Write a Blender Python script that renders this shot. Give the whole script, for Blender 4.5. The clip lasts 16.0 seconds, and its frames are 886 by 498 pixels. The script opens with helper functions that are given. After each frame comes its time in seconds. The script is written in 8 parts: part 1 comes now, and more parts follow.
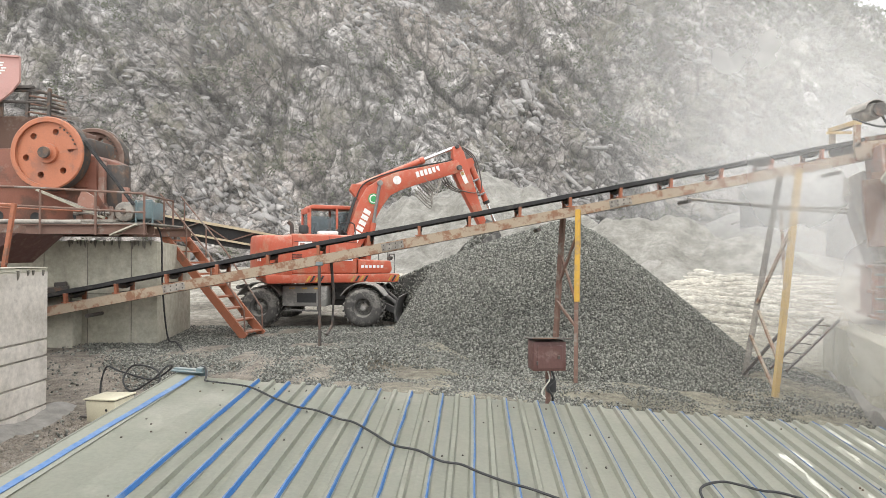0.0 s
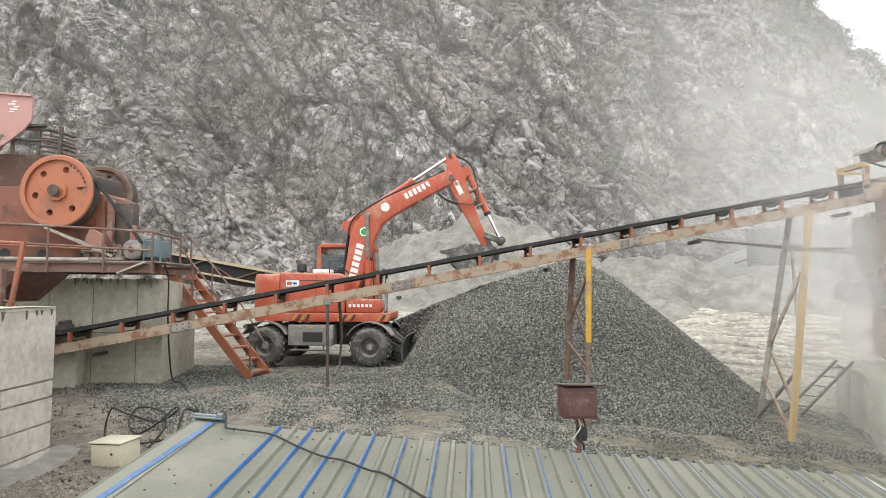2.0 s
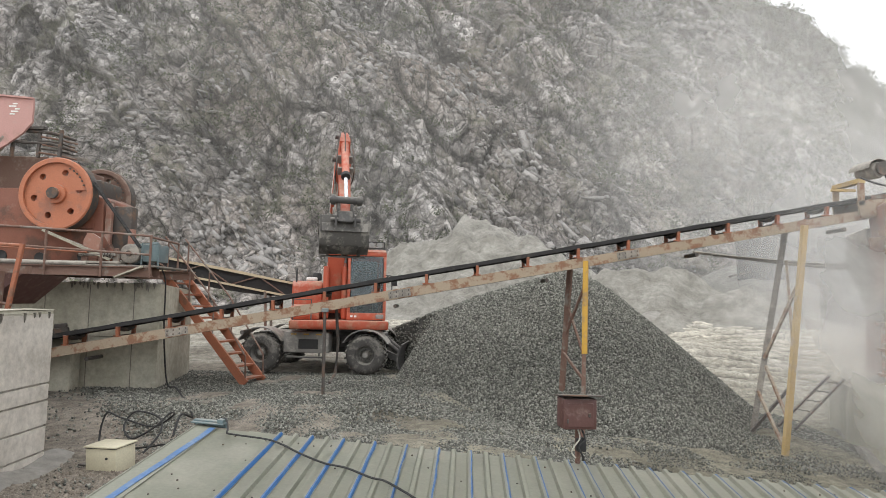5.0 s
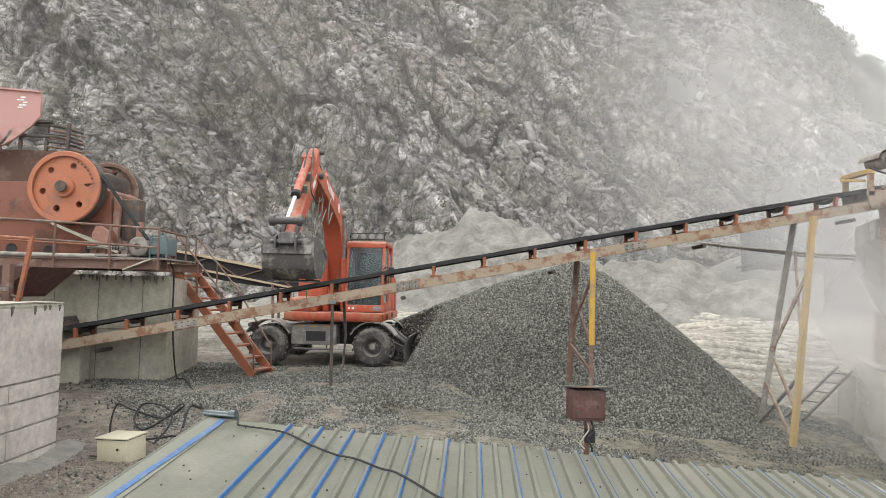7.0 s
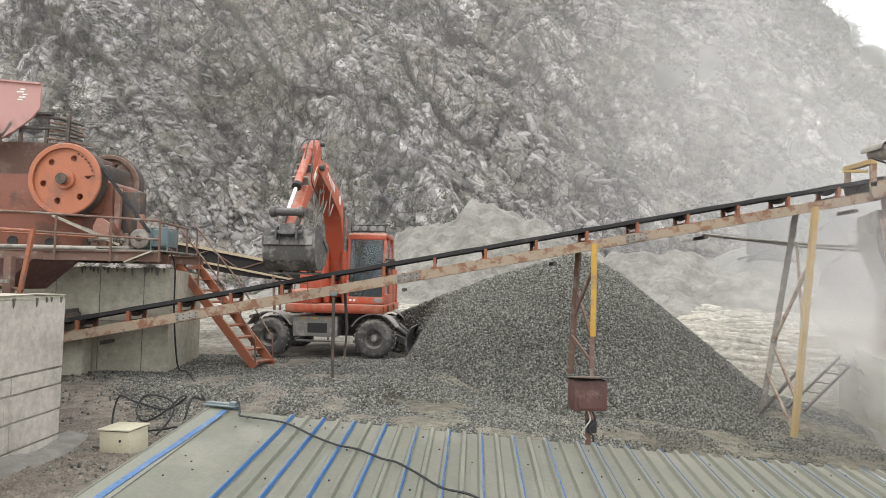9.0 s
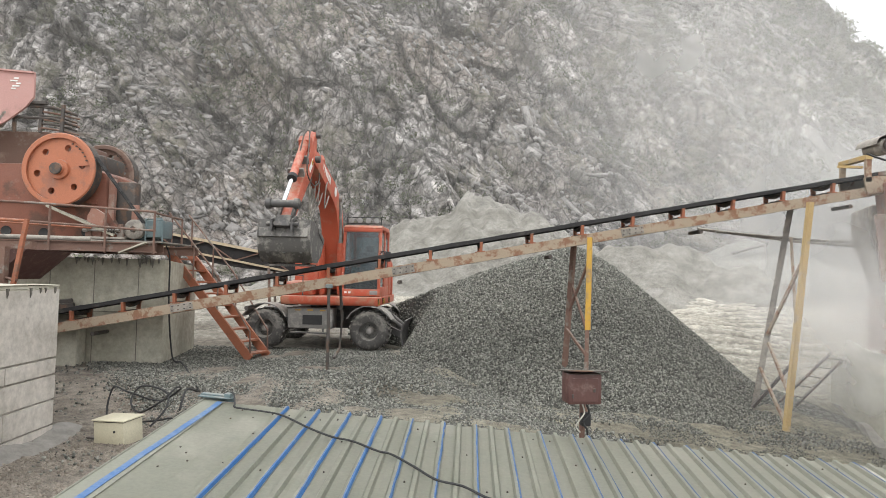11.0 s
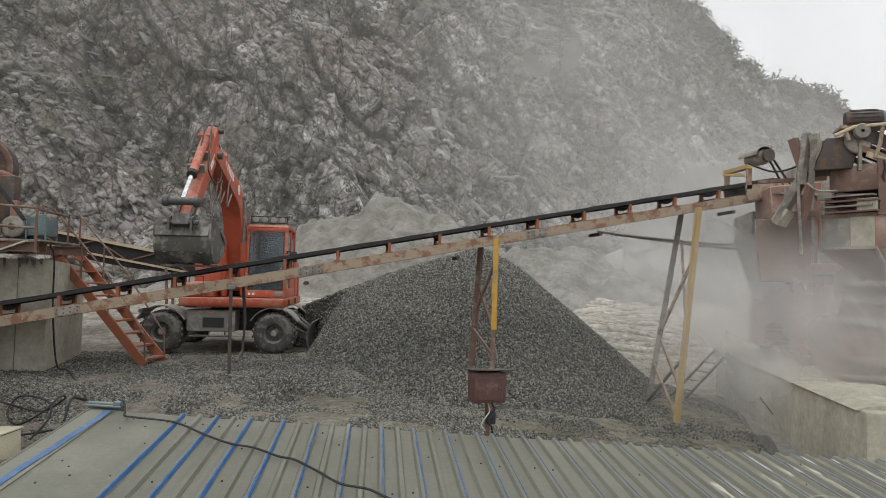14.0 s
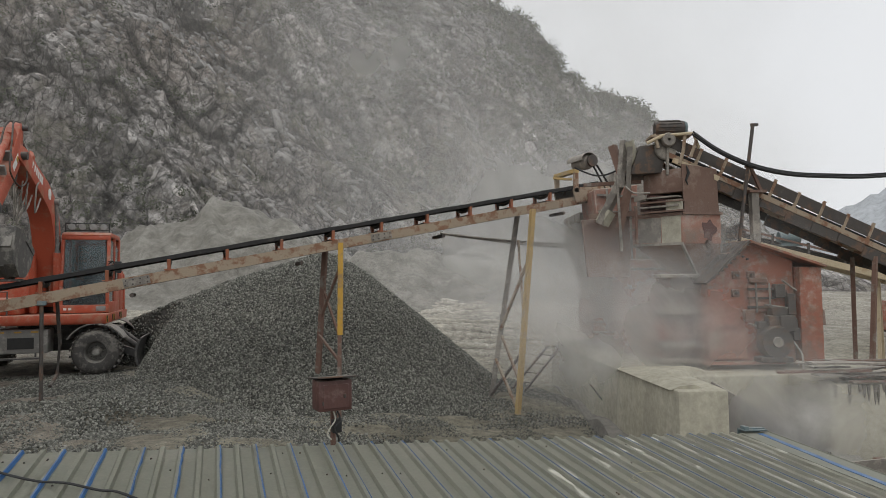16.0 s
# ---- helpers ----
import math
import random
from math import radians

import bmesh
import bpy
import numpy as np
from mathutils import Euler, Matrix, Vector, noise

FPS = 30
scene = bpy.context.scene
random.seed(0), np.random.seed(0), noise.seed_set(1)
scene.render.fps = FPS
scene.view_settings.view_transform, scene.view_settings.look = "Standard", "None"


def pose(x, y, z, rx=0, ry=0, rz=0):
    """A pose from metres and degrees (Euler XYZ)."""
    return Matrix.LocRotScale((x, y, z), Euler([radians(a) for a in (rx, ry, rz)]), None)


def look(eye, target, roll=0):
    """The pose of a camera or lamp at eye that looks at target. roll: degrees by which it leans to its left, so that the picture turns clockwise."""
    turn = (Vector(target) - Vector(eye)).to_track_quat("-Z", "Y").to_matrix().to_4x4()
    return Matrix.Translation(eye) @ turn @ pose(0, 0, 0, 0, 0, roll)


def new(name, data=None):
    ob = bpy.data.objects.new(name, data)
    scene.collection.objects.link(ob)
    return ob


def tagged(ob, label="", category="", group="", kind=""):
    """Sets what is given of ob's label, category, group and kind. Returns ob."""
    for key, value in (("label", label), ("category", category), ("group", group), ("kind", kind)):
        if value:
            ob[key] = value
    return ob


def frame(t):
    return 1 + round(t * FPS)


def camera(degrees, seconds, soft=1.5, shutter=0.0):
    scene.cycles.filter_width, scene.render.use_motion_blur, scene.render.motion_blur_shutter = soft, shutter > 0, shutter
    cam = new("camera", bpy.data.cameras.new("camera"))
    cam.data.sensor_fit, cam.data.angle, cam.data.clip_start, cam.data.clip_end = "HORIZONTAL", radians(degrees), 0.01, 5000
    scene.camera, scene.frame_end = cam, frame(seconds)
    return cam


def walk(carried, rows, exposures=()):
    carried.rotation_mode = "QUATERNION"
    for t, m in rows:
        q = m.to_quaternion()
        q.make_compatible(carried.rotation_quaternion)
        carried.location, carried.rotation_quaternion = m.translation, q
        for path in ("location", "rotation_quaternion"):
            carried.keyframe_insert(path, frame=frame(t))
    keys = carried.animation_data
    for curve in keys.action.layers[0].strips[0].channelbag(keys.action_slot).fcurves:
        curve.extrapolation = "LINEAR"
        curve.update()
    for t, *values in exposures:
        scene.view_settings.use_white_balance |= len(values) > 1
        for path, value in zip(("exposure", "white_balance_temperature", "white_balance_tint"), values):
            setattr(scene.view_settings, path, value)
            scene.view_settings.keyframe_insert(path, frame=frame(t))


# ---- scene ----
cam = camera(68.4, 16.0, 0.7)
PATH = [
    (0, (0.386, 0.003, 1.977), (0.391, 2.003, 1.987), 0.2),
    (0.5, (0.375, 0.017, 1.98), (0.397, 2.016, 2.007), -0.5),
    (1, (0.284, 0.059, 2.005), (0.304, 2.058, 2.066), -0.9),
    (1.5, (0.198, 0.077, 2.015), (0.229, 2.075, 2.099), 0.4),
    (2, (0.163, 0.09, 2.022), (0.171, 2.086, 2.146), 0.4),
    (2.5, (0.15, 0.086, 2.022), (0.171, 2.081, 2.159), 0.6),
    (3, (0.15, 0.059, 2.029), (0.157, 2.052, 2.188), 0.7),
    (3.5, (0.132, 0.065, 2.028), (0.19, 2.058, 2.185), 0.8),
    (4, (0.121, 0.066, 2.024), (0.177, 2.059, 2.18), 1.2),
    (4.5, (0.103, 0.063, 2.021), (0.153, 2.055, 2.184), 1.5),
    (4.7, (0.1, 0.043, 2.025), (0.133, 2.036, 2.184), 1.4),
    (7, (0.076, 0.041, 2.026), (0.082, 2.037, 2.152), 1.2),
    (7.5, (0.079, 0.052, 2.019), (0.096, 2.048, 2.143), 1.2),
    (8, (0.072, 0.042, 2.02), (0.075, 2.038, 2.14), 1.3),
    (8.5, (0.075, 0.044, 2.017), (0.071, 2.042, 2.12), 1.2),
    (9, (0.076, 0.055, 2.015), (0.079, 2.052, 2.117), 1.1),
    (9.5, (0.076, 0.05, 2.019), (0.084, 2.048, 2.118), 1.1),
    (12, (0.071, 0.059, 2.016), (0.096, 2.057, 2.089), 1.7),
    (12.5, (0.077, 0.052, 2.017), (0.118, 2.05, 2.095), 1.7),
    (13, (0.081, 0.061, 2.013), (0.177, 2.056, 2.097), 2.0),
    (13.5, (0.085, 0.072, 2.014), (0.298, 2.059, 2.102), 2.0),
    (14, (0.088, 0.079, 2.012), (0.383, 2.056, 2.102), 1.4),
    (14.5, (0.104, 0.099, 2.008), (0.51, 2.056, 2.093), 0.6),
    (15, (0.109, 0.126, 2.005), (0.627, 2.056, 2.101), -0.1),
    (15.5, (0.125, 0.145, 2.013), (0.761, 2.038, 2.122), -0.4),
    (16, (0.13, 0.136, 2.014), (0.877, 1.988, 2.118), -0.6),
]
walk(cam, [(t, look(eye, target, roll)) for t, eye, target, roll in PATH],
     [(0, 1.05), (2, 0.92), (3.6, 0.74), (4.4, 0.6), (7, 0.78), (9, 0.8), (12.5, 0.82), (13.1, 0.76), (13.6, 0.35), (14, 0.06), (14.5, 0.08), (15.2, -0.1), (16, -0.26)])
SKY_STRENGTH = 0.11
# drifts of dust: place, width, height, density, grain, seed, turn, slide over the clip, softness, where thickest
AIR = [((2, 50, 24), 124, 66, 0.33, .05, 1, -6, (3, 0, 1), .6, (.5, .72)),
       ((24, 36, 8), 46, 32, 0.44, .10, 2, -25, (-3, 0, -1), .8, (.5, .5)),
       ((24, 33, 16), 36, 32, 0.46, .08, 9, -33, (-1, 0, 9), .8, (.5, .5)),
       ((13.5, 36, 15), 24, 36, 0.37, .10, 11, -20, (-3, 0, 1), .9, (.5, .5)),
       ((8.0, 11.6, .6), 6.5, 5.6, 0.45, .4, 10, -34, (-.2, 0, .2), .9, (.5, .5)),
       ((19, 24, 4), 26, 16, 0.62, .16, 3, -30, (-4, 0, .6), .9, (.5, .45)),
       ((10.5, 14.8, 2.2), 9, 8, 0.72, .35, 4, -22, (-.8, 0, .4), 1.0, (.5, .45)),
       ((8.3, 11.1, 2.4), 6, 5.0, 0.5, .4, 8, -32, (1.6, -.6, -.8), .9, (.5, .5)),
       ((9.2, 11.6, 2.2), 7, 5.6, 0.44, .45, 7, -32, (-.3, 0, -.3), .9, (.45, .45)),
       ((9.6, 10.2, 1.2), 6.2, 4.8, 0.62, .5, 5, -36, (-.4, 0, .2), 1.0, (.5, .45)),
       ((9.0, 8.0, -.1), 4.6, 3, 0.85, .8, 6, -42, (.3, 0, .1), 1.0, (.5, .45))]

# ---- light ----
world = bpy.data.worlds.new("overcast_sky")
scene.world = world
world.use_nodes = True
wn = world.node_tree.nodes
wl = world.node_tree.links
sky = wn.new("ShaderNodeTexSky")
sky.sky_type = "NISHITA"
sky.sun_disc = False
sky.sun_elevation = radians(52)
sky.sun_rotation = radians(140)
sky.dust_density = 2.0
sky.air_density = 1.4
pale = wn.new("ShaderNodeHueSaturation")
pale.inputs["Saturation"].default_value = 0.10
wl.new(sky.outputs[0], pale.inputs["Color"])
cloud = wn.new("ShaderNodeMix")
cloud.data_type = "RGBA"
cloud.inputs[0].default_value = 0.85
wl.new(pale.outputs[0], cloud.inputs[6])
cloud.inputs[7].default_value = (9.35, 9.53, 9.78, 1)
wl.new(cloud.outputs[2], wn["Background"].inputs[0])
wn["Background"].inputs[1].default_value = SKY_STRENGTH

sun_lamp = bpy.data.lights.new("sun", "SUN")
sun_lamp.energy = 0.75
sun_lamp.angle = radians(45)
sun_lamp.color = (1.0, 0.975, 0.935)
sun_ob = new("sun", sun_lamp)
sun_ob.matrix_world = look((-20, -25, 60), (0, 10, 0))


# ---- materials ----
def nodes_of(name):
    m = bpy.data.materials.new(name)
    m.use_nodes = True
    nt = m.node_tree
    return m, nt, nt.nodes["Principled BSDF"]


def ramp(nt, fac, stops):
    r = nt.nodes.new("ShaderNodeValToRGB")
    nt.links.new(fac, r.inputs[0])
    els = r.color_ramp.elements
    while len(els) < len(stops):
        els.new(0.5)
    for e, (p, c) in zip(els, stops):
        e.position = p
        e.color = (*c, 1) if len(c) == 3 else c
    return r.outputs[0]


def noise_of(nt, scale, detail=6, rough=0.6, coord="Object", kind="n", stretch=None):
    tc = nt.nodes.new("ShaderNodeTexCoord")
    out = tc.outputs[coord]
    if stretch:
        mp = nt.nodes.new("ShaderNodeMapping")
        mp.inputs["Scale"].default_value = stretch
        nt.links.new(out, mp.inputs["Vector"])
        out = mp.outputs[0]
    if kind == "n":
        n = nt.nodes.new("ShaderNodeTexNoise")
        n.inputs["Scale"].default_value = scale
        n.inputs["Detail"].default_value = detail
        n.inputs["Roughness"].default_value = rough
        nt.links.new(out, n.inputs["Vector"])
        return n.outputs["Fac"]
    n = nt.nodes.new("ShaderNodeTexVoronoi")
    n.inputs["Scale"].default_value = scale
    n.feature = "DISTANCE_TO_EDGE" if kind == "e" else "F1"
    nt.links.new(out, n.inputs["Vector"])
    return n.outputs["Distance"]


def mix(nt, fac, a, b, mode="MIX"):
    m = nt.nodes.new("ShaderNodeMix")
    m.data_type = "RGBA"
    m.blend_type = mode
    for sock, v in ((m.inputs[0], fac), (m.inputs[6], a), (m.inputs[7], b)):
        if isinstance(v, (int, float)):
            sock.default_value = v
        elif isinstance(v, tuple):
            sock.default_value = (*v, 1)
        else:
            nt.links.new(v, sock)
    return m.outputs[2]


def bump_in(nt, bsdf, height, strength, dist, prev=None):
    b = nt.nodes.new("ShaderNodeBump")
    b.inputs["Strength"].default_value = strength
    b.inputs["Distance"].default_value = dist
    nt.links.new(height, b.inputs["Height"])
    if prev:
        nt.links.new(prev, b.inputs["Normal"])
    nt.links.new(b.outputs[0], bsdf.inputs["Normal"])
    return b.outputs[0]


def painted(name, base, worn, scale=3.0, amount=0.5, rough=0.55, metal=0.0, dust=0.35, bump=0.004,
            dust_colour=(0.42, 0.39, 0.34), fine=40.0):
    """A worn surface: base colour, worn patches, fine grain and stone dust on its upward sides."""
    m, nt, b = nodes_of(name)
    n1 = noise_of(nt, scale, 8, 0.65)
    n2 = noise_of(nt, fine, 4, 0.6)
    lo, hi = 0.68 - 0.3 * amount, 0.78 - 0.3 * amount
    patch = ramp(nt, n1, [(lo, (0, 0, 0)), (hi, (1, 1, 1))])
    col = mix(nt, patch, base, worn)
    shade = ramp(nt, n2, [(0.3, (0.88, 0.88, 0.88)), (0.7, (1.06, 1.06, 1.06))])
    col = mix(nt, 1.0, col, shade, "MULTIPLY")
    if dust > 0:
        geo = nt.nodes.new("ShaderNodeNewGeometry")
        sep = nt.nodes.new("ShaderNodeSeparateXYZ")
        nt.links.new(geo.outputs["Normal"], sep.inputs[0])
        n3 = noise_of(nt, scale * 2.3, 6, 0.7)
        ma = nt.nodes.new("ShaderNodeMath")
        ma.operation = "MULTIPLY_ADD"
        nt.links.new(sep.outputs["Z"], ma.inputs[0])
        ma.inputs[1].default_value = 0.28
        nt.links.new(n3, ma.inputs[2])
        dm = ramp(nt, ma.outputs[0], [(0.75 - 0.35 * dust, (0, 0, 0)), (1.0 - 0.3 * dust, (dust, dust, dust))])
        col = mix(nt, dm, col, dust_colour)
    nt.links.new(col, b.inputs["Base Color"])
    rr = ramp(nt, n1, [(0.3, (rough - 0.1,) * 3), (0.8, (min(1, rough + 0.25),) * 3)])
    nt.links.new(rr, b.inputs["Roughness"])
    b.inputs["Metallic"].default_value = metal
    if bump:
        bump_in(nt, b, n2, 0.5, bump)
    return m


def mineral(name, c1, c2, c3, s1=1.2, s2=14.0, s3=90.0, rough=0.95, bump=0.03, bump2=0.008, stretch=None):
    """Earth, concrete, sand: three tones at two scales, with a coarse and a fine relief."""
    m, nt, b = nodes_of(name)
    n1 = noise_of(nt, s1, 8, 0.62, stretch=stretch)
    n2 = noise_of(nt, s2, 8, 0.7)
    n3 = noise_of(nt, s3, 3, 0.6)
    col = ramp(nt, n1, [(0.32, c1), (0.5, c2), (0.68, c3)])
    sh = ramp(nt, n2, [(0.3, (0.72,) * 3), (0.7, (1.15,) * 3)])
    col = mix(nt, 1.0, col, sh, "MULTIPLY")
    nt.links.new(col, b.inputs["Base Color"])
    b.inputs["Roughness"].default_value = rough
    p = bump_in(nt, b, n2, 0.6, bump)
    bump_in(nt, b, n3, 0.5, bump2, p)
    return m


def island_stone(name, dark, mid, light):
    m, nt, b = nodes_of(name)
    geo = nt.nodes.new("ShaderNodeNewGeometry")
    col = ramp(nt, geo.outputs["Random Per Island"], [(0.0, dark), (0.55, mid), (1.0, light)])
    n = noise_of(nt, 25, 4, 0.6)
    sh = ramp(nt, n, [(0.3, (0.75,) * 3), (0.7, (1.12,) * 3)])
    nt.links.new(mix(nt, 1.0, col, sh, "MULTIPLY"), b.inputs["Base Color"])
    b.inputs["Roughness"].default_value = 0.92
    bump_in(nt, b, noise_of(nt, 60, 3), 0.5, 0.006)
    return m


def plain(name, col, rough=0.5, metal=0.0):
    m, nt, b = nodes_of(name)
    n = noise_of(nt, 12, 5, 0.6)
    lo = tuple(c * 0.8 for c in col)
    hi = tuple(min(1, c * 1.12) for c in col)
    nt.links.new(ramp(nt, n, [(0.3, lo), (0.7, hi)]), b.inputs["Base Color"])
    b.inputs["Roughness"].default_value = rough
    b.inputs["Metallic"].default_value = metal
    return m


def rock_material():
    """Broken grey rock in slabs that dip to the right, with dark clefts, rusty seams and thin soil."""
    m, nt, b = nodes_of("cliff_rock")
    tc = nt.nodes.new("ShaderNodeTexCoord")
    mp = nt.nodes.new("ShaderNodeMapping")
    mp.inputs["Rotation"].default_value = (0, radians(-38), 0)
    mp.inputs["Scale"].default_value = (1.0, 0.6, 0.8)
    nt.links.new(tc.outputs["Object"], mp.inputs["Vector"])
    warp = nt.nodes.new("ShaderNodeTexNoise")
    warp.inputs["Scale"].default_value = 0.5
    warp.inputs["Detail"].default_value = 5
    nt.links.new(mp.outputs[0], warp.inputs["Vector"])
    sc = nt.nodes.new("ShaderNodeVectorMath")
    sc.operation = "MULTIPLY_ADD"
    nt.links.new(warp.outputs["Color"], sc.inputs[0])
    sc.inputs[1].default_value = (.4, .4, .4)
    nt.links.new(mp.outputs[0], sc.inputs[2])

    def tex(kind, scale, detail=8, rough=.7):
        n = nt.nodes.new("ShaderNodeTexNoise" if kind == "n" else "ShaderNodeTexVoronoi")
        n.inputs["Scale"].default_value = scale
        if kind == "n":
            n.inputs["Detail"].default_value = detail
            n.inputs["Roughness"].default_value = rough
        elif kind == "e":
            n.feature = "DISTANCE_TO_EDGE"
        nt.links.new(sc.outputs[0], n.inputs["Vector"])
        return n

    at = nt.nodes.new("ShaderNodeAttribute")
    at.attribute_name = "tone"
    cl = nt.nodes.new("ShaderNodeAttribute")
    cl.attribute_name = "cleft"
    n1 = tex("n", .9, 10, .75).outputs["Fac"]
    n2 = noise_of(nt, 2.6, 8, .8)
    n0 = noise_of(nt, .05, 6, .6)
    big = noise_of(nt, .11, 6, .65)
    crack = tex("e", .8).outputs["Distance"]
    crack2 = tex("e", 1.7).outputs["Distance"]
    chip = tex("f", 1.7).outputs["Color"]
    streak = noise_of(nt, .7, 8, .7, stretch=(1, 1, .35))
    col = ramp(nt, at.outputs["Fac"], [(.3, (.19, .178, .169)), (.45, (.295, .278, .265)), (.56, (.38, .359, .343)), (.7, (.50, .476, .457))])
    col = mix(nt, 1.0, col, ramp(nt, n1, [(.3, (.74,) * 3), (.5, (1.0,) * 3), (.7, (1.28,) * 3)]), "MULTIPLY")
    sep = nt.nodes.new("ShaderNodeSeparateColor")
    nt.links.new(chip, sep.inputs[0])
    col = mix(nt, 1.0, col, ramp(nt, sep.outputs[0], [(.1, (.6,) * 3), (.9, (1.38,) * 3)]), "MULTIPLY")
    col = mix(nt, 1.0, col, ramp(nt, streak, [(.35, (.72,) * 3), (.6, (1.14,) * 3)]), "MULTIPLY")
    # dark bands and bare pale ribs
    col = mix(nt, 1.0, col, ramp(nt, big, [(.36, (.66,) * 3), (.5, (.96,) * 3), (.64, (1.3,) * 3)]), "MULTIPLY")
    col = mix(nt, ramp(nt, n0, [(.42, (0, 0, 0)), (.62, (.6,) * 3)]), col, (.33, .27, .225))
    col = mix(nt, 1.0, col, ramp(nt, n2, [(.32, (.62,) * 3), (.68, (1.3,) * 3)]), "MULTIPLY")
    # shade inside open joints and clefts is painted into the colour
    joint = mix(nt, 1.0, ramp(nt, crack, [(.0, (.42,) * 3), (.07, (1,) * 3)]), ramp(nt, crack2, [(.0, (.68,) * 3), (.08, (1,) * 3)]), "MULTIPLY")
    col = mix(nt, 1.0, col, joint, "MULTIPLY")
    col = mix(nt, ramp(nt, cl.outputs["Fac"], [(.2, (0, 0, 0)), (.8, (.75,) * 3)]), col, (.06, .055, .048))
    g = noise_of(nt, .2, 8, .75)
    col = mix(nt, ramp(nt, g, [(.52, (0, 0, 0)), (.64, (.6,) * 3)]), col, (.17, .168, .118))
    nt.links.new(col, b.inputs["Base Color"])
    b.inputs["Roughness"].default_value = 1.0
    p = bump_in(nt, b, n1, .5, .35)
    p = bump_in(nt, b, joint, .6, .15, p)
    bump_in(nt, b, n2, .8, .25, p)
    return m


def glass_material(name, tint):
    m, nt, b = nodes_of(name)
    b.inputs["Base Color"].default_value = (*tint, 1)
    b.inputs["Roughness"].default_value = 0.08
    b.inputs["Transmission Weight"].default_value = 0.85
    b.inputs["IOR"].default_value = 1.45
    return m


def veil_material(name, density, scale, colour):
    """Airborne stone dust: mostly clear, thicker in soft drifts, thinning out to the sheet's rim."""
    m, nt, b = nodes_of(name)
    out = nt.nodes["Material Output"]
    tc = nt.nodes.new("ShaderNodeTexCoord")
    n = nt.nodes.new("ShaderNodeTexNoise")
    n.inputs["Scale"].default_value = scale
    n.inputs["Detail"].default_value = 5
    n.inputs["Roughness"].default_value = 0.55
    n.inputs["Distortion"].default_value = 0.6
    nt.links.new(tc.outputs["Object"], n.inputs["Vector"])
    soft = ramp(nt, n.outputs["Fac"], [(0.25, (0.25,) * 3), (0.75, (1, 1, 1))])
    at = nt.nodes.new("ShaderNodeAttribute")
    at.attribute_name = "thickness"
    mu = nt.nodes.new("ShaderNodeMath")
    mu.operation = "MULTIPLY"
    nt.links.new(soft, mu.inputs[0])
    nt.links.new(at.outputs["Fac"], mu.inputs[1])
    mu2 = nt.nodes.new("ShaderNodeMath")
    mu2.operation = "MULTIPLY"
    nt.links.new(mu.outputs[0], mu2.inputs[0])
    mu2.inputs[1].default_value = density
    dif = nt.nodes.new("ShaderNodeBsdfDiffuse")
    dif.inputs["Color"].default_value = (*colour, 1)
    trl = nt.nodes.new("ShaderNodeBsdfTranslucent")
    trl.inputs["Color"].default_value = (*colour, 1)
    half = nt.nodes.new("ShaderNodeMixShader")
    half.inputs[0].default_value = 0.5
    nt.links.new(dif.outputs[0], half.inputs[1])
    nt.links.new(trl.outputs[0], half.inputs[2])
    clear = nt.nodes.new("ShaderNodeBsdfTransparent")
    mx = nt.nodes.new("ShaderNodeMixShader")
    nt.links.new(mu2.outputs[0], mx.inputs[0])
    nt.links.new(clear.outputs[0], mx.inputs[1])
    nt.links.new(half.outputs[0], mx.inputs[2])
    nt.links.new(mx.outputs[0], out.inputs["Surface"])
    return m


M = {}
M["rock"] = rock_material()
M["ledge"] = island_stone("ledge_rock", (0.14, 0.132, 0.124), (0.25, 0.237, 0.224), (0.38, 0.364, 0.345))
M["gravel"] = island_stone("crushed_stone", (0.055, 0.055, 0.047), (0.15, 0.15, 0.13), (0.35, 0.347, 0.302))
# bed is near black: shade between the stones is put into its colour
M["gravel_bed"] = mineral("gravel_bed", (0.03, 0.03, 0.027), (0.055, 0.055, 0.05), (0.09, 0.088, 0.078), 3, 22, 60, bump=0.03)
M["ground"] = mineral("dusty_ground", (0.20, 0.185, 0.165), (0.27, 0.255, 0.23), (0.36, 0.345, 0.315), 0.5, 6, 45, bump=0.05, bump2=0.015)
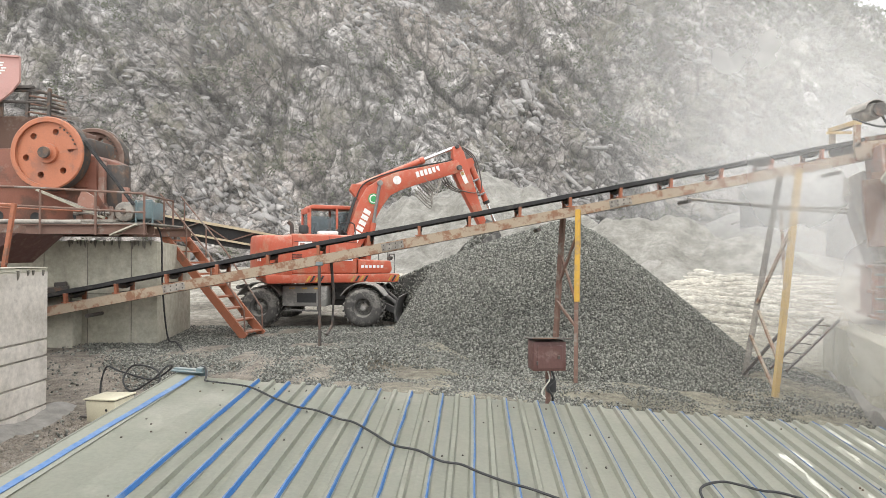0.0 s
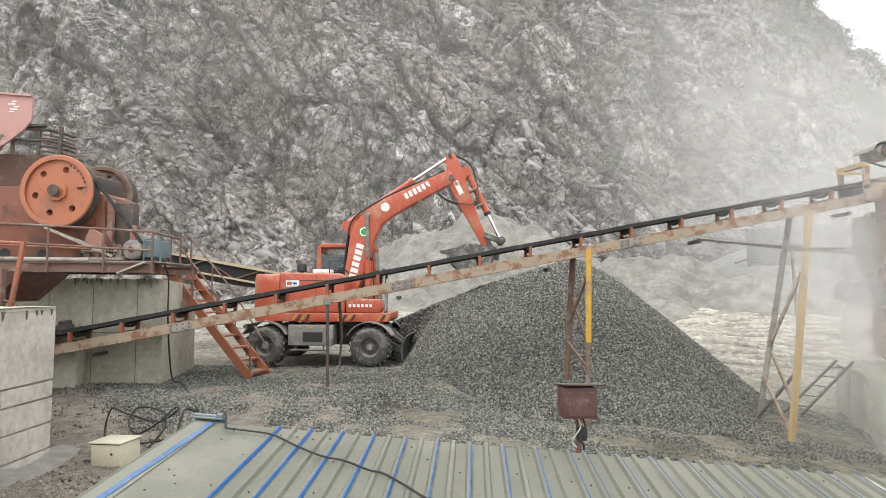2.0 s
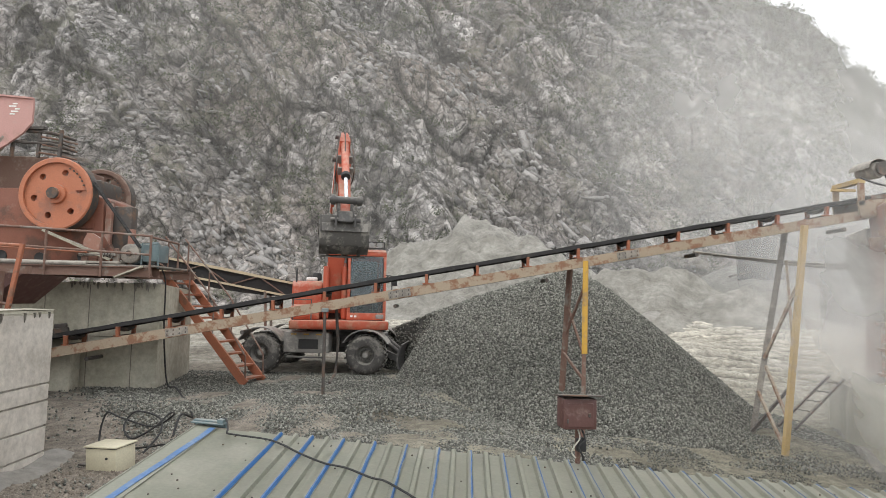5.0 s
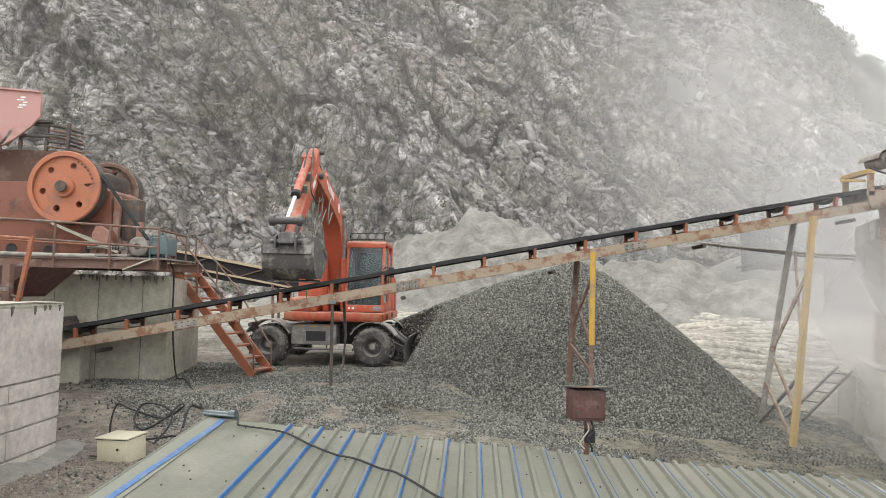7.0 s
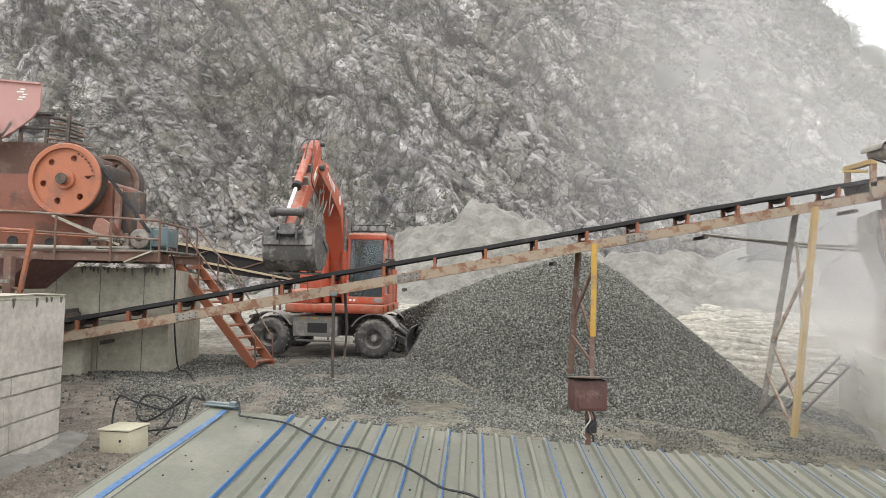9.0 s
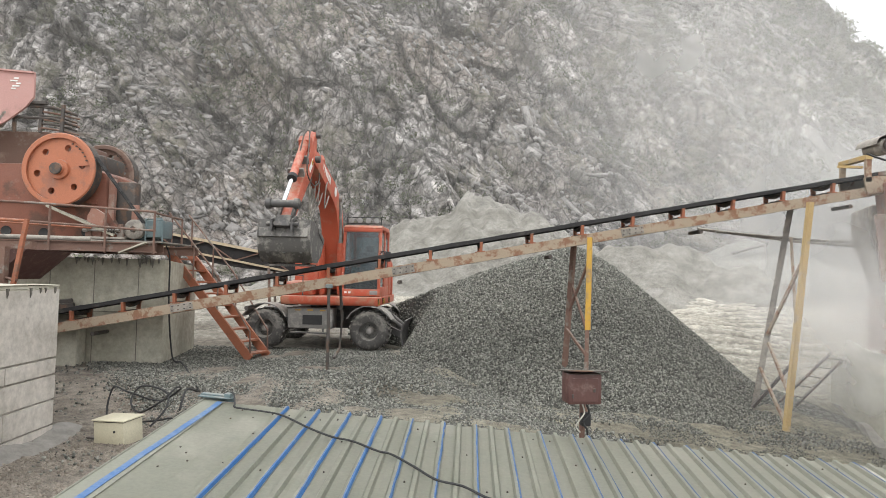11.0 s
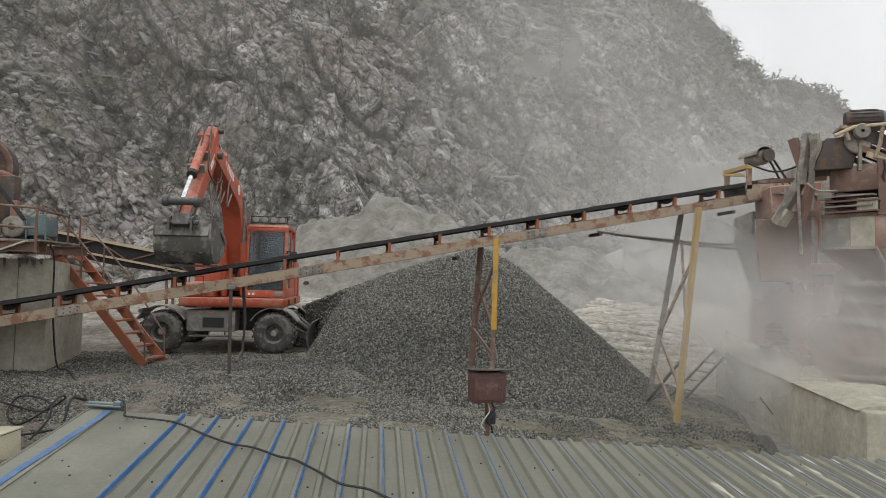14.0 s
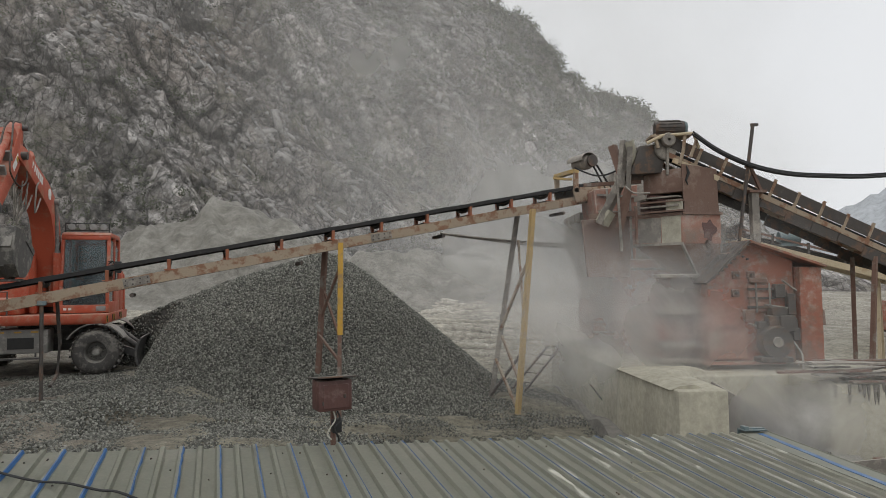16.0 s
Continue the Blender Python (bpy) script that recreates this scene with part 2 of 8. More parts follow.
def yard_material():
    """Brown dirt by the roof that turns into pale stone dust across the rear yard."""
    m, nt, b = nodes_of("yard_dirt")
    n1, n2, n3 = noise_of(nt, .45, 8, .65), noise_of(nt, 5, 8, .7), noise_of(nt, 40, 4, .65)
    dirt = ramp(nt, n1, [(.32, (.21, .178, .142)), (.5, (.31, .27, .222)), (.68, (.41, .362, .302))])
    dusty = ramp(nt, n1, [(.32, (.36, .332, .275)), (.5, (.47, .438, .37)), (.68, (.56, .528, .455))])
    tc = nt.nodes.new("ShaderNodeTexCoord")
    sep = nt.nodes.new("ShaderNodeSeparateXYZ")
    nt.links.new(tc.outputs["Object"], sep.inputs[0])
    # sandy olive dirt round the foot of the stone heap
    sandy = ramp(nt, n1, [(.32, (.23, .21, .155)), (.5, (.32, .295, .225)), (.68, (.42, .39, .30))])
    mx = nt.nodes.new("ShaderNodeMapRange")
    nt.links.new(sep.outputs["X"], mx.inputs[0])
    mx.inputs[1].default_value, mx.inputs[2].default_value = -2.5, .5
    dirt = mix(nt, mx.outputs[0], dirt, sandy)
    # dry wheel tracks
    tr = noise_of(nt, 1.0, 5, .55, stretch=(.16, 1.7, 1))
    dusty = mix(nt, 1.0, dusty, ramp(nt, tr, [(.36, (.78,) * 3), (.47, (1.0,) * 3), (.52, (.88,) * 3), (.6, (1.12,) * 3)]), "MULTIPLY")
    # disturbed dirt and pale dust, with groove shade also put into the colour
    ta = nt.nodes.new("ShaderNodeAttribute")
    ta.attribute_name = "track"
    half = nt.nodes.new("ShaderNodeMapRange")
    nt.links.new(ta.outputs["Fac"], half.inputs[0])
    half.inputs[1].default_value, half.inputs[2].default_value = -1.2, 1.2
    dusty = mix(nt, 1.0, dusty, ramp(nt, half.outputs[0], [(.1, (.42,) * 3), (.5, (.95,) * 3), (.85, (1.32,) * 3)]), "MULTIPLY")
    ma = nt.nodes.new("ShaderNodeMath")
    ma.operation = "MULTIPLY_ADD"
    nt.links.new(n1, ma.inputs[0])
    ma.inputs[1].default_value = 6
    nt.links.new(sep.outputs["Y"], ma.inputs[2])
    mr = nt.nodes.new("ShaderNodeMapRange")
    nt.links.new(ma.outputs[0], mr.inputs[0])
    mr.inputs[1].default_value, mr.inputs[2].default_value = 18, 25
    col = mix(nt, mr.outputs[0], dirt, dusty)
    col = mix(nt, 1.0, col, ramp(nt, n2, [(.32, (.5,) * 3), (.68, (1.3,) * 3)]), "MULTIPLY")
    col = mix(nt, 1.0, col, ramp(nt, n3, [(.3, (.75,) * 3), (.7, (1.12,) * 3)]), "MULTIPLY")
    nt.links.new(col, b.inputs["Base Color"])
    b.inputs["Roughness"].default_value = .97
    p = bump_in(nt, b, n2, .8, .14)
    bump_in(nt, b, n3, .6, .02, p)
    return m


M["yard"] = yard_material()
M["slurry"] = mineral("dried_slurry", (0.42, 0.405, 0.34), (0.48, 0.465, 0.40), (0.54, 0.525, 0.46), 2, 14, 80, bump=.003, bump2=.002)
M["sand_grey"] = mineral("grey_sand", (0.20, 0.19, 0.165), (0.29, 0.277, 0.245), (0.38, 0.364, 0.325), 0.9, 4, 30, bump=0.4, bump2=0.04)
M["sand_pale"] = mineral("pale_sand", (0.28, 0.27, 0.24), (0.35, 0.34, 0.305), (0.42, 0.41, 0.37), 0.3, 3, 30, bump=0.1, bump2=0.02)
M["concrete"] = mineral("old_concrete", (0.33, 0.31, 0.245), (0.42, 0.395, 0.315), (0.50, 0.475, 0.39), 0.9, 7, 70, bump=0.006, bump2=0.003, stretch=(1, 1, 0.4))
M["block"] = mineral("whitewashed_block", (0.41, 0.375, 0.325), (0.52, 0.48, 0.425), (0.61, 0.57, 0.51), 1.2, 9, 70, bump=0.008, bump2=0.004)
M["joint"] = mineral("pale_joint", (0.27, 0.25, 0.215), (0.36, 0.335, 0.29), (0.43, 0.40, 0.35), 3, 15, 60)
M["mortar"] = mineral("dark_mortar", (0.13, 0.12, 0.10), (0.18, 0.165, 0.14), (0.24, 0.22, 0.19), 3, 15, 60)
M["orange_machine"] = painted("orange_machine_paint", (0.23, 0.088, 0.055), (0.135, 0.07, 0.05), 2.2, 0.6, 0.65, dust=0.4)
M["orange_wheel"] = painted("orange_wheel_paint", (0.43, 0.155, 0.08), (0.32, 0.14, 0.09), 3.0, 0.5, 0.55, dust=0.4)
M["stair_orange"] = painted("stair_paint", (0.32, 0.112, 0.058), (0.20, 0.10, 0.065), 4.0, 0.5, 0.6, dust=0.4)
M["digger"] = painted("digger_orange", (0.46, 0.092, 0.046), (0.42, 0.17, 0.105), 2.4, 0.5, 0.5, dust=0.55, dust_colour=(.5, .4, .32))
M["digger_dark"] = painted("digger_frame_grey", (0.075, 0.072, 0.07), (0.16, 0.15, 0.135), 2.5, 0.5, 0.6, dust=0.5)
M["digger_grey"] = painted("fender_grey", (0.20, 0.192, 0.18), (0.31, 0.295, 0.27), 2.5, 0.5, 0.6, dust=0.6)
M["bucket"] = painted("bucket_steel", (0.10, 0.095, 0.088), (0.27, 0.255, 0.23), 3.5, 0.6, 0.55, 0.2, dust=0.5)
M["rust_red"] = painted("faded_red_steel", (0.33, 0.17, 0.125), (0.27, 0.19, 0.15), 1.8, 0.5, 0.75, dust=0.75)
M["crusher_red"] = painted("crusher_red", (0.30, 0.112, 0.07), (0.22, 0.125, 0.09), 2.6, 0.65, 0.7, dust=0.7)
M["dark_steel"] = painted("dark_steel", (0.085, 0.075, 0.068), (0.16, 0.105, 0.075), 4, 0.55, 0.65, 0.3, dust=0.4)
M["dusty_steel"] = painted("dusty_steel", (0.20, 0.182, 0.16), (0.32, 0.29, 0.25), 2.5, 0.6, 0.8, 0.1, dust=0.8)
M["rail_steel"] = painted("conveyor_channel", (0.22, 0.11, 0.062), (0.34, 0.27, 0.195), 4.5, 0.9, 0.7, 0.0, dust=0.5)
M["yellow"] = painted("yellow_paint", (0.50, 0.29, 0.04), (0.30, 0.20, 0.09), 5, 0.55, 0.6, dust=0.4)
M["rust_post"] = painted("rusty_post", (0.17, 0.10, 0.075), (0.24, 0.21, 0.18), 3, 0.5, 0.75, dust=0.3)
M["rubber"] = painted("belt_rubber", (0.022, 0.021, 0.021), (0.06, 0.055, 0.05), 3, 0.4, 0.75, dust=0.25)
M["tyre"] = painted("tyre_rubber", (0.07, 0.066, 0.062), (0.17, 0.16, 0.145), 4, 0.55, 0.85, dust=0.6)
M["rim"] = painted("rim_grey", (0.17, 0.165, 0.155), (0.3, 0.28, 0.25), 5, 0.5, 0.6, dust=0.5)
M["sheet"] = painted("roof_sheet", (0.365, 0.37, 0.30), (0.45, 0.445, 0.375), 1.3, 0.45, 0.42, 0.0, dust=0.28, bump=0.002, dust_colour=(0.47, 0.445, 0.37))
def dust_towards(m, colour, x0, x1, most):
    """Stone dust settled on a surface, thicker towards the crushers, in patches."""
    nt = m.node_tree
    b = nt.nodes["Principled BSDF"]
    old = b.inputs["Base Color"].links[0].from_socket
    tc = nt.nodes.new("ShaderNodeTexCoord")
    sep = nt.nodes.new("ShaderNodeSeparateXYZ")
    nt.links.new(tc.outputs["Object"], sep.inputs[0])
    mr = nt.nodes.new("ShaderNodeMapRange")
    nt.links.new(sep.outputs["X"], mr.inputs[0])
    mr.inputs[1].default_value, mr.inputs[2].default_value = x0, x1
    mu = nt.nodes.new("ShaderNodeMath")
    mu.operation = "MULTIPLY"
    nt.links.new(mr.outputs[0], mu.inputs[0])
    nt.links.new(ramp(nt, noise_of(nt, 5, 7, .7), [(.3, (most * .45,) * 3), (.65, (most,) * 3)]), mu.inputs[1])
    nt.links.new(mix(nt, mu.outputs[0], old, colour), b.inputs["Base Color"])


dust_towards(M["sheet"], (.47, .45, .375), 0, 5, .7)
# darkened copy of the roof sheet colour, offsetting the verge's brighter lighting
M["verge"] = painted("verge_sheet_dimmed", (0.215, 0.217, 0.173), (0.27, 0.265, 0.215), 1.3, 0.45, 0.5, 0.0, dust=0.0, bump=0.002)
M["film_pale"] = painted("faded_film", (0.05, 0.14, 0.32), (0.14, 0.22, 0.34), 9, 0.5, 0.4, dust=0.2, bump=0.001)
M["film_blue"] = painted("blue_film", (0.024, 0.115, 0.31), (0.09, 0.18, 0.33), 6, 0.35, 0.4, dust=0.25, bump=0.001)
M["cable"] = plain("black_cable", (0.02, 0.02, 0.02), 0.6)
M["cream"] = painted("cream_enamel", (0.58, 0.54, 0.40), (0.50, 0.455, 0.33), 3, 0.3, 0.4, dust=0.25, bump=0.001)
M["maroon"] = painted("maroon_steel", (0.10, 0.045, 0.038), (0.18, 0.12, 0.1), 4, 0.4, 0.5, dust=0.4)
M["motor_blue"] = painted("motor_grey_blue", (0.13, 0.18, 0.19), (0.2, 0.21, 0.2), 4, 0.4, 0.55, dust=0.45)
M["chrome"] = plain("chrome_rod", (0.82, 0.82, 0.82), 0.15, 1.0)
M["white"] = plain("white_print", (0.78, 0.77, 0.74), 0.6)
M["green"] = plain("green_print", (0.04, 0.32, 0.10), 0.5)
M["black"] = plain("black_print", (0.025, 0.025, 0.025), 0.6)
M["glass"] = glass_material("cab_glass", (0.30, 0.36, 0.38))
M["interior"] = plain("cab_interior", (0.06, 0.06, 0.062), 0.8)
M["lamp_glass"] = plain("lamp_lens", (0.28, 0.28, 0.27), 0.2)
M["yellow_dusty"] = painted("dusty_yellow_paint", (0.46, 0.32, 0.13), (0.4, 0.32, 0.22), 3, 0.5, 0.7, dust=0.4)
M["pink_red"] = painted("faded_pink_paint", (0.50, 0.285, 0.255), (0.40, 0.24, 0.21), 2, 0.4, 0.7, dust=0.5)
M["plate_rust"] = painted("rusted_plate", (0.17, 0.105, 0.08), (0.24, 0.17, 0.135), 2.2, 0.5, 0.8, dust=0.5)
M["cream_pipe"] = painted("yellow_truss", (0.52, 0.43, 0.29), (0.4, 0.29, 0.18), 3, 0.4, 0.6, dust=0.3)


# ---- shapes ----
class Shape:
    """One mesh in the making."""

    def __init__(self):
        self.bm = bmesh.new()

    def box(self, c, s, m=None, taper=1.0):
        hx, hy, hz = s[0] / 2, s[1] / 2, s[2] / 2
        m = m or Matrix()
        vs = []
        for z, k in ((-hz, 1.0), (hz, taper)):
            for x, y in ((-hx, -hy), (hx, -hy), (hx, hy), (-hx, hy)):
                vs.append(self.bm.verts.new(m @ (Vector(c) + Vector((x * k, y * k, z)))))
        for f in ((3, 2, 1, 0), (4, 5, 6, 7), (0, 1, 5, 4), (1, 2, 6, 5), (2, 3, 7, 6), (3, 0, 4, 7)):
            self.bm.faces.new([vs[i] for i in f])
        return self

    def beam(self, p, q, w, h):
        """A square bar from p to q, w wide and h high."""
        p, q = Vector(p), Vector(q)
        d = q - p
        m = Matrix.Translation((p + q) / 2) @ d.to_track_quat("X", "Z").to_matrix().to_4x4()
        return self.box((0, 0, 0), (d.length, w, h), m)

    def tube(self, pts, r, seg=8, caps=True):
        pts = [Vector(p) for p in pts]
        rings = []
        ref = Vector((0.13, 0.21, 1)).normalized()
        for i, p in enumerate(pts):
            d = (pts[min(i + 1, len(pts) - 1)] - pts[max(i - 1, 0)]).normalized()
            a = d.cross(ref)
            if a.length < 0.05:
                a = d.cross(Vector((1, 0, 0)))
            a.normalize()
            b = d.cross(a)
            rr = r[i] if isinstance(r, (list, tuple)) else r
            rings.append([self.bm.verts.new(p + rr * (math.cos(k * math.tau / seg) * a + math.sin(k * math.tau / seg) * b)) for k in range(seg)])
        for u, v in zip(rings, rings[1:]):
            for k in range(seg):
                self.bm.faces.new((u[k], u[(k + 1) % seg], v[(k + 1) % seg], v[k]))
        if caps:
            self.bm.faces.new(rings[0][::-1])
            self.bm.faces.new(rings[-1])
        return self

    def lathe(self, prof, seg=32, m=None):
        """Profile of (radius, along) turned round the y axis; closed when it starts and ends at one place."""
        m = m or Matrix()
        rings = []
        for r, y in prof:
            if r < 1e-6:
                rings.append([self.bm.verts.new(m @ Vector((0, y, 0)))])
            else:
                rings.append([self.bm.verts.new(m @ Vector((r * math.cos(k * math.tau / seg), y, r * math.sin(k * math.tau / seg)))) for k in range(seg)])
        for u, v in zip(rings, rings[1:]):
            for k in range(seg):
                n = (k + 1) % seg
                if len(u) == 1 and len(v) == 1:
                    continue
                if len(u) == 1:
                    self.bm.faces.new((u[0], v[n], v[k]))
                elif len(v) == 1:
                    self.bm.faces.new((u[k], u[n], v[0]))
                else:
                    self.bm.faces.new((u[k], u[n], v[n], v[k]))
        return self

    def prism(self, prof, y0, y1, m=None):
        """An outline in x and z, drawn out from y0 to y1."""
        m = m or Matrix()
        a = [self.bm.verts.new(m @ Vector((x, y0, z))) for x, z in prof]
        b = [self.bm.verts.new(m @ Vector((x, y1, z))) for x, z in prof]
        self.bm.faces.new(a)
        self.bm.faces.new(b[::-1])
        n = len(prof)
        for i in range(n):
            self.bm.faces.new((a[(i + 1) % n], a[i], b[i], b[(i + 1) % n]))
        return self

    def loft(self, rings, caps=True):
        rr = [[self.bm.verts.new(Vector(p)) for p in ring] for ring in rings]
        n = len(rr[0])
        for u, v in zip(rr, rr[1:]):
            for k in range(n):
                self.bm.faces.new((u[k], u[(k + 1) % n], v[(k + 1) % n], v[k]))
        if caps:
            self.bm.faces.new(rr[0][::-1])
            self.bm.faces.new(rr[-1])
        return self

    def bevel(self, w, seg=2, angle=35):
        bmesh.ops.recalc_face_normals(self.bm, faces=self.bm.faces)
        es = [e for e in self.bm.edges if len(e.link_faces) == 2 and e.calc_face_angle(0) > radians(angle)]
        bmesh.ops.bevel(self.bm, geom=es, offset=w, segments=seg, affect="EDGES", profile=0.5)
        return self


def mesh_of(name, shape, material, smooth=True):
    bm = shape.bm if isinstance(shape, Shape) else shape
    bmesh.ops.recalc_face_normals(bm, faces=bm.faces)
    me = bpy.data.meshes.new(name)
    bm.to_mesh(me)
    bm.free()
    me.materials.append(material)
    if smooth:
        me.shade_smooth()
        me.set_sharp_from_angle(angle=radians(38))
    return me


def part(name, shape, material, parent, label="", smooth=True):
    ob = new(name, mesh_of(name, shape, material, smooth))
    ob.parent = parent
    if label:
        tagged(ob, label)
    return ob


def thing(name, label, category, m=None, group="", kind=""):
    e = new(name)
    e.empty_display_size = 0.2
    e.matrix_basis = m or Matrix()
    return tagged(e, label, category, group, kind)


def solid(name, shape, material, label, category, m=None, group="", kind="", smooth=True):
    ob = new(name, mesh_of(name, shape, material, smooth))
    ob.matrix_basis = m or Matrix()
    return tagged(ob, label, category, group, kind)


def grid_mesh(name, xs, ys, zs, material, smooth=True):
    """A sheet over the grid xs by ys; zs is an array of shape (len(ys), len(xs))."""
    nx, ny = len(xs), len(ys)
    X, Y = np.meshgrid(xs, ys)
    co = np.stack([X, Y, zs], -1).reshape(-1, 3)
    return surface_mesh(name, co, nx, ny, material, smooth)


def surface_mesh(name, co, nx, ny, material, smooth=True):
    i = np.arange(nx * ny).reshape(ny, nx)
    f = np.stack([i[:-1, :-1], i[:-1, 1:], i[1:, 1:], i[1:, :-1]], -1).reshape(-1, 4)
    me = bpy.data.meshes.new(name)
    me.vertices.add(len(co))
    me.vertices.foreach_set("co", co.astype(np.float32).ravel())
    me.loops.add(f.size)
    me.loops.foreach_set("vertex_index", f.astype(np.int32).ravel())
    me.polygons.add(len(f))
    me.polygons.foreach_set("loop_start", np.arange(0, f.size, 4, dtype=np.int32))
    me.update(calc_edges=True)
    me.materials.append(material)
    if smooth:
        me.shade_smooth()
    return me


def soft_noise(X, Y, scale, seed):
    """Smooth value noise on arrays."""
    rng = np.random.RandomState(seed)
    tab = rng.rand(256, 256)
    u, v = X / scale, Y / scale
    iu, iv = np.floor(u).astype(int), np.floor(v).astype(int)
    fu, fv = u - iu, v - iv
    fu, fv = fu * fu * (3 - 2 * fu), fv * fv * (3 - 2 * fv)
    a, b = tab[iv % 256, iu % 256], tab[iv % 256, (iu + 1) % 256]
    c, d = tab[(iv + 1) % 256, iu % 256], tab[(iv + 1) % 256, (iu + 1) % 256]
    return (a * (1 - fu) + b * fu) * (1 - fv) + (c * (1 - fu) + d * fu) * fv - 0.5


def stones_mesh(name, P, sizes, material, seed):
    """Many small broken stones, each a skewed six-cornered lump, in one mesh."""
    rng = np.random.RandomState(seed)
    n = len(P)
    base = np.array([(1.2, 0, 0), (0, 1.2, 0), (-1.2, 0, 0), (0, -1.2, 0), (0, 0, 1), (0, 0, -1)], float)
    v = base[None] + 0.9 * (rng.rand(n, 6, 3) - 0.5)
    q = rng.randn(n, 4)
    q /= np.linalg.norm(q, axis=1, keepdims=True)
    w, x, y, z = q.T
    R = np.stack([1 - 2 * (y * y + z * z), 2 * (x * y - z * w), 2 * (x * z + y * w),
                  2 * (x * y + z * w), 1 - 2 * (x * x + z * z), 2 * (y * z - x * w),
                  2 * (x * z - y * w), 2 * (y * z + x * w), 1 - 2 * (x * x + y * y)], -1).reshape(n, 3, 3)
    v = np.einsum("nij,nkj->nki", R, v) * (sizes[:, None, None] / 2) + P[:, None, :]
    f = np.array([(0, 1, 4), (1, 2, 4), (2, 3, 4), (3, 0, 4), (1, 0, 5), (2, 1, 5), (3, 2, 5), (0, 3, 5)])
    F = (f[None] + (np.arange(n) * 6)[:, None, None]).reshape(-1, 3)
    me = bpy.data.meshes.new(name)
    me.vertices.add(n * 6)
    me.vertices.foreach_set("co", v.astype(np.float32).ravel())
    me.loops.add(F.size)
    me.loops.foreach_set("vertex_index", F.astype(np.int32).ravel())
    me.polygons.add(len(F))
    me.polygons.foreach_set("loop_start", np.arange(0, F.size, 3, dtype=np.int32))
    me.update(calc_edges=True)
    me.materials.append(material)
    return me


# ---- ground ----
LEVELS = [(-6, 9, -.35), (-4.4, 9, -.47), (-5.8, 14.2, 0), (-8, 14.2, 0), (-4, 15.5, .03), (-1.6, 16.7, .06),
          (-4.2, 16.9, .08), (-2.05, 13.2, .12), (3.06, 12.9, -.57), (6.8, 12.5, -.88), (7, 14.4, -.7),
          (8, 11, -.98), (9, 14.5, -.85), (0, 11.5, -.2), (.5, 8, -.6), (-3, 7, -.6), (5, 9, -1.05),
          (12, 9, -1.2), (10, 26, .5), (13, 32, .95), (18, 45, 1.2), (-5, 25, .35), (2, 31, .8), (-20, 30, .6), (0, 45, 1.2), (40, 45, 1.0),
          (40, 20, -.6)]


def ground_z(x, y):
    x, y = np.asarray(x, float), np.asarray(y, float)
    num, den = 0.0, 0.0
    for a, b, c in LEVELS:
        w = 1 / (((x - a) ** 2 + (y - b) ** 2) + 1.2) ** 2
        num, den = num + w * c, den + w
    return num / den


RIDGE = [(4.3, 17.4, 2.62), (3.8, 17.4, 2.88), (3.4, 17.4, 2.86), (2.5, 17.4, 2.58), (1.4, 17.6, 2.2), (.3, 18.0, 1.78), (-.8, 18.9, 1.3)]


def pile_z(x, y):
    """The crushed stone heap: slopes of repose from a ridge."""
    z = np.full(np.shape(x), -9.0)
    for (ax, ay, ah), (bx, by, bh) in zip(RIDGE, RIDGE[1:]):
        for k in np.linspace(0, 1, 5):
            px, py, ph = ax + (bx - ax) * k, ay + (by - ay) * k, ah + (bh - ah) * k
            d = np.hypot(x - px, y - py)
            z = np.maximum(z, ph + 0.12 - 0.83 * np.sqrt(d * d + 0.06))
    return np.minimum(z, .15 + 1.6 * (x + .72) + 1.5 * np.maximum(y - 17.7, 0))


def spaced(*runs):
    return np.unique(np.concatenate([np.arange(a, b, s) for a, b, s in runs]))


gx = spaced((-900, -60, 60), (-60, -14, 2), (-14, 14, 0.16), (14, 60, 1.2), (60, 120, 6), (120, 2500, 80))
gy = spaced((-200, 0, 20), (0, 19, 0.16), (19, 36, 0.08), (36, 50, 0.5), (50, 90, 4), (90, 2500, 90))
X, Y = np.meshgrid(gx, gy)
Z = ground_z(X, Y)
near = np.clip((60 - np.hypot(X, Y - 15)) / 40, 0, 1)
Z = Z + near * (0.08 * soft_noise(X, Y, 1.1, 3) + 0.07 * soft_noise(X, Y, 0.42, 4) + 0.16 * soft_noise(X, Y, 4, 5))
# wheel ruts where the loaders turn
rut = np.clip((Y - 20) / 4, 0, 1) * np.clip((48 - Y) / 6, 0, 1)
Z = Z + rut * 0.17 * np.abs(np.sin(2.1 * (Y + 1.6 * np.sin(X * 0.24) + 0.16 * X))) * (0.6 + soft_noise(X, Y, 3, 8))
# wheel tracks that cross and curve in the dust; lugs leave a broken edge
rng_t = random.Random(45)
track = np.zeros(X.shape)
for k in range(30):
    y0, slant, bend = 19.5 + .5 * k + rng_t.uniform(-.3, .3), rng_t.uniform(-.28, .16), rng_t.uniform(-.02, .03)
    if k % 5 == 4:
        slant += rng_t.choice((-.5, .45))
    for side in (0, .75):
        dy = Y - (y0 + side + slant * (X - 7) + bend * (X - 7) ** 2)
        lug = .75 + .25 * np.sin(X * 19 + k * 2 + 5 * dy)
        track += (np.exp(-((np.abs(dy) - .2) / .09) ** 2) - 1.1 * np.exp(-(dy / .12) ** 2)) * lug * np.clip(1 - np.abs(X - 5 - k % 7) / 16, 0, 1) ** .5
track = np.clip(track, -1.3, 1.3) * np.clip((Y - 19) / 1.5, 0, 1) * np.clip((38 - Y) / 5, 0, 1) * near
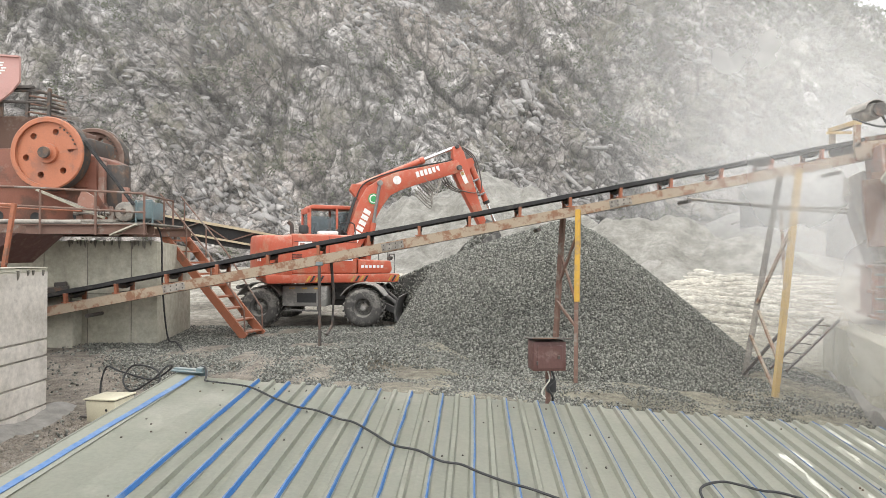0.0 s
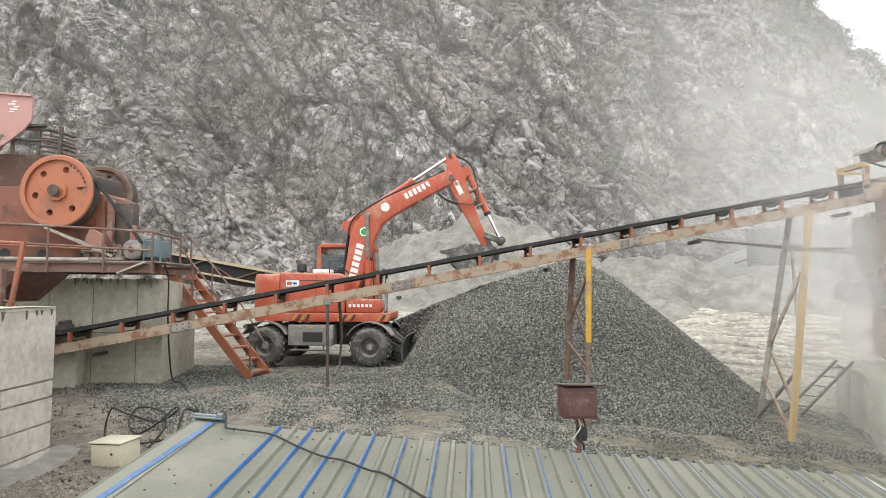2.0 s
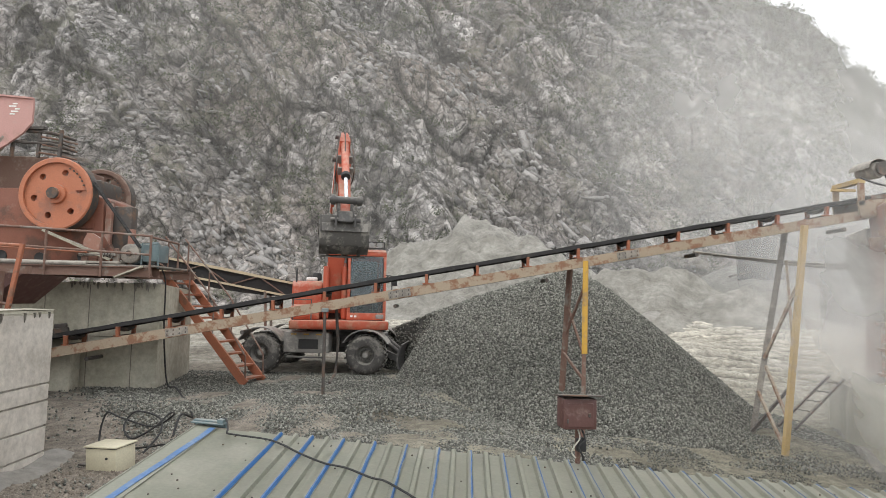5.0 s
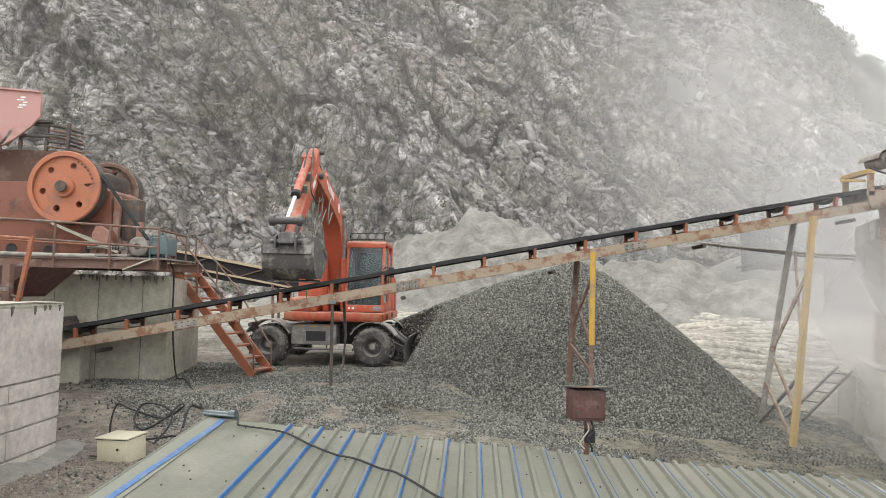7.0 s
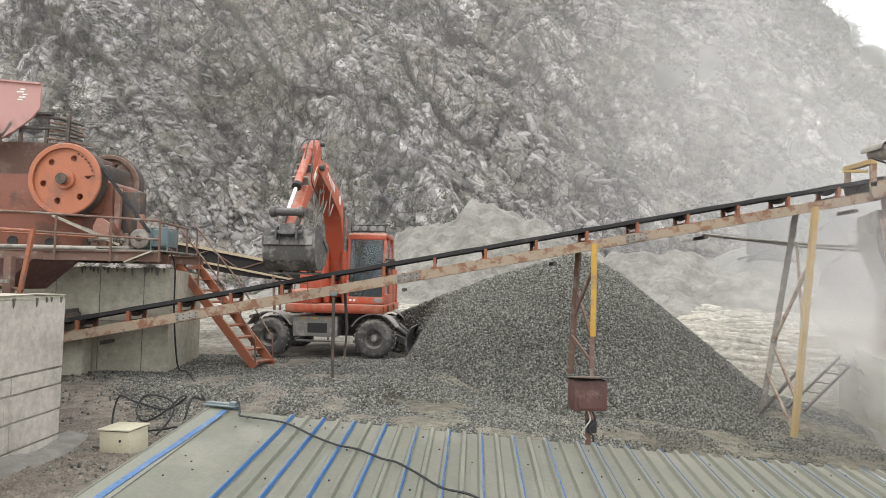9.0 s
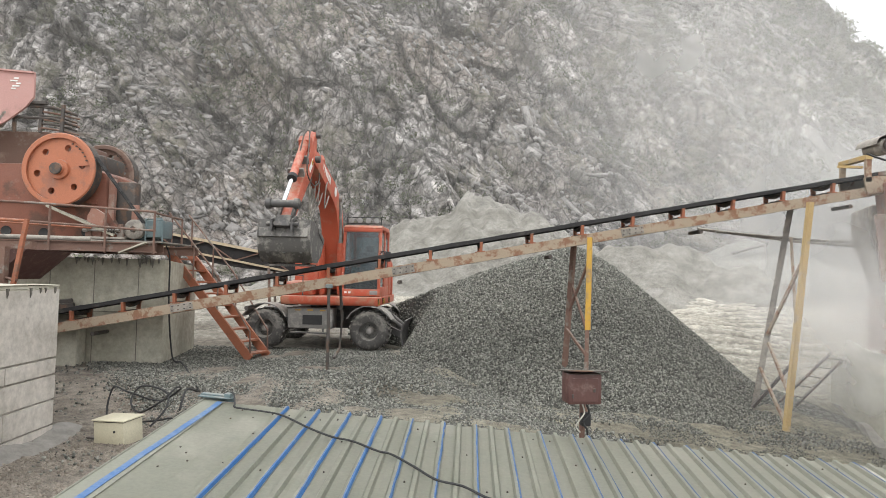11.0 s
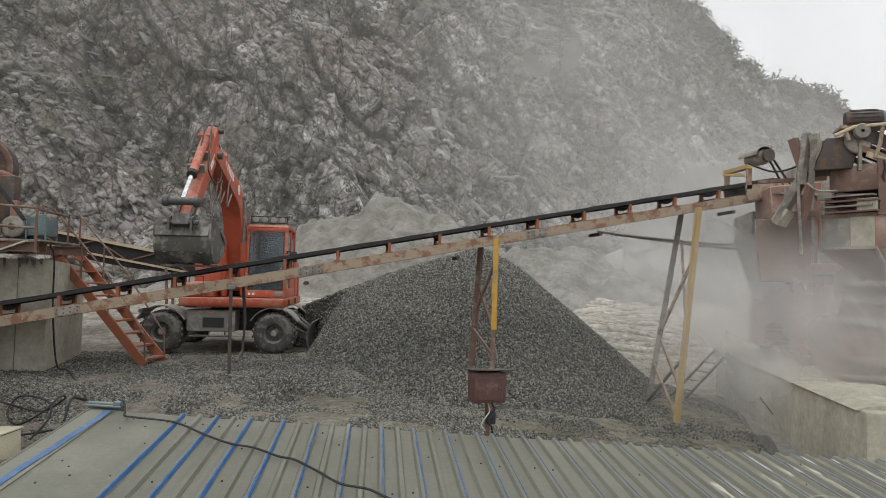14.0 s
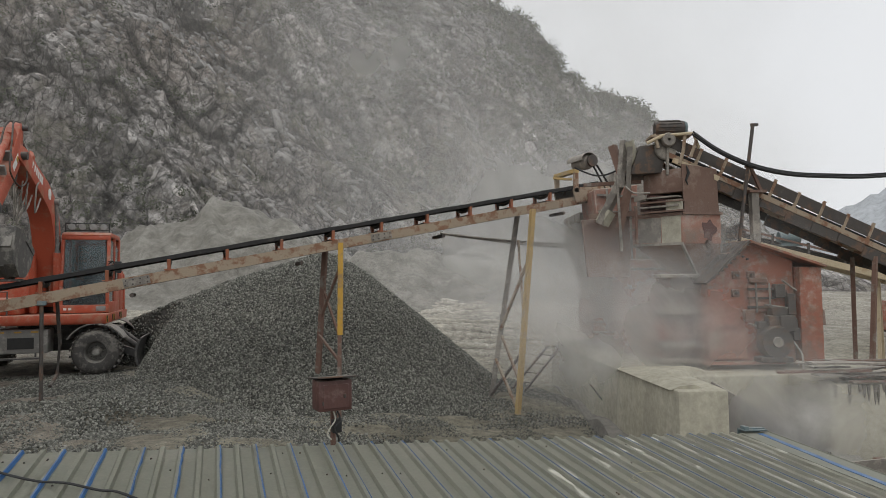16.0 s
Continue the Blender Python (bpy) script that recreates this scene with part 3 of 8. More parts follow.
Z = Z + .07 * track
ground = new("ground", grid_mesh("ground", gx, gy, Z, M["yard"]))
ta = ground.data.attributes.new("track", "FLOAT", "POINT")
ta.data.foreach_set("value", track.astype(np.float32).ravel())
tagged(ground, "dusty grey-brown quarry yard, rutted by wheels", "ground", kind="structure")


# ---- hillside ----
def ridge_height(x):
    return np.interp(x, [-260, -60, 30, 40, 48, 56, 58, 64, 66.5, 72, 82, 95], [70, 66, 60.2, 51.6, 43.0, 34.4, 30.2, 26.2, 22.8, 15, 6.5, 1])


def broken(U, V, size, seed):
    """Rock broken into tilted blocks: for each place its block's set-back with tilt, the nearness of a cleft, and the block's tone."""
    rng = np.random.RandomState(seed)
    tab = rng.rand(128, 128, 6)
    u, v = U / size, V / size
    iu, iv = np.floor(u).astype(int), np.floor(v).astype(int)
    f1, f2 = np.full(u.shape, 9.0), np.full(u.shape, 9.0)
    got = [np.zeros(u.shape) for _ in range(6)]
    for du in (-1, 0, 1):
        for dv in (-1, 0, 1):
            t = tab[(iv + dv) % 128, (iu + du) % 128]
            x, y = u - (iu + du + t[..., 0]), v - (iv + dv + t[..., 1])
            d = np.sqrt(x * x + y * y)
            near = d < f1
            f2 = np.where(near, f1, np.minimum(f2, d))
            f1 = np.where(near, d, f1)
            for k, val in enumerate((t[..., 2] - .5, (t[..., 3] - .5) * x, (t[..., 4] - .5) * y, t[..., 5])):
                got[k] = np.where(near, val, got[k])
    back = got[0] + 1.5 * got[1] + 1.5 * got[2]
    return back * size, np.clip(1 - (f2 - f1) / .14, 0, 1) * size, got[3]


def hillside():
    xs = np.concatenate([np.arange(-200, -60, 2.0), np.arange(-60, -40, .5), np.arange(-40, 72, 0.17), np.arange(72, 96, .8)])
    vs = np.concatenate([np.linspace(0, .72, 330), np.linspace(.7235, 1, 70), np.linspace(1.02, 1.8, 14)])
    Xg, V = np.meshgrid(xs, vs)
    top = ridge_height(Xg) + 2.2 * soft_noise(Xg, Xg * 0 + 3.7, 5, 21) + 1.0 * soft_noise(Xg, Xg * 0, 1.7, 22)
    Zg = np.where(V <= 1, V * top, top * (1 - 0.55 * (V - 1)))
    # buttresses and gullies, then blocks that dip to the right
    A, B = Xg * 0.87 + Zg * 0.5, Xg * 0.5 - Zg * 0.87
    wa, wb = 1.6 * soft_noise(Xg, Zg, 5, 51), 1.6 * soft_noise(Xg + 90, Zg, 5, 52)
    push = 7 * soft_noise(Xg + Zg * 0.3, Zg * 0.3, 15, 11) + 4.5 * soft_noise(A, B * .4, 5, 12) + 1.6 * soft_noise(A, B * .4, 2.4, 13)
    tone, deep = 0.0, 0.0
    for size, amp, cleft, stretch, weight, sd in ((6.5, .26, .10, .4, .26, 71), (2.7, .42, .13, .5, .28, 72), (1.25, .55, .15, .62, .26, 73), (.6, .6, .16, .7, .2, 74)):
        back, gap, t = broken(A + wa, (B + wb) * stretch, size, sd)
        push = push + amp * back + cleft * gap
        tone = tone + weight * t
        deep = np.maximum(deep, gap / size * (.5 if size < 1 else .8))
    push = push + .25 * soft_noise(Xg, Zg, .7, 16)
    slope = 0.55 + 0.15 * soft_noise(Xg, Zg, 40, 17)
    fade = np.clip(top / 12, 0.1, 1)
    push = fade * push
    Yg = 58 + slope * np.minimum(V, 1) * top + 0.85 * push + np.maximum(V - 1, 0) * 80
    Yg = Yg - 6 * np.clip((7 - Zg) / 7, 0, 1) ** 1.5 + np.clip((Xg - 40) / 30, 0, 1) * 9
    Zg = Zg - 0.3 * push * np.minimum(V * 6, 1) * (V <= 1)
    Xg = Xg + fade * .8 * soft_noise(Zg, Xg, 2.2, 18)
    co = np.stack([Xg, Yg, Zg + 0.2], -1)
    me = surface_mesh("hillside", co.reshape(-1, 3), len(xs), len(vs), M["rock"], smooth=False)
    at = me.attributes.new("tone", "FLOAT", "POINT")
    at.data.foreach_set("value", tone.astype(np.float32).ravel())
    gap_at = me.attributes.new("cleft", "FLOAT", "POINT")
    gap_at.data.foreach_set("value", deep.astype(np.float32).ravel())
    return tagged(new("hillside", me), "steep broken grey rock face with scrub", "cliff", kind="structure"), co


hill, hill_co = hillside()


def bare_rock(x, z):
    """How bare the rock lies: high on ribs and ledges that dip to the right, low in soil and gullies."""
    a, b = x * .55 - z * .83, x * .83 + z * .55
    return (1.0 * soft_noise(a * .35, b, 5, 81) + .8 * soft_noise(a * .5, b, 2.2, 82) + .5 * soft_noise(x, z, 11, 83)
            - .35 * np.clip((z - 30) / 14, 0, 1) - .12 * np.clip((x - 5) / 40, 0, 1))


def cliff_ledges():
    """Loosened slabs and ledges that stand proud of the cliff, most of them dipping to the right."""
    rng = np.random.RandomState(23)
    ny, nx, _ = hill_co.shape
    n = 60000
    fy, fx = rng.uniform(2, ny - 18, n), rng.uniform(110, nx - 34, n)
    iy, ix = fy.astype(int), fx.astype(int)
    ty, tx = (fy - iy)[:, None], (fx - ix)[:, None]
    p = (hill_co[iy, ix] * (1 - ty) + hill_co[iy + 1, ix] * ty) * (1 - tx) + (hill_co[iy, ix + 1] * (1 - ty) + hill_co[iy + 1, ix + 1] * ty) * tx
    bare = bare_rock(p[:, 0], p[:, 2])
    chance = np.clip(.22 + 1.0 * (bare + .06), .12, 1)
    ok = rng.rand(n) < chance
    p, bare = p[ok][:7000], bare[ok][:7000]
    m = len(p)
    phi = np.radians(34 + 12 * np.clip(p[:, 0] / 20, -1, 1) + 70 * soft_noise(p[:, 0], p[:, 2], 9, 84) + rng.randn(m) * 13)
    lean = np.radians(60 + rng.randn(m) * 14)
    up = np.stack([np.zeros(m), np.cos(lean), np.sin(lean)], -1)
    side = np.stack([np.ones(m), rng.randn(m) * .3, np.zeros(m)], -1)
    along = np.cos(phi)[:, None] * side - np.sin(phi)[:, None] * up
    across = np.sin(phi)[:, None] * side + np.cos(phi)[:, None] * up
    out = np.cross(along, across)
    grow = .65 + .8 * np.clip(bare + .3, 0, 1)
    L = np.exp(rng.randn(m) * .55) * .30 * grow
    T = np.exp(rng.randn(m) * .5) * .15 * grow
    D = rng.uniform(.08, .2, m) * grow
    corner = np.array([(x, y, z) for z in (-1, 1) for y in (-1, 1) for x in (-1, 1)], float)
    k = corner[None] * (1 + rng.uniform(-.6, .35, (m, 8, 3)))
    v = (p[:, None] + k[..., :1] * (along * L[:, None])[:, None] + k[..., 1:2] * (across * T[:, None])[:, None]
         + k[..., 2:] * (out * D[:, None])[:, None])
    quad = np.array([(0, 2, 3, 1), (4, 5, 7, 6), (0, 1, 5, 4), (2, 6, 7, 3), (0, 4, 6, 2), (1, 3, 7, 5)])
    idx = (quad[None] + 8 * np.arange(m)[:, None, None]).astype(np.int32)
    me = bpy.data.meshes.new("cliff_ledges")
    me.vertices.add(m * 8)
    me.vertices.foreach_set("co", v.astype(np.float32).ravel())
    me.loops.add(m * 24)
    me.loops.foreach_set("vertex_index", idx.ravel())
    me.polygons.add(m * 6)
    me.polygons.foreach_set("loop_start", np.arange(0, m * 24, 4, dtype=np.int32))
    me.update(calc_edges=True)
    me.validate()
    me.materials.append(M["ledge"])
    tagged(new("cliff_ledges", me), "pale grey broken slabs and ledges on the cliff", "rock ledges", kind="stuff")


cliff_ledges()


# ---- crushed stone ----
def build_stones():
    rng = np.random.RandomState(5)
    xs, ys = np.arange(-2.6, 9.2, 0.14), np.arange(11.6, 22.6, 0.14)
    Xp, Yp = np.meshgrid(xs, ys)
    Zp = pile_z(Xp, Yp) + 0.05 * soft_noise(Xp, Yp, 0.6, 31)
    low = ground_z(Xp, Yp) - 0.35
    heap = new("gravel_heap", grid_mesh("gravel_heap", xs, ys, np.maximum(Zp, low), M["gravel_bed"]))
    tagged(heap, "tall heap of dark grey crushed stone under the belt", "gravel heap", kind="stuff")
    # loose stones on the heap
    P = np.stack([rng.uniform(-2.4, 9, 280000), rng.uniform(11.7, 19.5, 280000)], -1)
    z, g = pile_z(P[:, 0], P[:, 1]), ground_z(P[:, 0], P[:, 1])
    keep = z > g - 0.04
    P, z = P[keep], z[keep]
    front = (P[:, 1] < 17.9) | (rng.rand(len(P)) < 0.25)
    P, z = P[front][:150000], z[front][:150000]
    size = rng.uniform(0.026, 0.06, len(P))
    z = z + 0.05 * soft_noise(P[:, 0], P[:, 1], 0.6, 31) + size * rng.uniform(0.05, 0.45, len(P))
    stones = new("heap_stones", stones_mesh("heap_stones", np.column_stack([P, z]), size, M["gravel"], 6))
    tagged(stones, "loose dark grey crushed stones on the heap", "crushed stone", kind="stuff")
    # spread gravel in front
    P = np.stack([rng.uniform(-7.5, 9.0, 240000), rng.uniform(8, 17.0, 240000)], -1)
    edge = -4.6 - .67 * (P[:, 1] - 11)
    dens = np.clip(.75 + 1.1 * (P[:, 0] - edge) + .9 * soft_noise(P[:, 0], P[:, 1], 1.6, 33), .05, 1.1)
    dens = dens - np.clip((P[:, 0] - 2) * .25, 0, .72) * (P[:, 1] < 13.3)
    band = np.exp(-((P[:, 1] - 12.2 + 0.12 * P[:, 0]) / 0.5) ** 2) * (P[:, 0] > -1)
    keep = (rng.rand(len(P)) < dens - 0.9 * band) & (pile_z(P[:, 0], P[:, 1]) < ground_z(P[:, 0], P[:, 1]))
    P = P[keep][:100000]
    size = rng.uniform(0.018, 0.052, len(P))
    z = ground_z(P[:, 0], P[:, 1]) + 0.16 * soft_noise(P[:, 0], P[:, 1], 4, 5) + size * 0.2
    loose = new("yard_gravel", stones_mesh("yard_gravel", np.column_stack([P, z]), size, M["gravel"], 7))
    tagged(loose, "grey crushed stone strewn over the yard", "gravel", kind="stuff")
    # fine chips blown over the dirt by the trestle
    P = np.stack([rng.uniform(2.5, 9.5, 30000), rng.uniform(9.0, 13.6, 30000)], -1)
    P = P[soft_noise(P[:, 0], P[:, 1], .8, 36) > .02][:11000]
    size = rng.uniform(.012, .03, len(P))
    z = ground_z(P[:, 0], P[:, 1]) + 0.16 * soft_noise(P[:, 0], P[:, 1], 4, 5) + size * .3
    chips = new("stone_chips", stones_mesh("stone_chips", np.column_stack([P, z]), size, M["gravel"], 10))
    tagged(chips, "small stone chips on the bare dirt", "stone chips", kind="stuff")
    # trodden clods of dirt between the block wall and the roof
    P = np.stack([rng.uniform(-5.4, -1.6, 16000), rng.uniform(6.6, 13.0, 16000)], -1)
    P = P[(P[:, 0] < -4.2 - .67 * (P[:, 1] - 11)) & (soft_noise(P[:, 0], P[:, 1], .5, 35) > -.12)]
    size = np.clip(np.exp(rng.randn(len(P)) * .5) * .03, .014, .085)
    z = ground_z(P[:, 0], P[:, 1]) + 0.08 * soft_noise(P[:, 0], P[:, 1], 1.1, 3) + .07 * soft_noise(P[:, 0], P[:, 1], .42, 4) + 0.16 * soft_noise(P[:, 0], P[:, 1], 4, 5) - size * .2
    clods = new("dirt_clods", stones_mesh("dirt_clods", np.column_stack([P, z]), size, island_stone("dirt_clod", (.15, .126, .10), (.225, .192, .155), (.30, .26, .215)), 9))
    tagged(clods, "trodden brown clods of dirt", "dirt", kind="stuff")


build_stones()


def ridge_heap(crest, slope, mat, label, seed, worn=.25):
    """A long tipped bank: slopes that fall from a crest, cut by gullies and with slumped flanks."""
    reach = max(c[2] for c in crest) / slope + 2
    xs = np.arange(min(c[0] for c in crest) - reach, max(c[0] for c in crest) + reach, .2)
    ys = np.arange(min(c[1] for c in crest) - reach, max(c[1] for c in crest) + 6, .2)
    Xh, Yh = np.meshgrid(xs, ys)
    wx = Xh + .9 * soft_noise(Xh, Yh, 2.6, seed) + .4 * soft_noise(Xh, Yh, .9, seed + 1)
    wy = Yh + .9 * soft_noise(Xh + 40, Yh, 2.2, seed + 2)
    z = np.full(Xh.shape, -9.0)
    for (ax, ay, ah), (bx, by, bh) in zip(crest, crest[1:]):
        for k in np.linspace(0, 1, 7):
            d = np.hypot(wx - (ax + (bx - ax) * k), wy - (ay + (by - ay) * k))
            z = np.maximum(z, ah + (bh - ah) * k + .1 - slope * np.sqrt(d * d + .12))
    g = ground_z(Xh, Yh)
    up = np.clip((z - g) / 1.5, 0, 1)
    z = z + up * worn * (soft_noise(Xh * 1.6, Yh * .5, 1.3, seed + 3) + .6 * soft_noise(Xh, Yh, .5, seed + 4)) + .06 * soft_noise(Xh, Yh, .25, seed + 5)
    ob = new("sand_mound", grid_mesh("sand_mound", xs, ys, np.where(z > g - .3, z, g - .5), mat))
    return tagged(ob, label, "sand heap", "heaps of sand behind the belt")


ridge_heap([(-8.5, 45, 3.0), (-4, 44, 4.7), (-1.2, 43.4, 5.1), (.9, 42.6, 6.2), (2.2, 42, 7.25), (3.1, 42, 7.3), (4.6, 42, 6.5), (6.2, 42.2, 5.9), (8.4, 42.4, 5.0)], .6, M["sand_grey"], "tall grey sand heap at the foot of the cliff", 94, 1.0)
ridge_heap([(16.0, 40, 3.5), (19.2, 40, 4.75), (23.2, 40, 3.95), (27.4, 39, 2.3)], .5, M["sand_pale"], "wide whitish heap of stone dust with a plank on it", 90, .12)
ridge_heap([(7.2, 34.4, 3.4), (9.3, 34.4, 3.85), (11.4, 34, 4.05), (13.2, 34, 3.85), (14.8, 33.6, 3.1), (15.8, 33.4, 2.2)], .72, M["sand_grey"], "long weathered bank of grey sand with gullies", 91, .5)
ridge_heap([(14.9, 32, 3.0), (16.2, 32, 2.7), (17.5, 31.7, 2.0)], .66, M["sand_grey"], "small sand heap with worn flanks", 92, .4)
ridge_heap([(10.3, 30.6, 1.7), (11.0, 30.8, 1.95), (11.6, 30.6, 1.55)], .8, M["ground"], "low clump of broken earth before the bank", 93, .9)
s = Shape().beam((17.1, 37.4, 3.66), (18.9, 37.6, 4.2), 0.25, 0.12)
solid("plank", s, M["dark_steel"], "dark weathered plank lying on a pale heap", "plank")


# ---- sheet metal shed roof beside the camera ----
EAVE, RIB_STEP, FALL = Vector((-1.05, 5.14, .9555)), Vector((.1204, -.0072, -.0074)), Vector((-.0511, -1, -.0816))
UP = RIB_STEP.cross(-FALL).normalized()


def on_roof(h, k, lift=0.0):
    """The place at rib h, k metres down from the eave, lifted square to the sheet."""
    return EAVE + RIB_STEP * h + FALL * k + UP * lift


def roof_z(x, y):
    return EAVE.z - ((x - EAVE.x) * UP.x + (y - EAVE.y) * UP.y) / UP.z


def build_roof():
    roof = thing("shed_roof", "ribbed olive-grey sheet metal roof with blue film on its ribs", "roof", kind="structure")
    rng = random.Random(4)
    length, w = 4.7, RIB_STEP.length
    rib = [(-.026, 0), (-.014, .023), (.010, .024), (.021, 0)]

    def sheet(cols, name="roof_sheet", k0=0.0):
        sh = Shape()
        n = 9
        rows = [[sh.bm.verts.new(on_roof(h, k0 + (length - k0) * j / n, z + .0015 * math.sin(h * 2.1 + j * 1.7))) for h, z in cols] for j in range(n + 1)]
        for u, v in zip(rows, rows[1:]):
            for i in range(len(cols) - 1):
                sh.bm.faces.new((u[i], v[i], v[i + 1], u[i + 1]))
        bmesh.ops.solidify(sh.bm, geom=list(sh.bm.faces), thickness=.002)
        return part(name, sh, M["sheet"], roof, smooth=False)

    # flat first panel, then sheets of four ribs that lap over one another
    sheet([(-4.4, 0), (-2.06, 0), (-2.03, .006), (-1.9, .006), (-.56, .002)])
    for first in range(0, 50, 4):
        cols = [(first - .55, .004)]
        for h in range(first, min(first + 4, 50)):
            cols += [(h + a / w, z) for a, z in rib]
        cols.append((min(first + 3.5, 50.0), .002))
        sheet(cols)
    # film left on every second rib; past the lap it lies on the ribs between
    for h in list(range(0, 19, 2)) + list(range(19, 49, 2)):
        wide = h < 8
        lo, hi = (.001, .019) if wide else ((.003, .015) if h < 19 else (.005, .011))
        end = length - rng.uniform(0, .4)
        rings = []
        k = .012
        while k < end:
            e = rng.uniform(-.002, .002)
            fold = max(0, 1 - k / .07) * .012 if h >= 19 else 0
            a, b = lo + e - fold, hi + e * (1 if wide else 2)

            def height(x):
                return np.interp(x, [-.026, -.014, .010, .021], [0, .023, .024, 0])
            xs = (a, min(.010, b), b)
            top = [on_roof(h + x / w, k, height(x) + .004) for x in xs]
            low = [on_roof(h + x / w, k, height(x) + .001) for x in xs]
            rings.append(top + low[::-1])
            k += .06 if k < .2 else .16
        part("film_strip", Shape().loft(rings), M["film_blue"], roof, "blue protective film left on a rib", smooth=False)
    # verge flashing on both ends, each with a broad strip of film
    for h0, h1, f0, f1, out in ((-4.1, -5.45, (-4.1, -4.4), (-4.45, -4.75), -1), (49.8, 52.6, (51.3, 50.3), (51.75, 50.75), 1)):
        sh = Shape()
        rings = []
        for k in (-.015, length):
            rings.append([on_roof(h0, k, .008), on_roof(h1, k, .014), on_roof(h1, k, -.12), on_roof(h1 - out * .08, k, -.12), on_roof(h1 - out * .08, k, .010), on_roof(h0, k, .005)])
        part("verge_flashing", sh.loft(rings), M["verge"], roof, smooth=False)
        rings = []
        for j in range(25):
            k = .03 + (length - .1) * j / 24
            t = k / 1.8
            e = rng.uniform(-.05, .05)
            a, b = f0[0] + (f0[1] - f0[0]) * t + e, f1[0] + (f1[1] - f1[0]) * t + e
            rings.append([on_roof(a, k, .0145), on_roof(b, k, .0165), on_roof(b, k, .0135), on_roof(a, k, .0115)])
        part("film_strip", Shape().loft(rings), M["film_pale"], roof, "wide strip of faded blue film on the verge", smooth=False)
        sh = Shape().tube([on_roof(h1, -.01, .016), on_roof(h1, length, .016)], .006, 6)
        part("hem", sh, M["verge"], roof, "rolled edge of the flashing")
    # bent end caps of the verge
    for h, sg in ((-4.75, -1), (51.2, 1)):
        sh = Shape().box((0, 0, 0), (.26, .1, .012)).box((0, .046, -.02), (.26, .012, .05)).box((sg * .02, 0, .012), (.2, .05, .014)).box((sg * -.1, -.01, .02), (.05, .07, .03)).bevel(.003, 1)
        p = on_roof(h, -.03, .035)
        for v in sh.bm.verts:
            v.co = pose(p.x, p.y, p.z, 0, 3, -5) @ v.co
        part("end_cap", sh, M["motor_blue"], roof, "bent blue-grey end cap")
    # eave trim below the sheets
    sh = Shape()
    sh.loft([[on_roof(h, .012, -.004), on_roof(h, .004, -.004), on_roof(h, .004, -.09), on_roof(h, .012, -.09)] for h in (-4.4, 50)])
    part("eave_trim", sh, M["verge"], roof, smooth=False)
    # walls of the shed below
    sh = Shape()
    foot = [on_roof(-3.6, .12), on_roof(49.4, .12), on_roof(49.4, length - .1), on_roof(-3.6, length - .1)]
    sh.loft([[(p.x, p.y, -1.75) for p in foot], [(p.x, p.y, roof_z(p.x, p.y) - .014) for p in foot]])
    part("shed_wall", sh, M["block"], roof)
    # dried slurry caked in the valleys towards the crushers
    for i in range(150):
        h = 49.6 - abs(rng.gauss(0, 9))
        if h < 14 or .62 < (h % 1) or (h % 1) < .3:
            continue
        k = abs(rng.gauss(.45, .6)) + .02
        q0, la, lb = rng.uniform(0, 6), rng.uniform(.1, .3), rng.uniform(.05, .26)
        prof = []
        for j in range(13):
            a = math.tau * j / 13
            rr = 1 + .35 * math.sin(3 * a + q0) + rng.uniform(-.25, .25)
            prof.append((h + la * rr * math.cos(a), max(.01, k + lb * rr * math.sin(a))))
        sh = Shape().loft([[on_roof(x, y, .002) for x, y in prof], [on_roof(h + (x - h) * .8, k + (y - k) * .8, .0065) for x, y in prof]])
        part("slurry_patch", sh, M["slurry"], roof, "pale dried slurry")
    # screw heads, most of them in rows over the purlins
    for i in range(70):
        h = rng.randrange(-3, 50) + .5
        p = on_roof(h, rng.choice((.16, .18, .62, 1.15, 1.18, 2.0)) + rng.uniform(-.02, .02), .004)
        sh = Shape().lathe([(0, .006), (.004, .005), (.006, 0), (.006, -.004)], 8, pose(p.x, p.y, p.z, 90))
        part("screw", sh, M["dark_steel"], roof)
    for h, k in ((-2.6, .36), (-1.4, .3), (-3.3, .98), (-2.7, 1.06), (-2.2, 1.18), (-3.2, 1.3), (9.6, .42), (10.9, .44), (12.1, .16), (14.6, .55)):
        sh = moved(Shape().box((0, 0, 0), (.013, .010, .008)).bevel(.003, 1), Matrix.Translation(on_roof(h, k, .006)) @ pose(0, 0, 0, 0, 0, 47 * k))
        part("grit", sh, M["dark_steel" if k != .16 else "white"], roof, "small stone lying on the sheet")
    return roof


def moved(shape, m):
    for v in shape.bm.verts:
        v.co = m @ v.co
    return shape


build_roof()


def wavy(points, n=8):
    """A smooth run through the given places."""
    pts = [Vector(p) for p in points]
    out = []
    for i in range(len(pts) - 1):
        p0, p1, p2, p3 = pts[max(i - 1, 0)], pts[i], pts[i + 1], pts[min(i + 2, len(pts) - 1)]
        for k in range(n):
            t = k / n
            out.append(0.5 * ((2 * p1) + (-p0 + p2) * t + (2 * p0 - 5 * p1 + 4 * p2 - p3) * t * t + (-p0 + 3 * p1 - 3 * p2 + p3) * t ** 3))
    return out + [pts[-1]]


def cable(points, r, label, name="cable", n=8, mat="cable"):
    return solid(name, Shape().tube(wavy(points, n), r, 6), M[mat], label, "cable")


def over_roof(points, lift):
    """Places on the sheets, given by x and y, with the lift over the ribs."""
    return [(x, y, roof_z(x, y) + lift) for x, y in points]


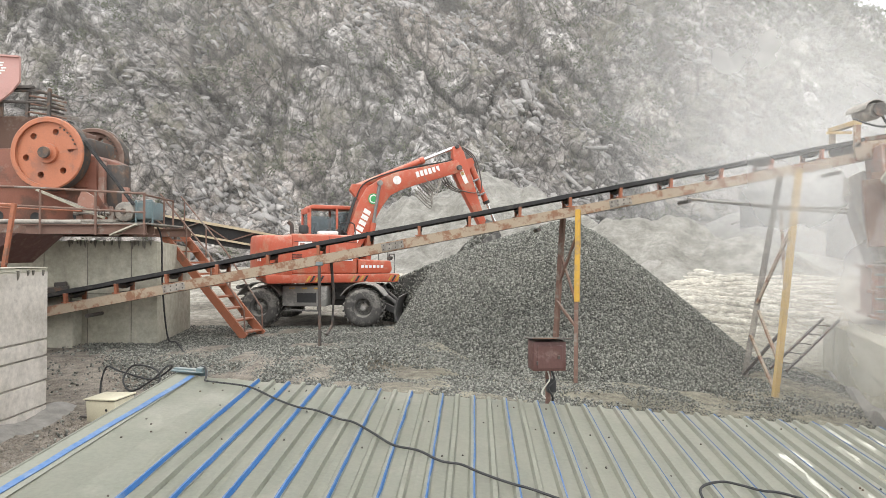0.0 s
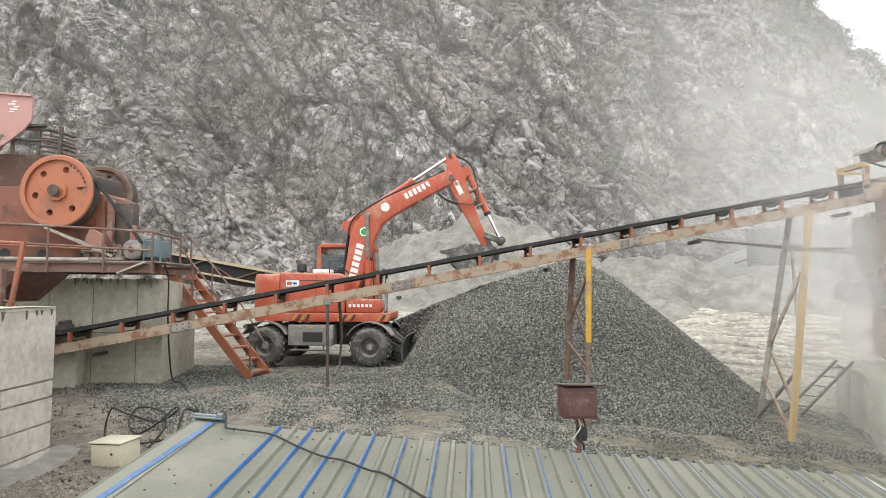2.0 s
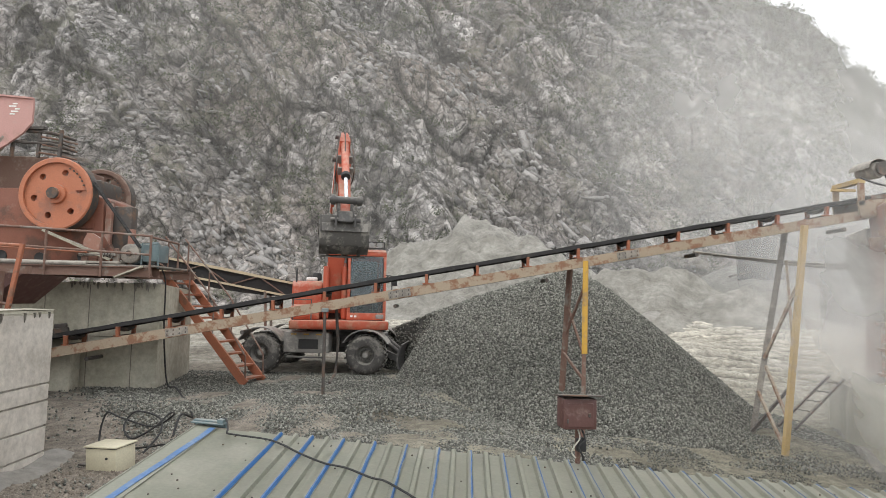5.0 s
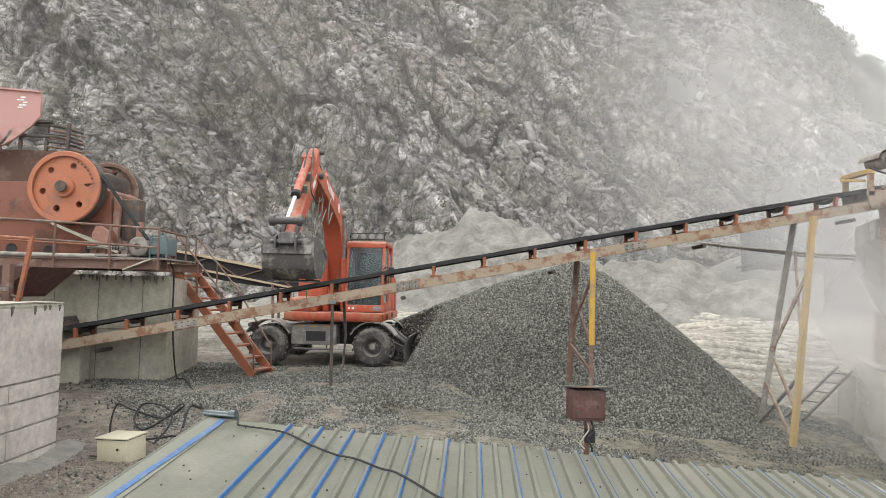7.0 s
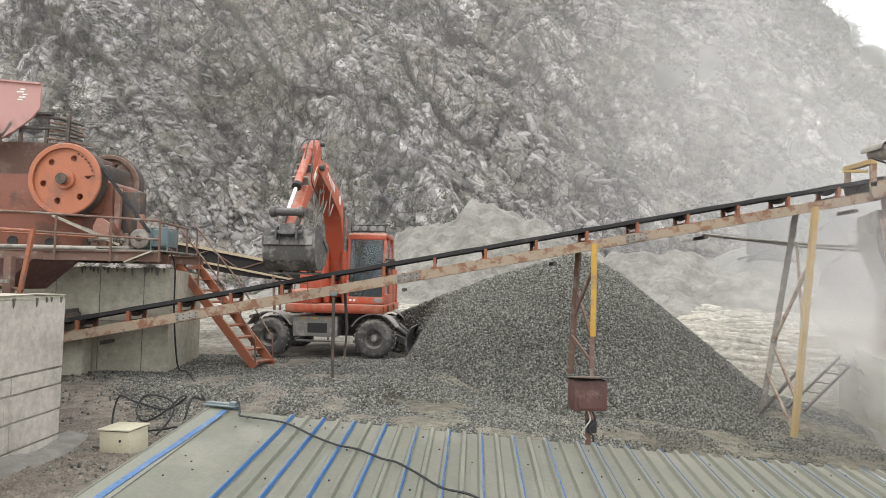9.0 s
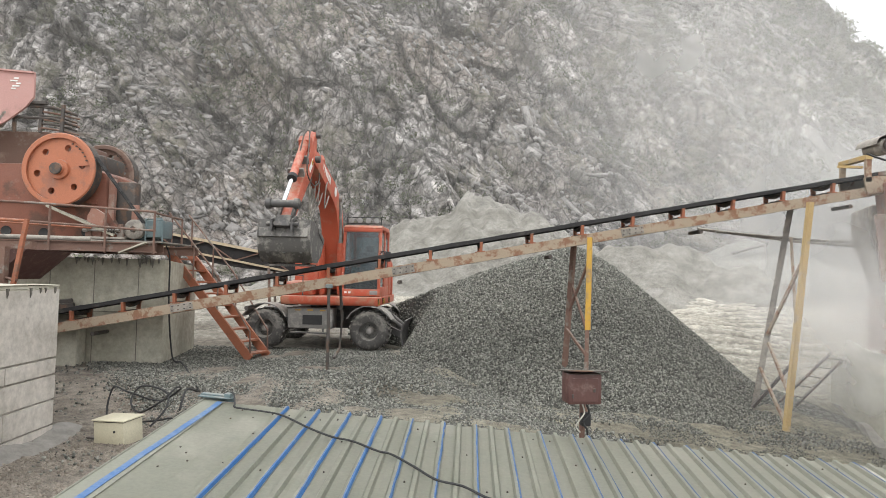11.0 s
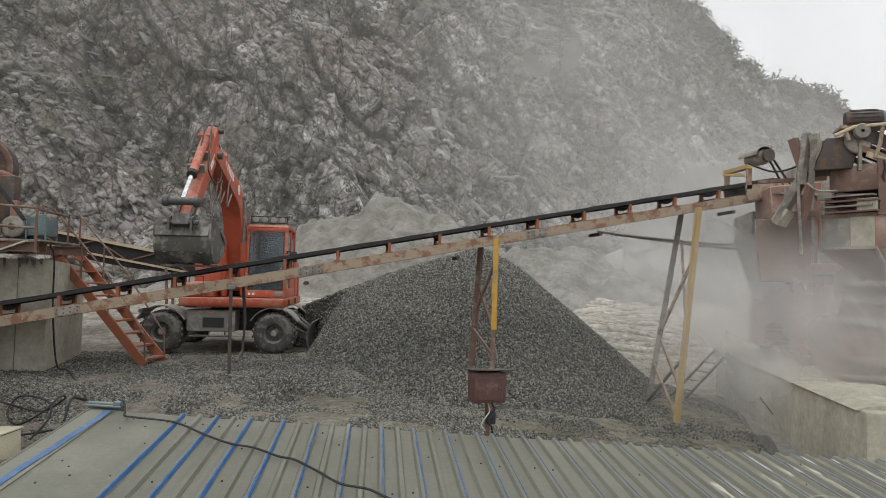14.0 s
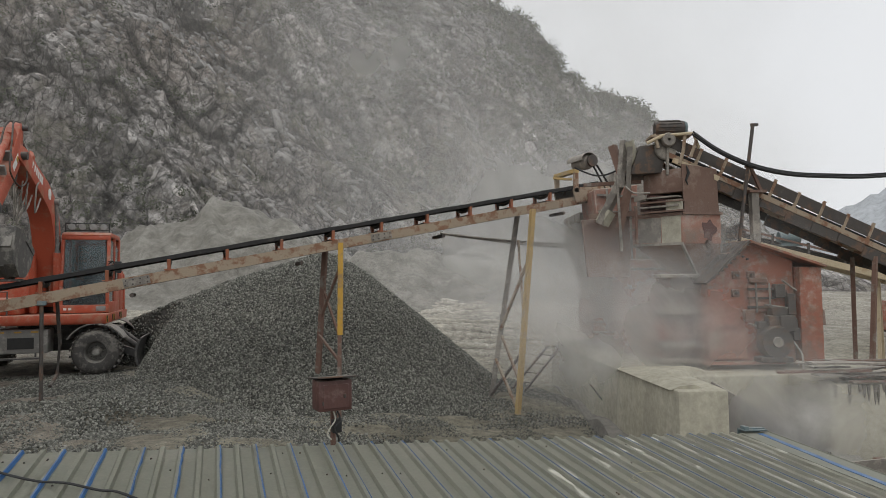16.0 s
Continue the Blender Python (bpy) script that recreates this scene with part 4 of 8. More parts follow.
cable([(-1.66, 5.3, 1.0), (-1.5, 5.2, 1.06)] + over_roof([(-1.44, 5.08), (-1.41, 4.98), (-1.33, 4.955), (-1.1, 4.91), (-.97, 4.824), (-.80, 4.657), (-.61, 4.508), (-.46, 4.453), (-.286, 4.316), (-.186, 4.27), (-.04, 4.10), (.10, 3.923), (.253, 3.86), (.387, 3.726), (.5, 3.696), (.605, 3.6), (.75, 3.493), (.89, 3.413), (1.15, 3.2), (1.4, 2.9)], .032),
      .0075, "black cable trailing over the sheet metal roof")
cable(over_roof([(1.76, 3.38), (1.79, 3.53), (1.86, 3.62), (1.975, 3.67), (2.056, 3.64), (2.15, 3.58), (2.26, 3.56), (2.45, 3.4)], .032), .0075, "black cable end on the metal roof")
cable(over_roof([(3.02, 3.9), (2.99, 3.87), (3.0, 3.83), (3.05, 3.85), (3.06, 3.92), (3.16, 3.99), (3.28, 4.0), (3.33, 3.93), (3.34, 3.82)], .03), .0022, "pale loop of string lying on the roof", "string", mat="cream")


# ---- switch box on a pole beside the roof ----
def switch_box():
    b = thing("switch_box", "maroon steel switch box with a sloping lid on a pole", "switch box", pose(1.222, 5.16, -.005, 0, 0, 6))
    s = Shape().prism([(-.13, 1.06), (.13, 1.06), (.13, 1.29), (-.13, 1.29)], -.09, .09).bevel(.008)
    part("body", s, M["maroon"], b)
    s = Shape().box((0, 0, 0), (.32, .27, .012)).bevel(.003, 1)
    for v in s.bm.verts:
        v.co = pose(.01, -.01, 1.305, -7, 1, 0) @ v.co
    part("lid", s, M["dark_steel"], b, "thin overhanging dark lid")
    part("door_panel", Shape().box((0, -.094, 1.17), (.2, .006, .18)).bevel(.003, 1), M["maroon"], b)
    part("latch", Shape().box((.07, -.1, 1.17), (.02, .012, .03)).bevel(.003, 1), M["dark_steel"], b)
    part("hinge", Shape().tube([(-.1, -.099, 1.11), (-.1, -.099, 1.14)], .007, 8), M["dark_steel"], b)
    part("pole", Shape().tube([(.02, .03, -1.0), (.02, .03, 1.06)], .022, 10), M["rust_post"], b)
    part("gland_box", Shape().box((.035, .0, .93), (.07, .07, .1)).bevel(.008), M["black"], b, "black cable gland")
    part("cable_tail", Shape().tube(wavy([(0, -.02, 1.06), (.01, -.05, .99), (-.03, -.05, .93), (-.05, -.04, .88), (-.02, -.05, .84)]), .006, 6), M["slurry"], b, "pale cable tail")
    part("cable_tail", Shape().tube(wavy([(.03, -.02, 1.06), (.05, -.05, .98), (.0, -.06, .92), (.03, -.06, .86), (.04, -.04, .8)]), .008, 6), M["cable"], b, "black cable tail")


switch_box()


def junction_box():
    b = thing("junction_box", "cream enamelled steel box standing on the dirt", "junction box", pose(-4.40, 9.5, -.48, 2, -2, -14))
    part("body", Shape().box((0, 0, .165), (.49, .40, .33)).bevel(.015), M["cream"], b)
    part("lid", Shape().box((0, 0, .350), (.53, .44, .022)).bevel(.006), M["cream"], b, "cream lid with a dark seam")
    # black strip added for the shaded gap below the lid
    part("lid_gap_shade", Shape().box((0, 0, .334), (.50, .41, .010)), M["black"], b, "thin black strip for the shade in the lid gap")
    part("lock", Shape().lathe([(0, -.212), (.018, -.21), (.018, -.198)], 10, pose(.1, 0, .2)), M["black"], b)
    part("skid", Shape().box((-.36, .02, .03), (.34, .1, .05)).bevel(.006, 1), M["dark_steel"], b, "dark timber under the box")


junction_box()
cable([(-4.05, 9.7, -.3), (-3.9, 9.9, -.05), (-4.05, 10.2, .12), (-4.5, 10.4, .16), (-4.62, 10.3, -.05), (-4.35, 10.0, -.16), (-4.0, 9.9, .02), (-3.85, 10.1, .2), (-3.95, 10.5, .1), (-4.3, 10.6, -.1), (-4.7, 10.4, .06), (-5.0, 10.5, .1), (-5.02, 10.4, -.36), (-4.6, 10.2, -.36), (-4.1, 10.0, -.28), (-3.75, 9.8, -.2), (-3.55, 9.9, -.38)], 0.015, "black power cable coiled beside the cream box")
cable([(-3.9, 10.4, -.2), (-3.95, 10.8, .05), (-4.05, 11.6, -.12), (-4.5, 12.6, -.1), (-5.2, 13.8, .05), (-5.62, 14.35, .1), (-5.72, 14.3, 1.2), (-5.7, 14.2, 2.2), (-5.75, 14.1, 2.5)], 0.018, "black power cable climbing the concrete pier")


# ---- whitewashed block wall ----
def block_wall():
    w = thing("wall_block_pier", "whitewashed concrete block pier with dark joints and a drip-stained cap", "wall", kind="structure")
    x1, y0, y1 = -5.42, 3.0, 9.6
    part("core", Shape().box((-6.92, (y0 + y1) / 2, .62), (2.96, y1 - y0 - .04, 2.2)), M["joint"], w)
    rng = random.Random(9)
    rows = [(-.62, .34), (-.26, .34), (.10, .34), (.46, .22), (.70, .98)]
    for z0, h in rows:
        y = y1
        while y > 4.2:
            ln = rng.uniform(0.95, 1.25) if h < .5 else 5.4
            ln = min(ln, y - 4.0)
            d = rng.uniform(-.006, .006)
            s = Shape().box((x1 - .06 + d, y - ln / 2, z0 + h / 2), (.14, ln - .008, h - .010)).bevel(.004, 1)
            part("block", s, M["block"], w)
            y -= ln
        x = x1 + .01
        while x > -8.3:
            ln = min(rng.uniform(.8, 1.2) if h < .5 else 2.9, x + 8.4)
            if ln < .1:
                break
            s = Shape().box((x - ln / 2, y1 - .04 + rng.uniform(-.01, .01), z0 + h / 2), (ln - .01, .12, h - .012)).bevel(.006, 1)
            part("block", s, M["block"], w)
            x -= ln
    s = Shape().box((-6.9, (y0 + y1) / 2, 1.71), (2.98, y1 - y0 - .0, .06))
    bmesh.ops.subdivide_edges(s.bm, edges=s.bm.edges, cuts=8, use_grid_fill=True)
    for v in s.bm.verts:
        v.co += Vector((rng.uniform(-.012, .012), rng.uniform(-.012, .012), rng.uniform(-.015, .015)))
    part("cap", s, M["concrete"], w, "rough concrete cap")
    # slurry that ran over the cap's rim
    for i in range(26):
        y = y1 - rng.uniform(0.05, 3.6)
        ln = rng.uniform(.04, .14)
        s = Shape().tube([(x1 + .018, y, 1.70), (x1 + .022, y + .004, 1.70 - ln * .6), (x1 + .02, y, 1.70 - ln)], [.022, .015, .004], 6)
        part("drip", s, M["mortar"], w)


block_wall()
s = Shape()
rng = random.Random(3)
ring = [[(-5.46 + .0, y, -.75), (-5.46, y, -.30 + .06 * math.sin(y * 4) - .05 * abs(y - 8.6)), (-5.15, y, -.42), (-4.85, y, -.7)] for y in np.arange(6.5, 10.2, .2)]
s.loft(ring)
solid("dirt_bank", s, M["ground"], "bank of dirt heaped against the block wall", "dirt bank", kind="stuff")


# ---- concrete pier of the jaw crusher ----
def crusher_pier():
    s = Shape().prism([(-9.6, -.6), (-5.79, -.6), (-5.79, 2.2), (-9.6, 2.2)], 14.2, 16.6)
    for v in s.bm.verts:
        if v.co.x > -6 and v.co.y > 15:
            v.co.x -= .2
        if v.co.y > 15 and v.co.z > 1:
            v.co.z -= .12
    s.bevel(.03)
    p = solid("concrete_pier", s, M["concrete"], "bare shuttered concrete pier stained by slurry", "pier", kind="structure")
    for i in range(4):
        part("shutter_joint", Shape().box((-9.2 + i * .95, 14.196, 1.0), (.012, .012, 2.3)), M["mortar"], p)
    part("shutter_joint", Shape().box((-7.7, 14.196, 1.05), (3.8, .012, .012)), M["mortar"], p)
    rng = random.Random(12)
    for i in range(22):
        x = -5.9 - rng.random() * 2.6
        ln = rng.uniform(.05, .2)
        part("drip", Shape().tube([(x, 14.19, 2.21), (x, 14.185, 2.2 - ln * .6), (x, 14.19, 2.2 - ln)], [.03, .018, .004], 6), M["mortar"], p)


crusher_pier()


# ---- belt conveyor over the heap ----
def rail_z(x):
    return 0.66 + 0.194 * (x + 7.52)


def conveyor():
    c = thing("belt_conveyor", "long rusty channel-framed belt conveyor with a black belt", "belt conveyor")
    x0, x1 = -9.6, 9.3
    yf, yb = 13.15, 13.87
    cuts = [-9.6, -5.0, -0.6, 4.0, 9.3]
    for y, sg in ((yf, 1), (yb, -1)):
        for a, b in zip(cuts, cuts[1:]):
            a, b = a + .004, b - .004
            za, zb = rail_z(a), rail_z(b)
            s = Shape()
            ring = lambda x, z: [(x, y, z), (x, y, z + .2), (x, y + sg * .075, z + .2), (x, y + sg * .075, z + .185), (x, y + sg * .012, z + .185), (x, y + sg * .012, z + .015), (x, y + sg * .075, z + .015), (x, y + sg * .075, z)]
            s.loft([ring(a, za), ring(b, zb)])
            part("channel", s, M["rail_steel"], c, smooth=False)
        for x in cuts[1:-1]:
            part("splice_plate", Shape().beam((x - .22, y - sg * .008, rail_z(x - .22) + .1), (x + .22, y - sg * .008, rail_z(x + .22) + .1), .012, .15), M["dusty_steel"], c)
            for k in range(8):
                bx = x - .18 + .12 * (k % 4)
                part("bolt", Shape().lathe([(0, -.012), (.016, -.012), (.016, .002)], 6, pose(bx, y - sg * .016, rail_z(bx) + (.06 if k < 4 else .14))), M["dark_steel"], c)
    # idlers: bracket on each side, three rollers between
    n = 0
    x = -8.2
    while x < 8.9:
        z = rail_z(x) + .2
        for y, sg in ((yf + .03, 1), (yb - .03, -1)):
            s = Shape().beam((x, y, z), (x, y - sg * .03, z + .2), .055, .09)
            s.box((x, y, z + .01), (.16, .07, .02))
            part("idler_bracket", s, M["stair_orange"], c, "orange idler bracket")
            part("wing_roller", Shape().tube([(x, y + sg * .02, z + .17), (x, y + sg * .24, z + .13)], .045, 10), M["dark_steel"], c)
        part("centre_roller", Shape().tube([(x, yf + .27, z + .13), (x, yb - .27, z + .13)], .045, 10), M["dark_steel"], c)
        part("cross_tie", Shape().box((x, (yf + yb) / 2, z + .01), (.07, yb - yf, .03)), M["dark_steel"], c)
        if n % 3 == 1:
            part("return_roller", Shape().tube([(x + .4, yf + .06, z - .26), (x + .4, yb - .06, z - .26)], .04, 10), M["dark_steel"], c)
        n += 1
        x += 1.017
    # troughed belt, carrying side and return side
    ring = lambda x, z: [(x, yf + .0, z + .225), (x, yf + .0, z + .24), (x, yf + .27, z + .195), (x, yb - .27, z + .195), (x, yb, z + .24), (x, yb, z + .225), (x, yb - .27, z + .18), (x, yf + .27, z + .18)]
    s = Shape()
    xs = np.arange(x0, x1 + .3, .5)
    s.loft([ring(x, rail_z(x) + .2 + .012 * math.sin(x * math.tau / 1.017)) for x in xs])
    part("belt", s, M["rubber"], c, smooth=False)
    s = Shape()
    s.loft([[(x, yf - .015, rail_z(x) + .39), (x, yf - .015, rail_z(x) + .468 + .008 * math.sin(x * 5)), (x, yf + .012, rail_z(x) + .468), (x, yf + .012, rail_z(x) + .39)] for x in xs])
    part("skirt", s, M["rubber"], c, "black rubber skirt along the belt")
    s = Shape()
    s.loft([[(x, yb - .012, rail_z(x) + .385), (x, yb - .012, rail_z(x) + .485), (x, yb + .015, rail_z(x) + .485), (x, yb + .015, rail_z(x) + .385)] for x in xs])
    part("skirt", s, M["rubber"], c, "black rubber skirt along the belt")
    s = Shape()
    s.loft([[(x, yf + .1, rail_z(x) + .0), (x, yb - .1, rail_z(x)), (x, yb - .1, rail_z(x) + .012), (x, yf + .1, rail_z(x) + .012)] for x in xs])
    part("return_belt", s, M["rubber"], c, smooth=False)
    # head pulley, its frame, motor and belt guard
    part("head_pulley", Shape().lathe([(0, -.36), (.2, -.36), (.2, .36), (0, .36)], 24, pose(9.45, 13.51, rail_z(9.45) + .25)), M["dark_steel"], c)
    for y in (13.1, 13.93):
        part("head_frame", Shape().beam((8.7, y, rail_z(8.7) + .22), (9.75, y, rail_z(9.75) + .22), .05, .34).box((8.75, y, rail_z(8.75) + .55), (.12, .05, .5)), M["rail_steel"], c)
    part("bridge", Shape().box((8.75, 13.51, rail_z(8.75) + .8), (.14, .9, .09)).box((8.45, 13.2, rail_z(8.3) + .7), (.5, .05, .05)), M["yellow_dusty"], c, "yellow cross bridge")
    s = Shape().lathe([(0, -.26), (.15, -.25), (.17, -.2), (.17, .2), (.15, .25), (0, .26)], 20, pose(9.15, 13.4, rail_z(9.15) + .98, 0, 0, 8))
    part("motor", s, M["dusty_steel"], c, "dusty drive motor")
    part("motor_pulley", Shape().lathe([(0, -.06), (.14, -.06), (.14, .0), (0, .0)], 20, pose(9.2, 13.1, rail_z(9.2) + .98)), M["dark_steel"], c)
    s = Shape()
    s.beam((9.1, 13.08, rail_z(9.15) + 1.1), (9.55, 13.08, rail_z(9.5) + .28), .05, .02)
    s.beam((9.33, 13.08, rail_z(9.15) + .9), (9.72, 13.08, rail_z(9.5) + .3), .05, .02)
    part("drive_belt", s, M["rubber"], c, "black drive belt")
    s = Shape()
    ring = []
    for k in range(9):
        a = radians(20 + 20 * k)
        ring.append([(9.15 + .23 * math.cos(a), 13.1, rail_z(9.15) + 1.0 + .2 * math.sin(a)), (9.15 + .23 * math.cos(a), 13.75, rail_z(9.15) + 1.0 + .2 * math.sin(a)), (9.15 + .215 * math.cos(a), 13.75, rail_z(9.15) + 1.0 + .185 * math.sin(a)), (9.15 + .215 * math.cos(a), 13.1, rail_z(9.15) + 1.0 + .185 * math.sin(a))])
    s.loft(ring)
    part("motor_hood", s, M["dusty_steel"], c, "bent sheet hood over the motor")
    # first support: two thin pipes
    part("post", Shape().tube([(-2.08, 13.17, rail_z(-2.08)), (-2.06, 13.2, -.3)], .032, 8), M["dark_steel"], c, "thin dark pipe post")
    part("post", Shape().tube([(-1.95, 13.85, rail_z(-1.95)), (-1.9, 13.9, 1.0), (-1.93, 13.85, .42), (-2.0, 13.6, .25)], .032, 8), M["dark_steel"], c, "thin dark pipe post")
    part("clamp", Shape().box((-2.07, 13.13, rail_z(-2.07) + .02), (.14, .06, .08)).bevel(.01, 1), M["motor_blue"], c)
    # second support: yellow front leg, brown rear leg, crossed braces
    zt = rail_z(3.12)
    part("front_leg", Shape().beam((3.14, 13.14, zt + .12), (3.10, 13.02, 1.0), .1, .13), M["yellow"], c, "yellow painted leg")
    part("front_leg_foot", Shape().beam((3.09, 13.03, 1.0), (3.05, 12.9, -.9), .075, .1), M["rust_post"], c, "rusty lower leg")
    part("rear_leg", Shape().beam((2.98, 13.88, zt + .1), (2.82, 14.05, -.5), .08, .1), M["rust_post"], c, "rusty brown leg")
    for a, b in (((3.12, 13.13, 2.35), (2.9, 13.95, 1.3)), ((3.08, 13.05, 1.0), (2.95, 13.92, 1.9)), ((3.07, 13.0, .5), (2.86, 13.98, .95))):
        part("brace", Shape().beam(a, b, .04, .05), M["rust_post"], c)
    # third support: tall leaning trestle
    zt = rail_z(7.5)
    part("front_leg", Shape().beam((7.58, 13.1, zt + .1), (7.03, 13.0, -1.1), .09, .11), M["yellow_dusty"], c, "dusty yellow leg")
    part("rear_leg", Shape().beam((7.62, 13.9, zt + .08), (6.98, 14.25, -.95), .1, .12), M["dusty_steel"], c, "grey steel leg")
    for a, b in (((7.6, 13.85, 3.0), (7.3, 13.08, 1.0)), ((7.48, 13.1, 2.6), (7.2, 14.05, .9)), ((7.2, 14.0, .75), (7.15, 13.06, -.2)), ((7.08, 14.1, .2), (7.07, 13.03, -.8))):
        part("brace", Shape().beam(a, b, .05, .06), M["rail_steel"], c)


conveyor()
for a, b, r in (((5.9, 14.6, 3.2), (10.8, 15.6, 2.92), .035), ((6.2, 14.3, 3.12), (10.9, 15.3, 3.02), .03)):
    solid("pipe", Shape().tube([a, ((a[0] + b[0]) / 2, (a[1] + b[1]) / 2, (a[2] + b[2]) / 2 - .05), b], r, 8), M["dusty_steel"], "long dusty steel pipe running to the crusher", "pipe", group="pipes to the crusher")


def ladder(a, b, width, rungs):
    l = thing("ladder", "thin steel ladder leaning on the concrete base", "ladder")
    a, b = Vector(a), Vector(b)
    side = (b - a).cross(Vector((0, 0, 1))).normalized() * width / 2
    for sg in (-1, 1):
        part("rail", Shape().beam(a + side * sg, b + side * sg, .04, .05), M["dark_steel"], l)
    for k in range(rungs):
        p = a.lerp(b, (k + .7) / (rungs + .4))
        part("rung", Shape().tube([p - side, p + side], .014, 6), M["dark_steel"], l)


ladder((7.47, 13.7, -0.47), (9.18, 14.7, 0.49), .36, 5)
solid("bar", Shape().beam((6.83, 13.9, -0.61), (7.66, 13.95, 0.29), .05, .06), M["dark_steel"], "dark steel bar propped beside the trestle", "bar")


# ---- wheeled excavator ----
DIG = thing("excavator", "dusty orange wheeled excavator with a dark loaded bucket", "excavator", pose(-2.52, 17.82, 0.07))
UNDER = pose(-0.3, 0, 0, 0, 0, -4)


def digger_under():
    s = Shape().box((0, 0, .82), (3.3, .95, .36)).box((0, 0, .6), (2.2, .6, .25)).box((.3, 0, 1.05), (1.3, 1.3, .14))
    part("chassis", moved(s.bevel(.03), UNDER), M["digger_dark"], DIG, "dark steel undercarriage")
    part("slewing_ring", Shape().lathe([(0, 1.02), (.62, 1.02), (.62, 1.16), (0, 1.16)], 32, Matrix.Rotation(radians(90), 4, "X")), M["digger_dark"], DIG)
    for x in (-1.33, 1.33):
        part("axle", moved(Shape().tube([(x, -.8, .5), (x, .8, .5)], .13, 12).lathe([(0, -.3), (.26, -.12), (.26, .12), (0, .3)], 16, pose(x, 0, .5)), UNDER), M["digger_dark"], DIG)
        for sg in (-1, 1):
            s = Shape()
            y0 = sg * 1.1
            prof = [(.24, -.24), (.36, -.27), (.44, -.24), (.49, -.17), (.5, 0), (.49, .17), (.44, .24), (.36, .27), (.24, .24), (.24, -.24)]
            s.lathe(prof, 36)
            lug = Shape()
            for k in range(22):
                for side in (-1, 1):
                    a = math.tau * (k + (.5 if side > 0 else 0)) / 22
                    lug.box((.497, side * .12, 0), (.032, .24, .055), Matrix.Rotation(a, 4, "Y") @ Matrix.Rotation(side * .35, 4, "X"))
            w = part("wheel", s, M["tyre"], DIG, "dusty lugged tyre")
            w.matrix_basis = UNDER @ pose(x, y0, .5)
            tagged(part("tread", lug, M["tyre"], w), kind="stuff")
            s = Shape().lathe([(0, -.12), (.1, -.12), (.13, -.06), (.2, -.04), (.22, -.16), (.255, -.2), (.255, .2), (.22, .16), (.2, .04), (0, .04)], 28)
            part("rim", s, M["rim"], w)
            part("hub", Shape().lathe([(0, -.2), (.07, -.19), (.09, -.12), (.09, -.06)], 16), M["digger_grey"], w)
            for k in range(8):
                a = math.tau * k / 8
                part("wheel_nut", Shape().lathe([(0, -.14), (.018, -.14), (.018, -.1)], 6, pose(.135 * math.cos(a), 0, .135 * math.sin(a))), M["digger_dark"], w)
            # fender over each wheel
            ring = []
            for k in range(9):
                a = radians(28 + 15.5 * k) if x > 0 else radians(28 + 15.5 * k)
                for r in (.62,):
                    ca, sa = math.cos(a), math.sin(a)
                    ring.append([(x + r * ca, sg * .76, .5 + r * sa), (x + r * ca, sg * 1.38, .5 + r * sa), (x + (r + .025) * ca, sg * 1.38, .5 + (r + .025) * sa), (x + (r + .025) * ca, sg * .76, .5 + (r + .025) * sa)])
            part("fender", moved(Shape().loft(ring), UNDER), M["digger_grey"], DIG, "pale dusty steel fender")
    for sg in (-1, 1):
        s = Shape().box((-.18, sg * 1.02, .78), (1.15, .5, .52)).bevel(.03)
        part("tool_box", moved(s, UNDER), M["digger_grey"], DIG, "dusty tool box with a dark opening")
        # no cut-out: a black plate paints the opening's shaded inside
        part("tool_box_opening_shade", moved(Shape().box((-.12, sg * 1.275, .74), (.5, .012, .24)).bevel(.005, 1), UNDER), M["black"], DIG)
        for k in range(3):
            part("tool_box_slot", moved(Shape().box((-.5 + .32 * k, sg * 1.275, .98), (.14, .012, .035)), UNDER), M["yellow"], DIG)
        part("step", moved(Shape().box((-.2, sg * 1.3, .42), (.9, .2, .03)).box((-.55, sg * 1.22, .48), (.03, .03, .14)).box((.15, sg * 1.22, .48), (.03, .03, .14)), UNDER), M["digger_dark"], DIG)
    # blade
    ring = []
    for k in range(7):
        a = radians(-35 + 12 * k)
        ring.append([(2.65 - .55 * math.cos(a), -1.2, .42 + .6 * math.sin(a)), (2.65 - .55 * math.cos(a), 1.2, .42 + .6 * math.sin(a)), (2.69 - .55 * math.cos(a), 1.2, .42 + .6 * math.sin(a)), (2.69 - .55 * math.cos(a), -1.2, .42 + .6 * math.sin(a))])
    part("blade", moved(Shape().loft(ring), UNDER), M["digger_dark"], DIG, "dark dozer blade")
    for y in (-.5, .5):
        part("blade_arm", moved(Shape().beam((1.5, y, .6), (2.1, y, .35), .12, .16), UNDER), M["digger_dark"], DIG)
        part("blade_cylinder", moved(Shape().tube([(1.5, y * .6, .95), (2.08, y * .6, .5)], .06, 10), UNDER), M["digger_dark"], DIG)


digger_under()
SWINGING = []


def swing(name, shape, mat, label="", smooth=True):
    ob = part(name, shape, mat, DIG, label, smooth)
    SWINGING.append(ob)
    return ob


def stripes(parent, x0, x1, y, z, h, n):
    for k in range(n):
        x = x0 + (x1 - x0) * (k + .5) / n
        w = (x1 - x0) / n * .5
        part("hazard_stripe", Shape().prism([(x - w / 2, z), (x + w / 2, z), (x + w / 2 + h * .6, z + h), (x - w / 2 + h * .6, z + h)], y - .004, y + .004), M["black" if k % 2 else "yellow"], parent)


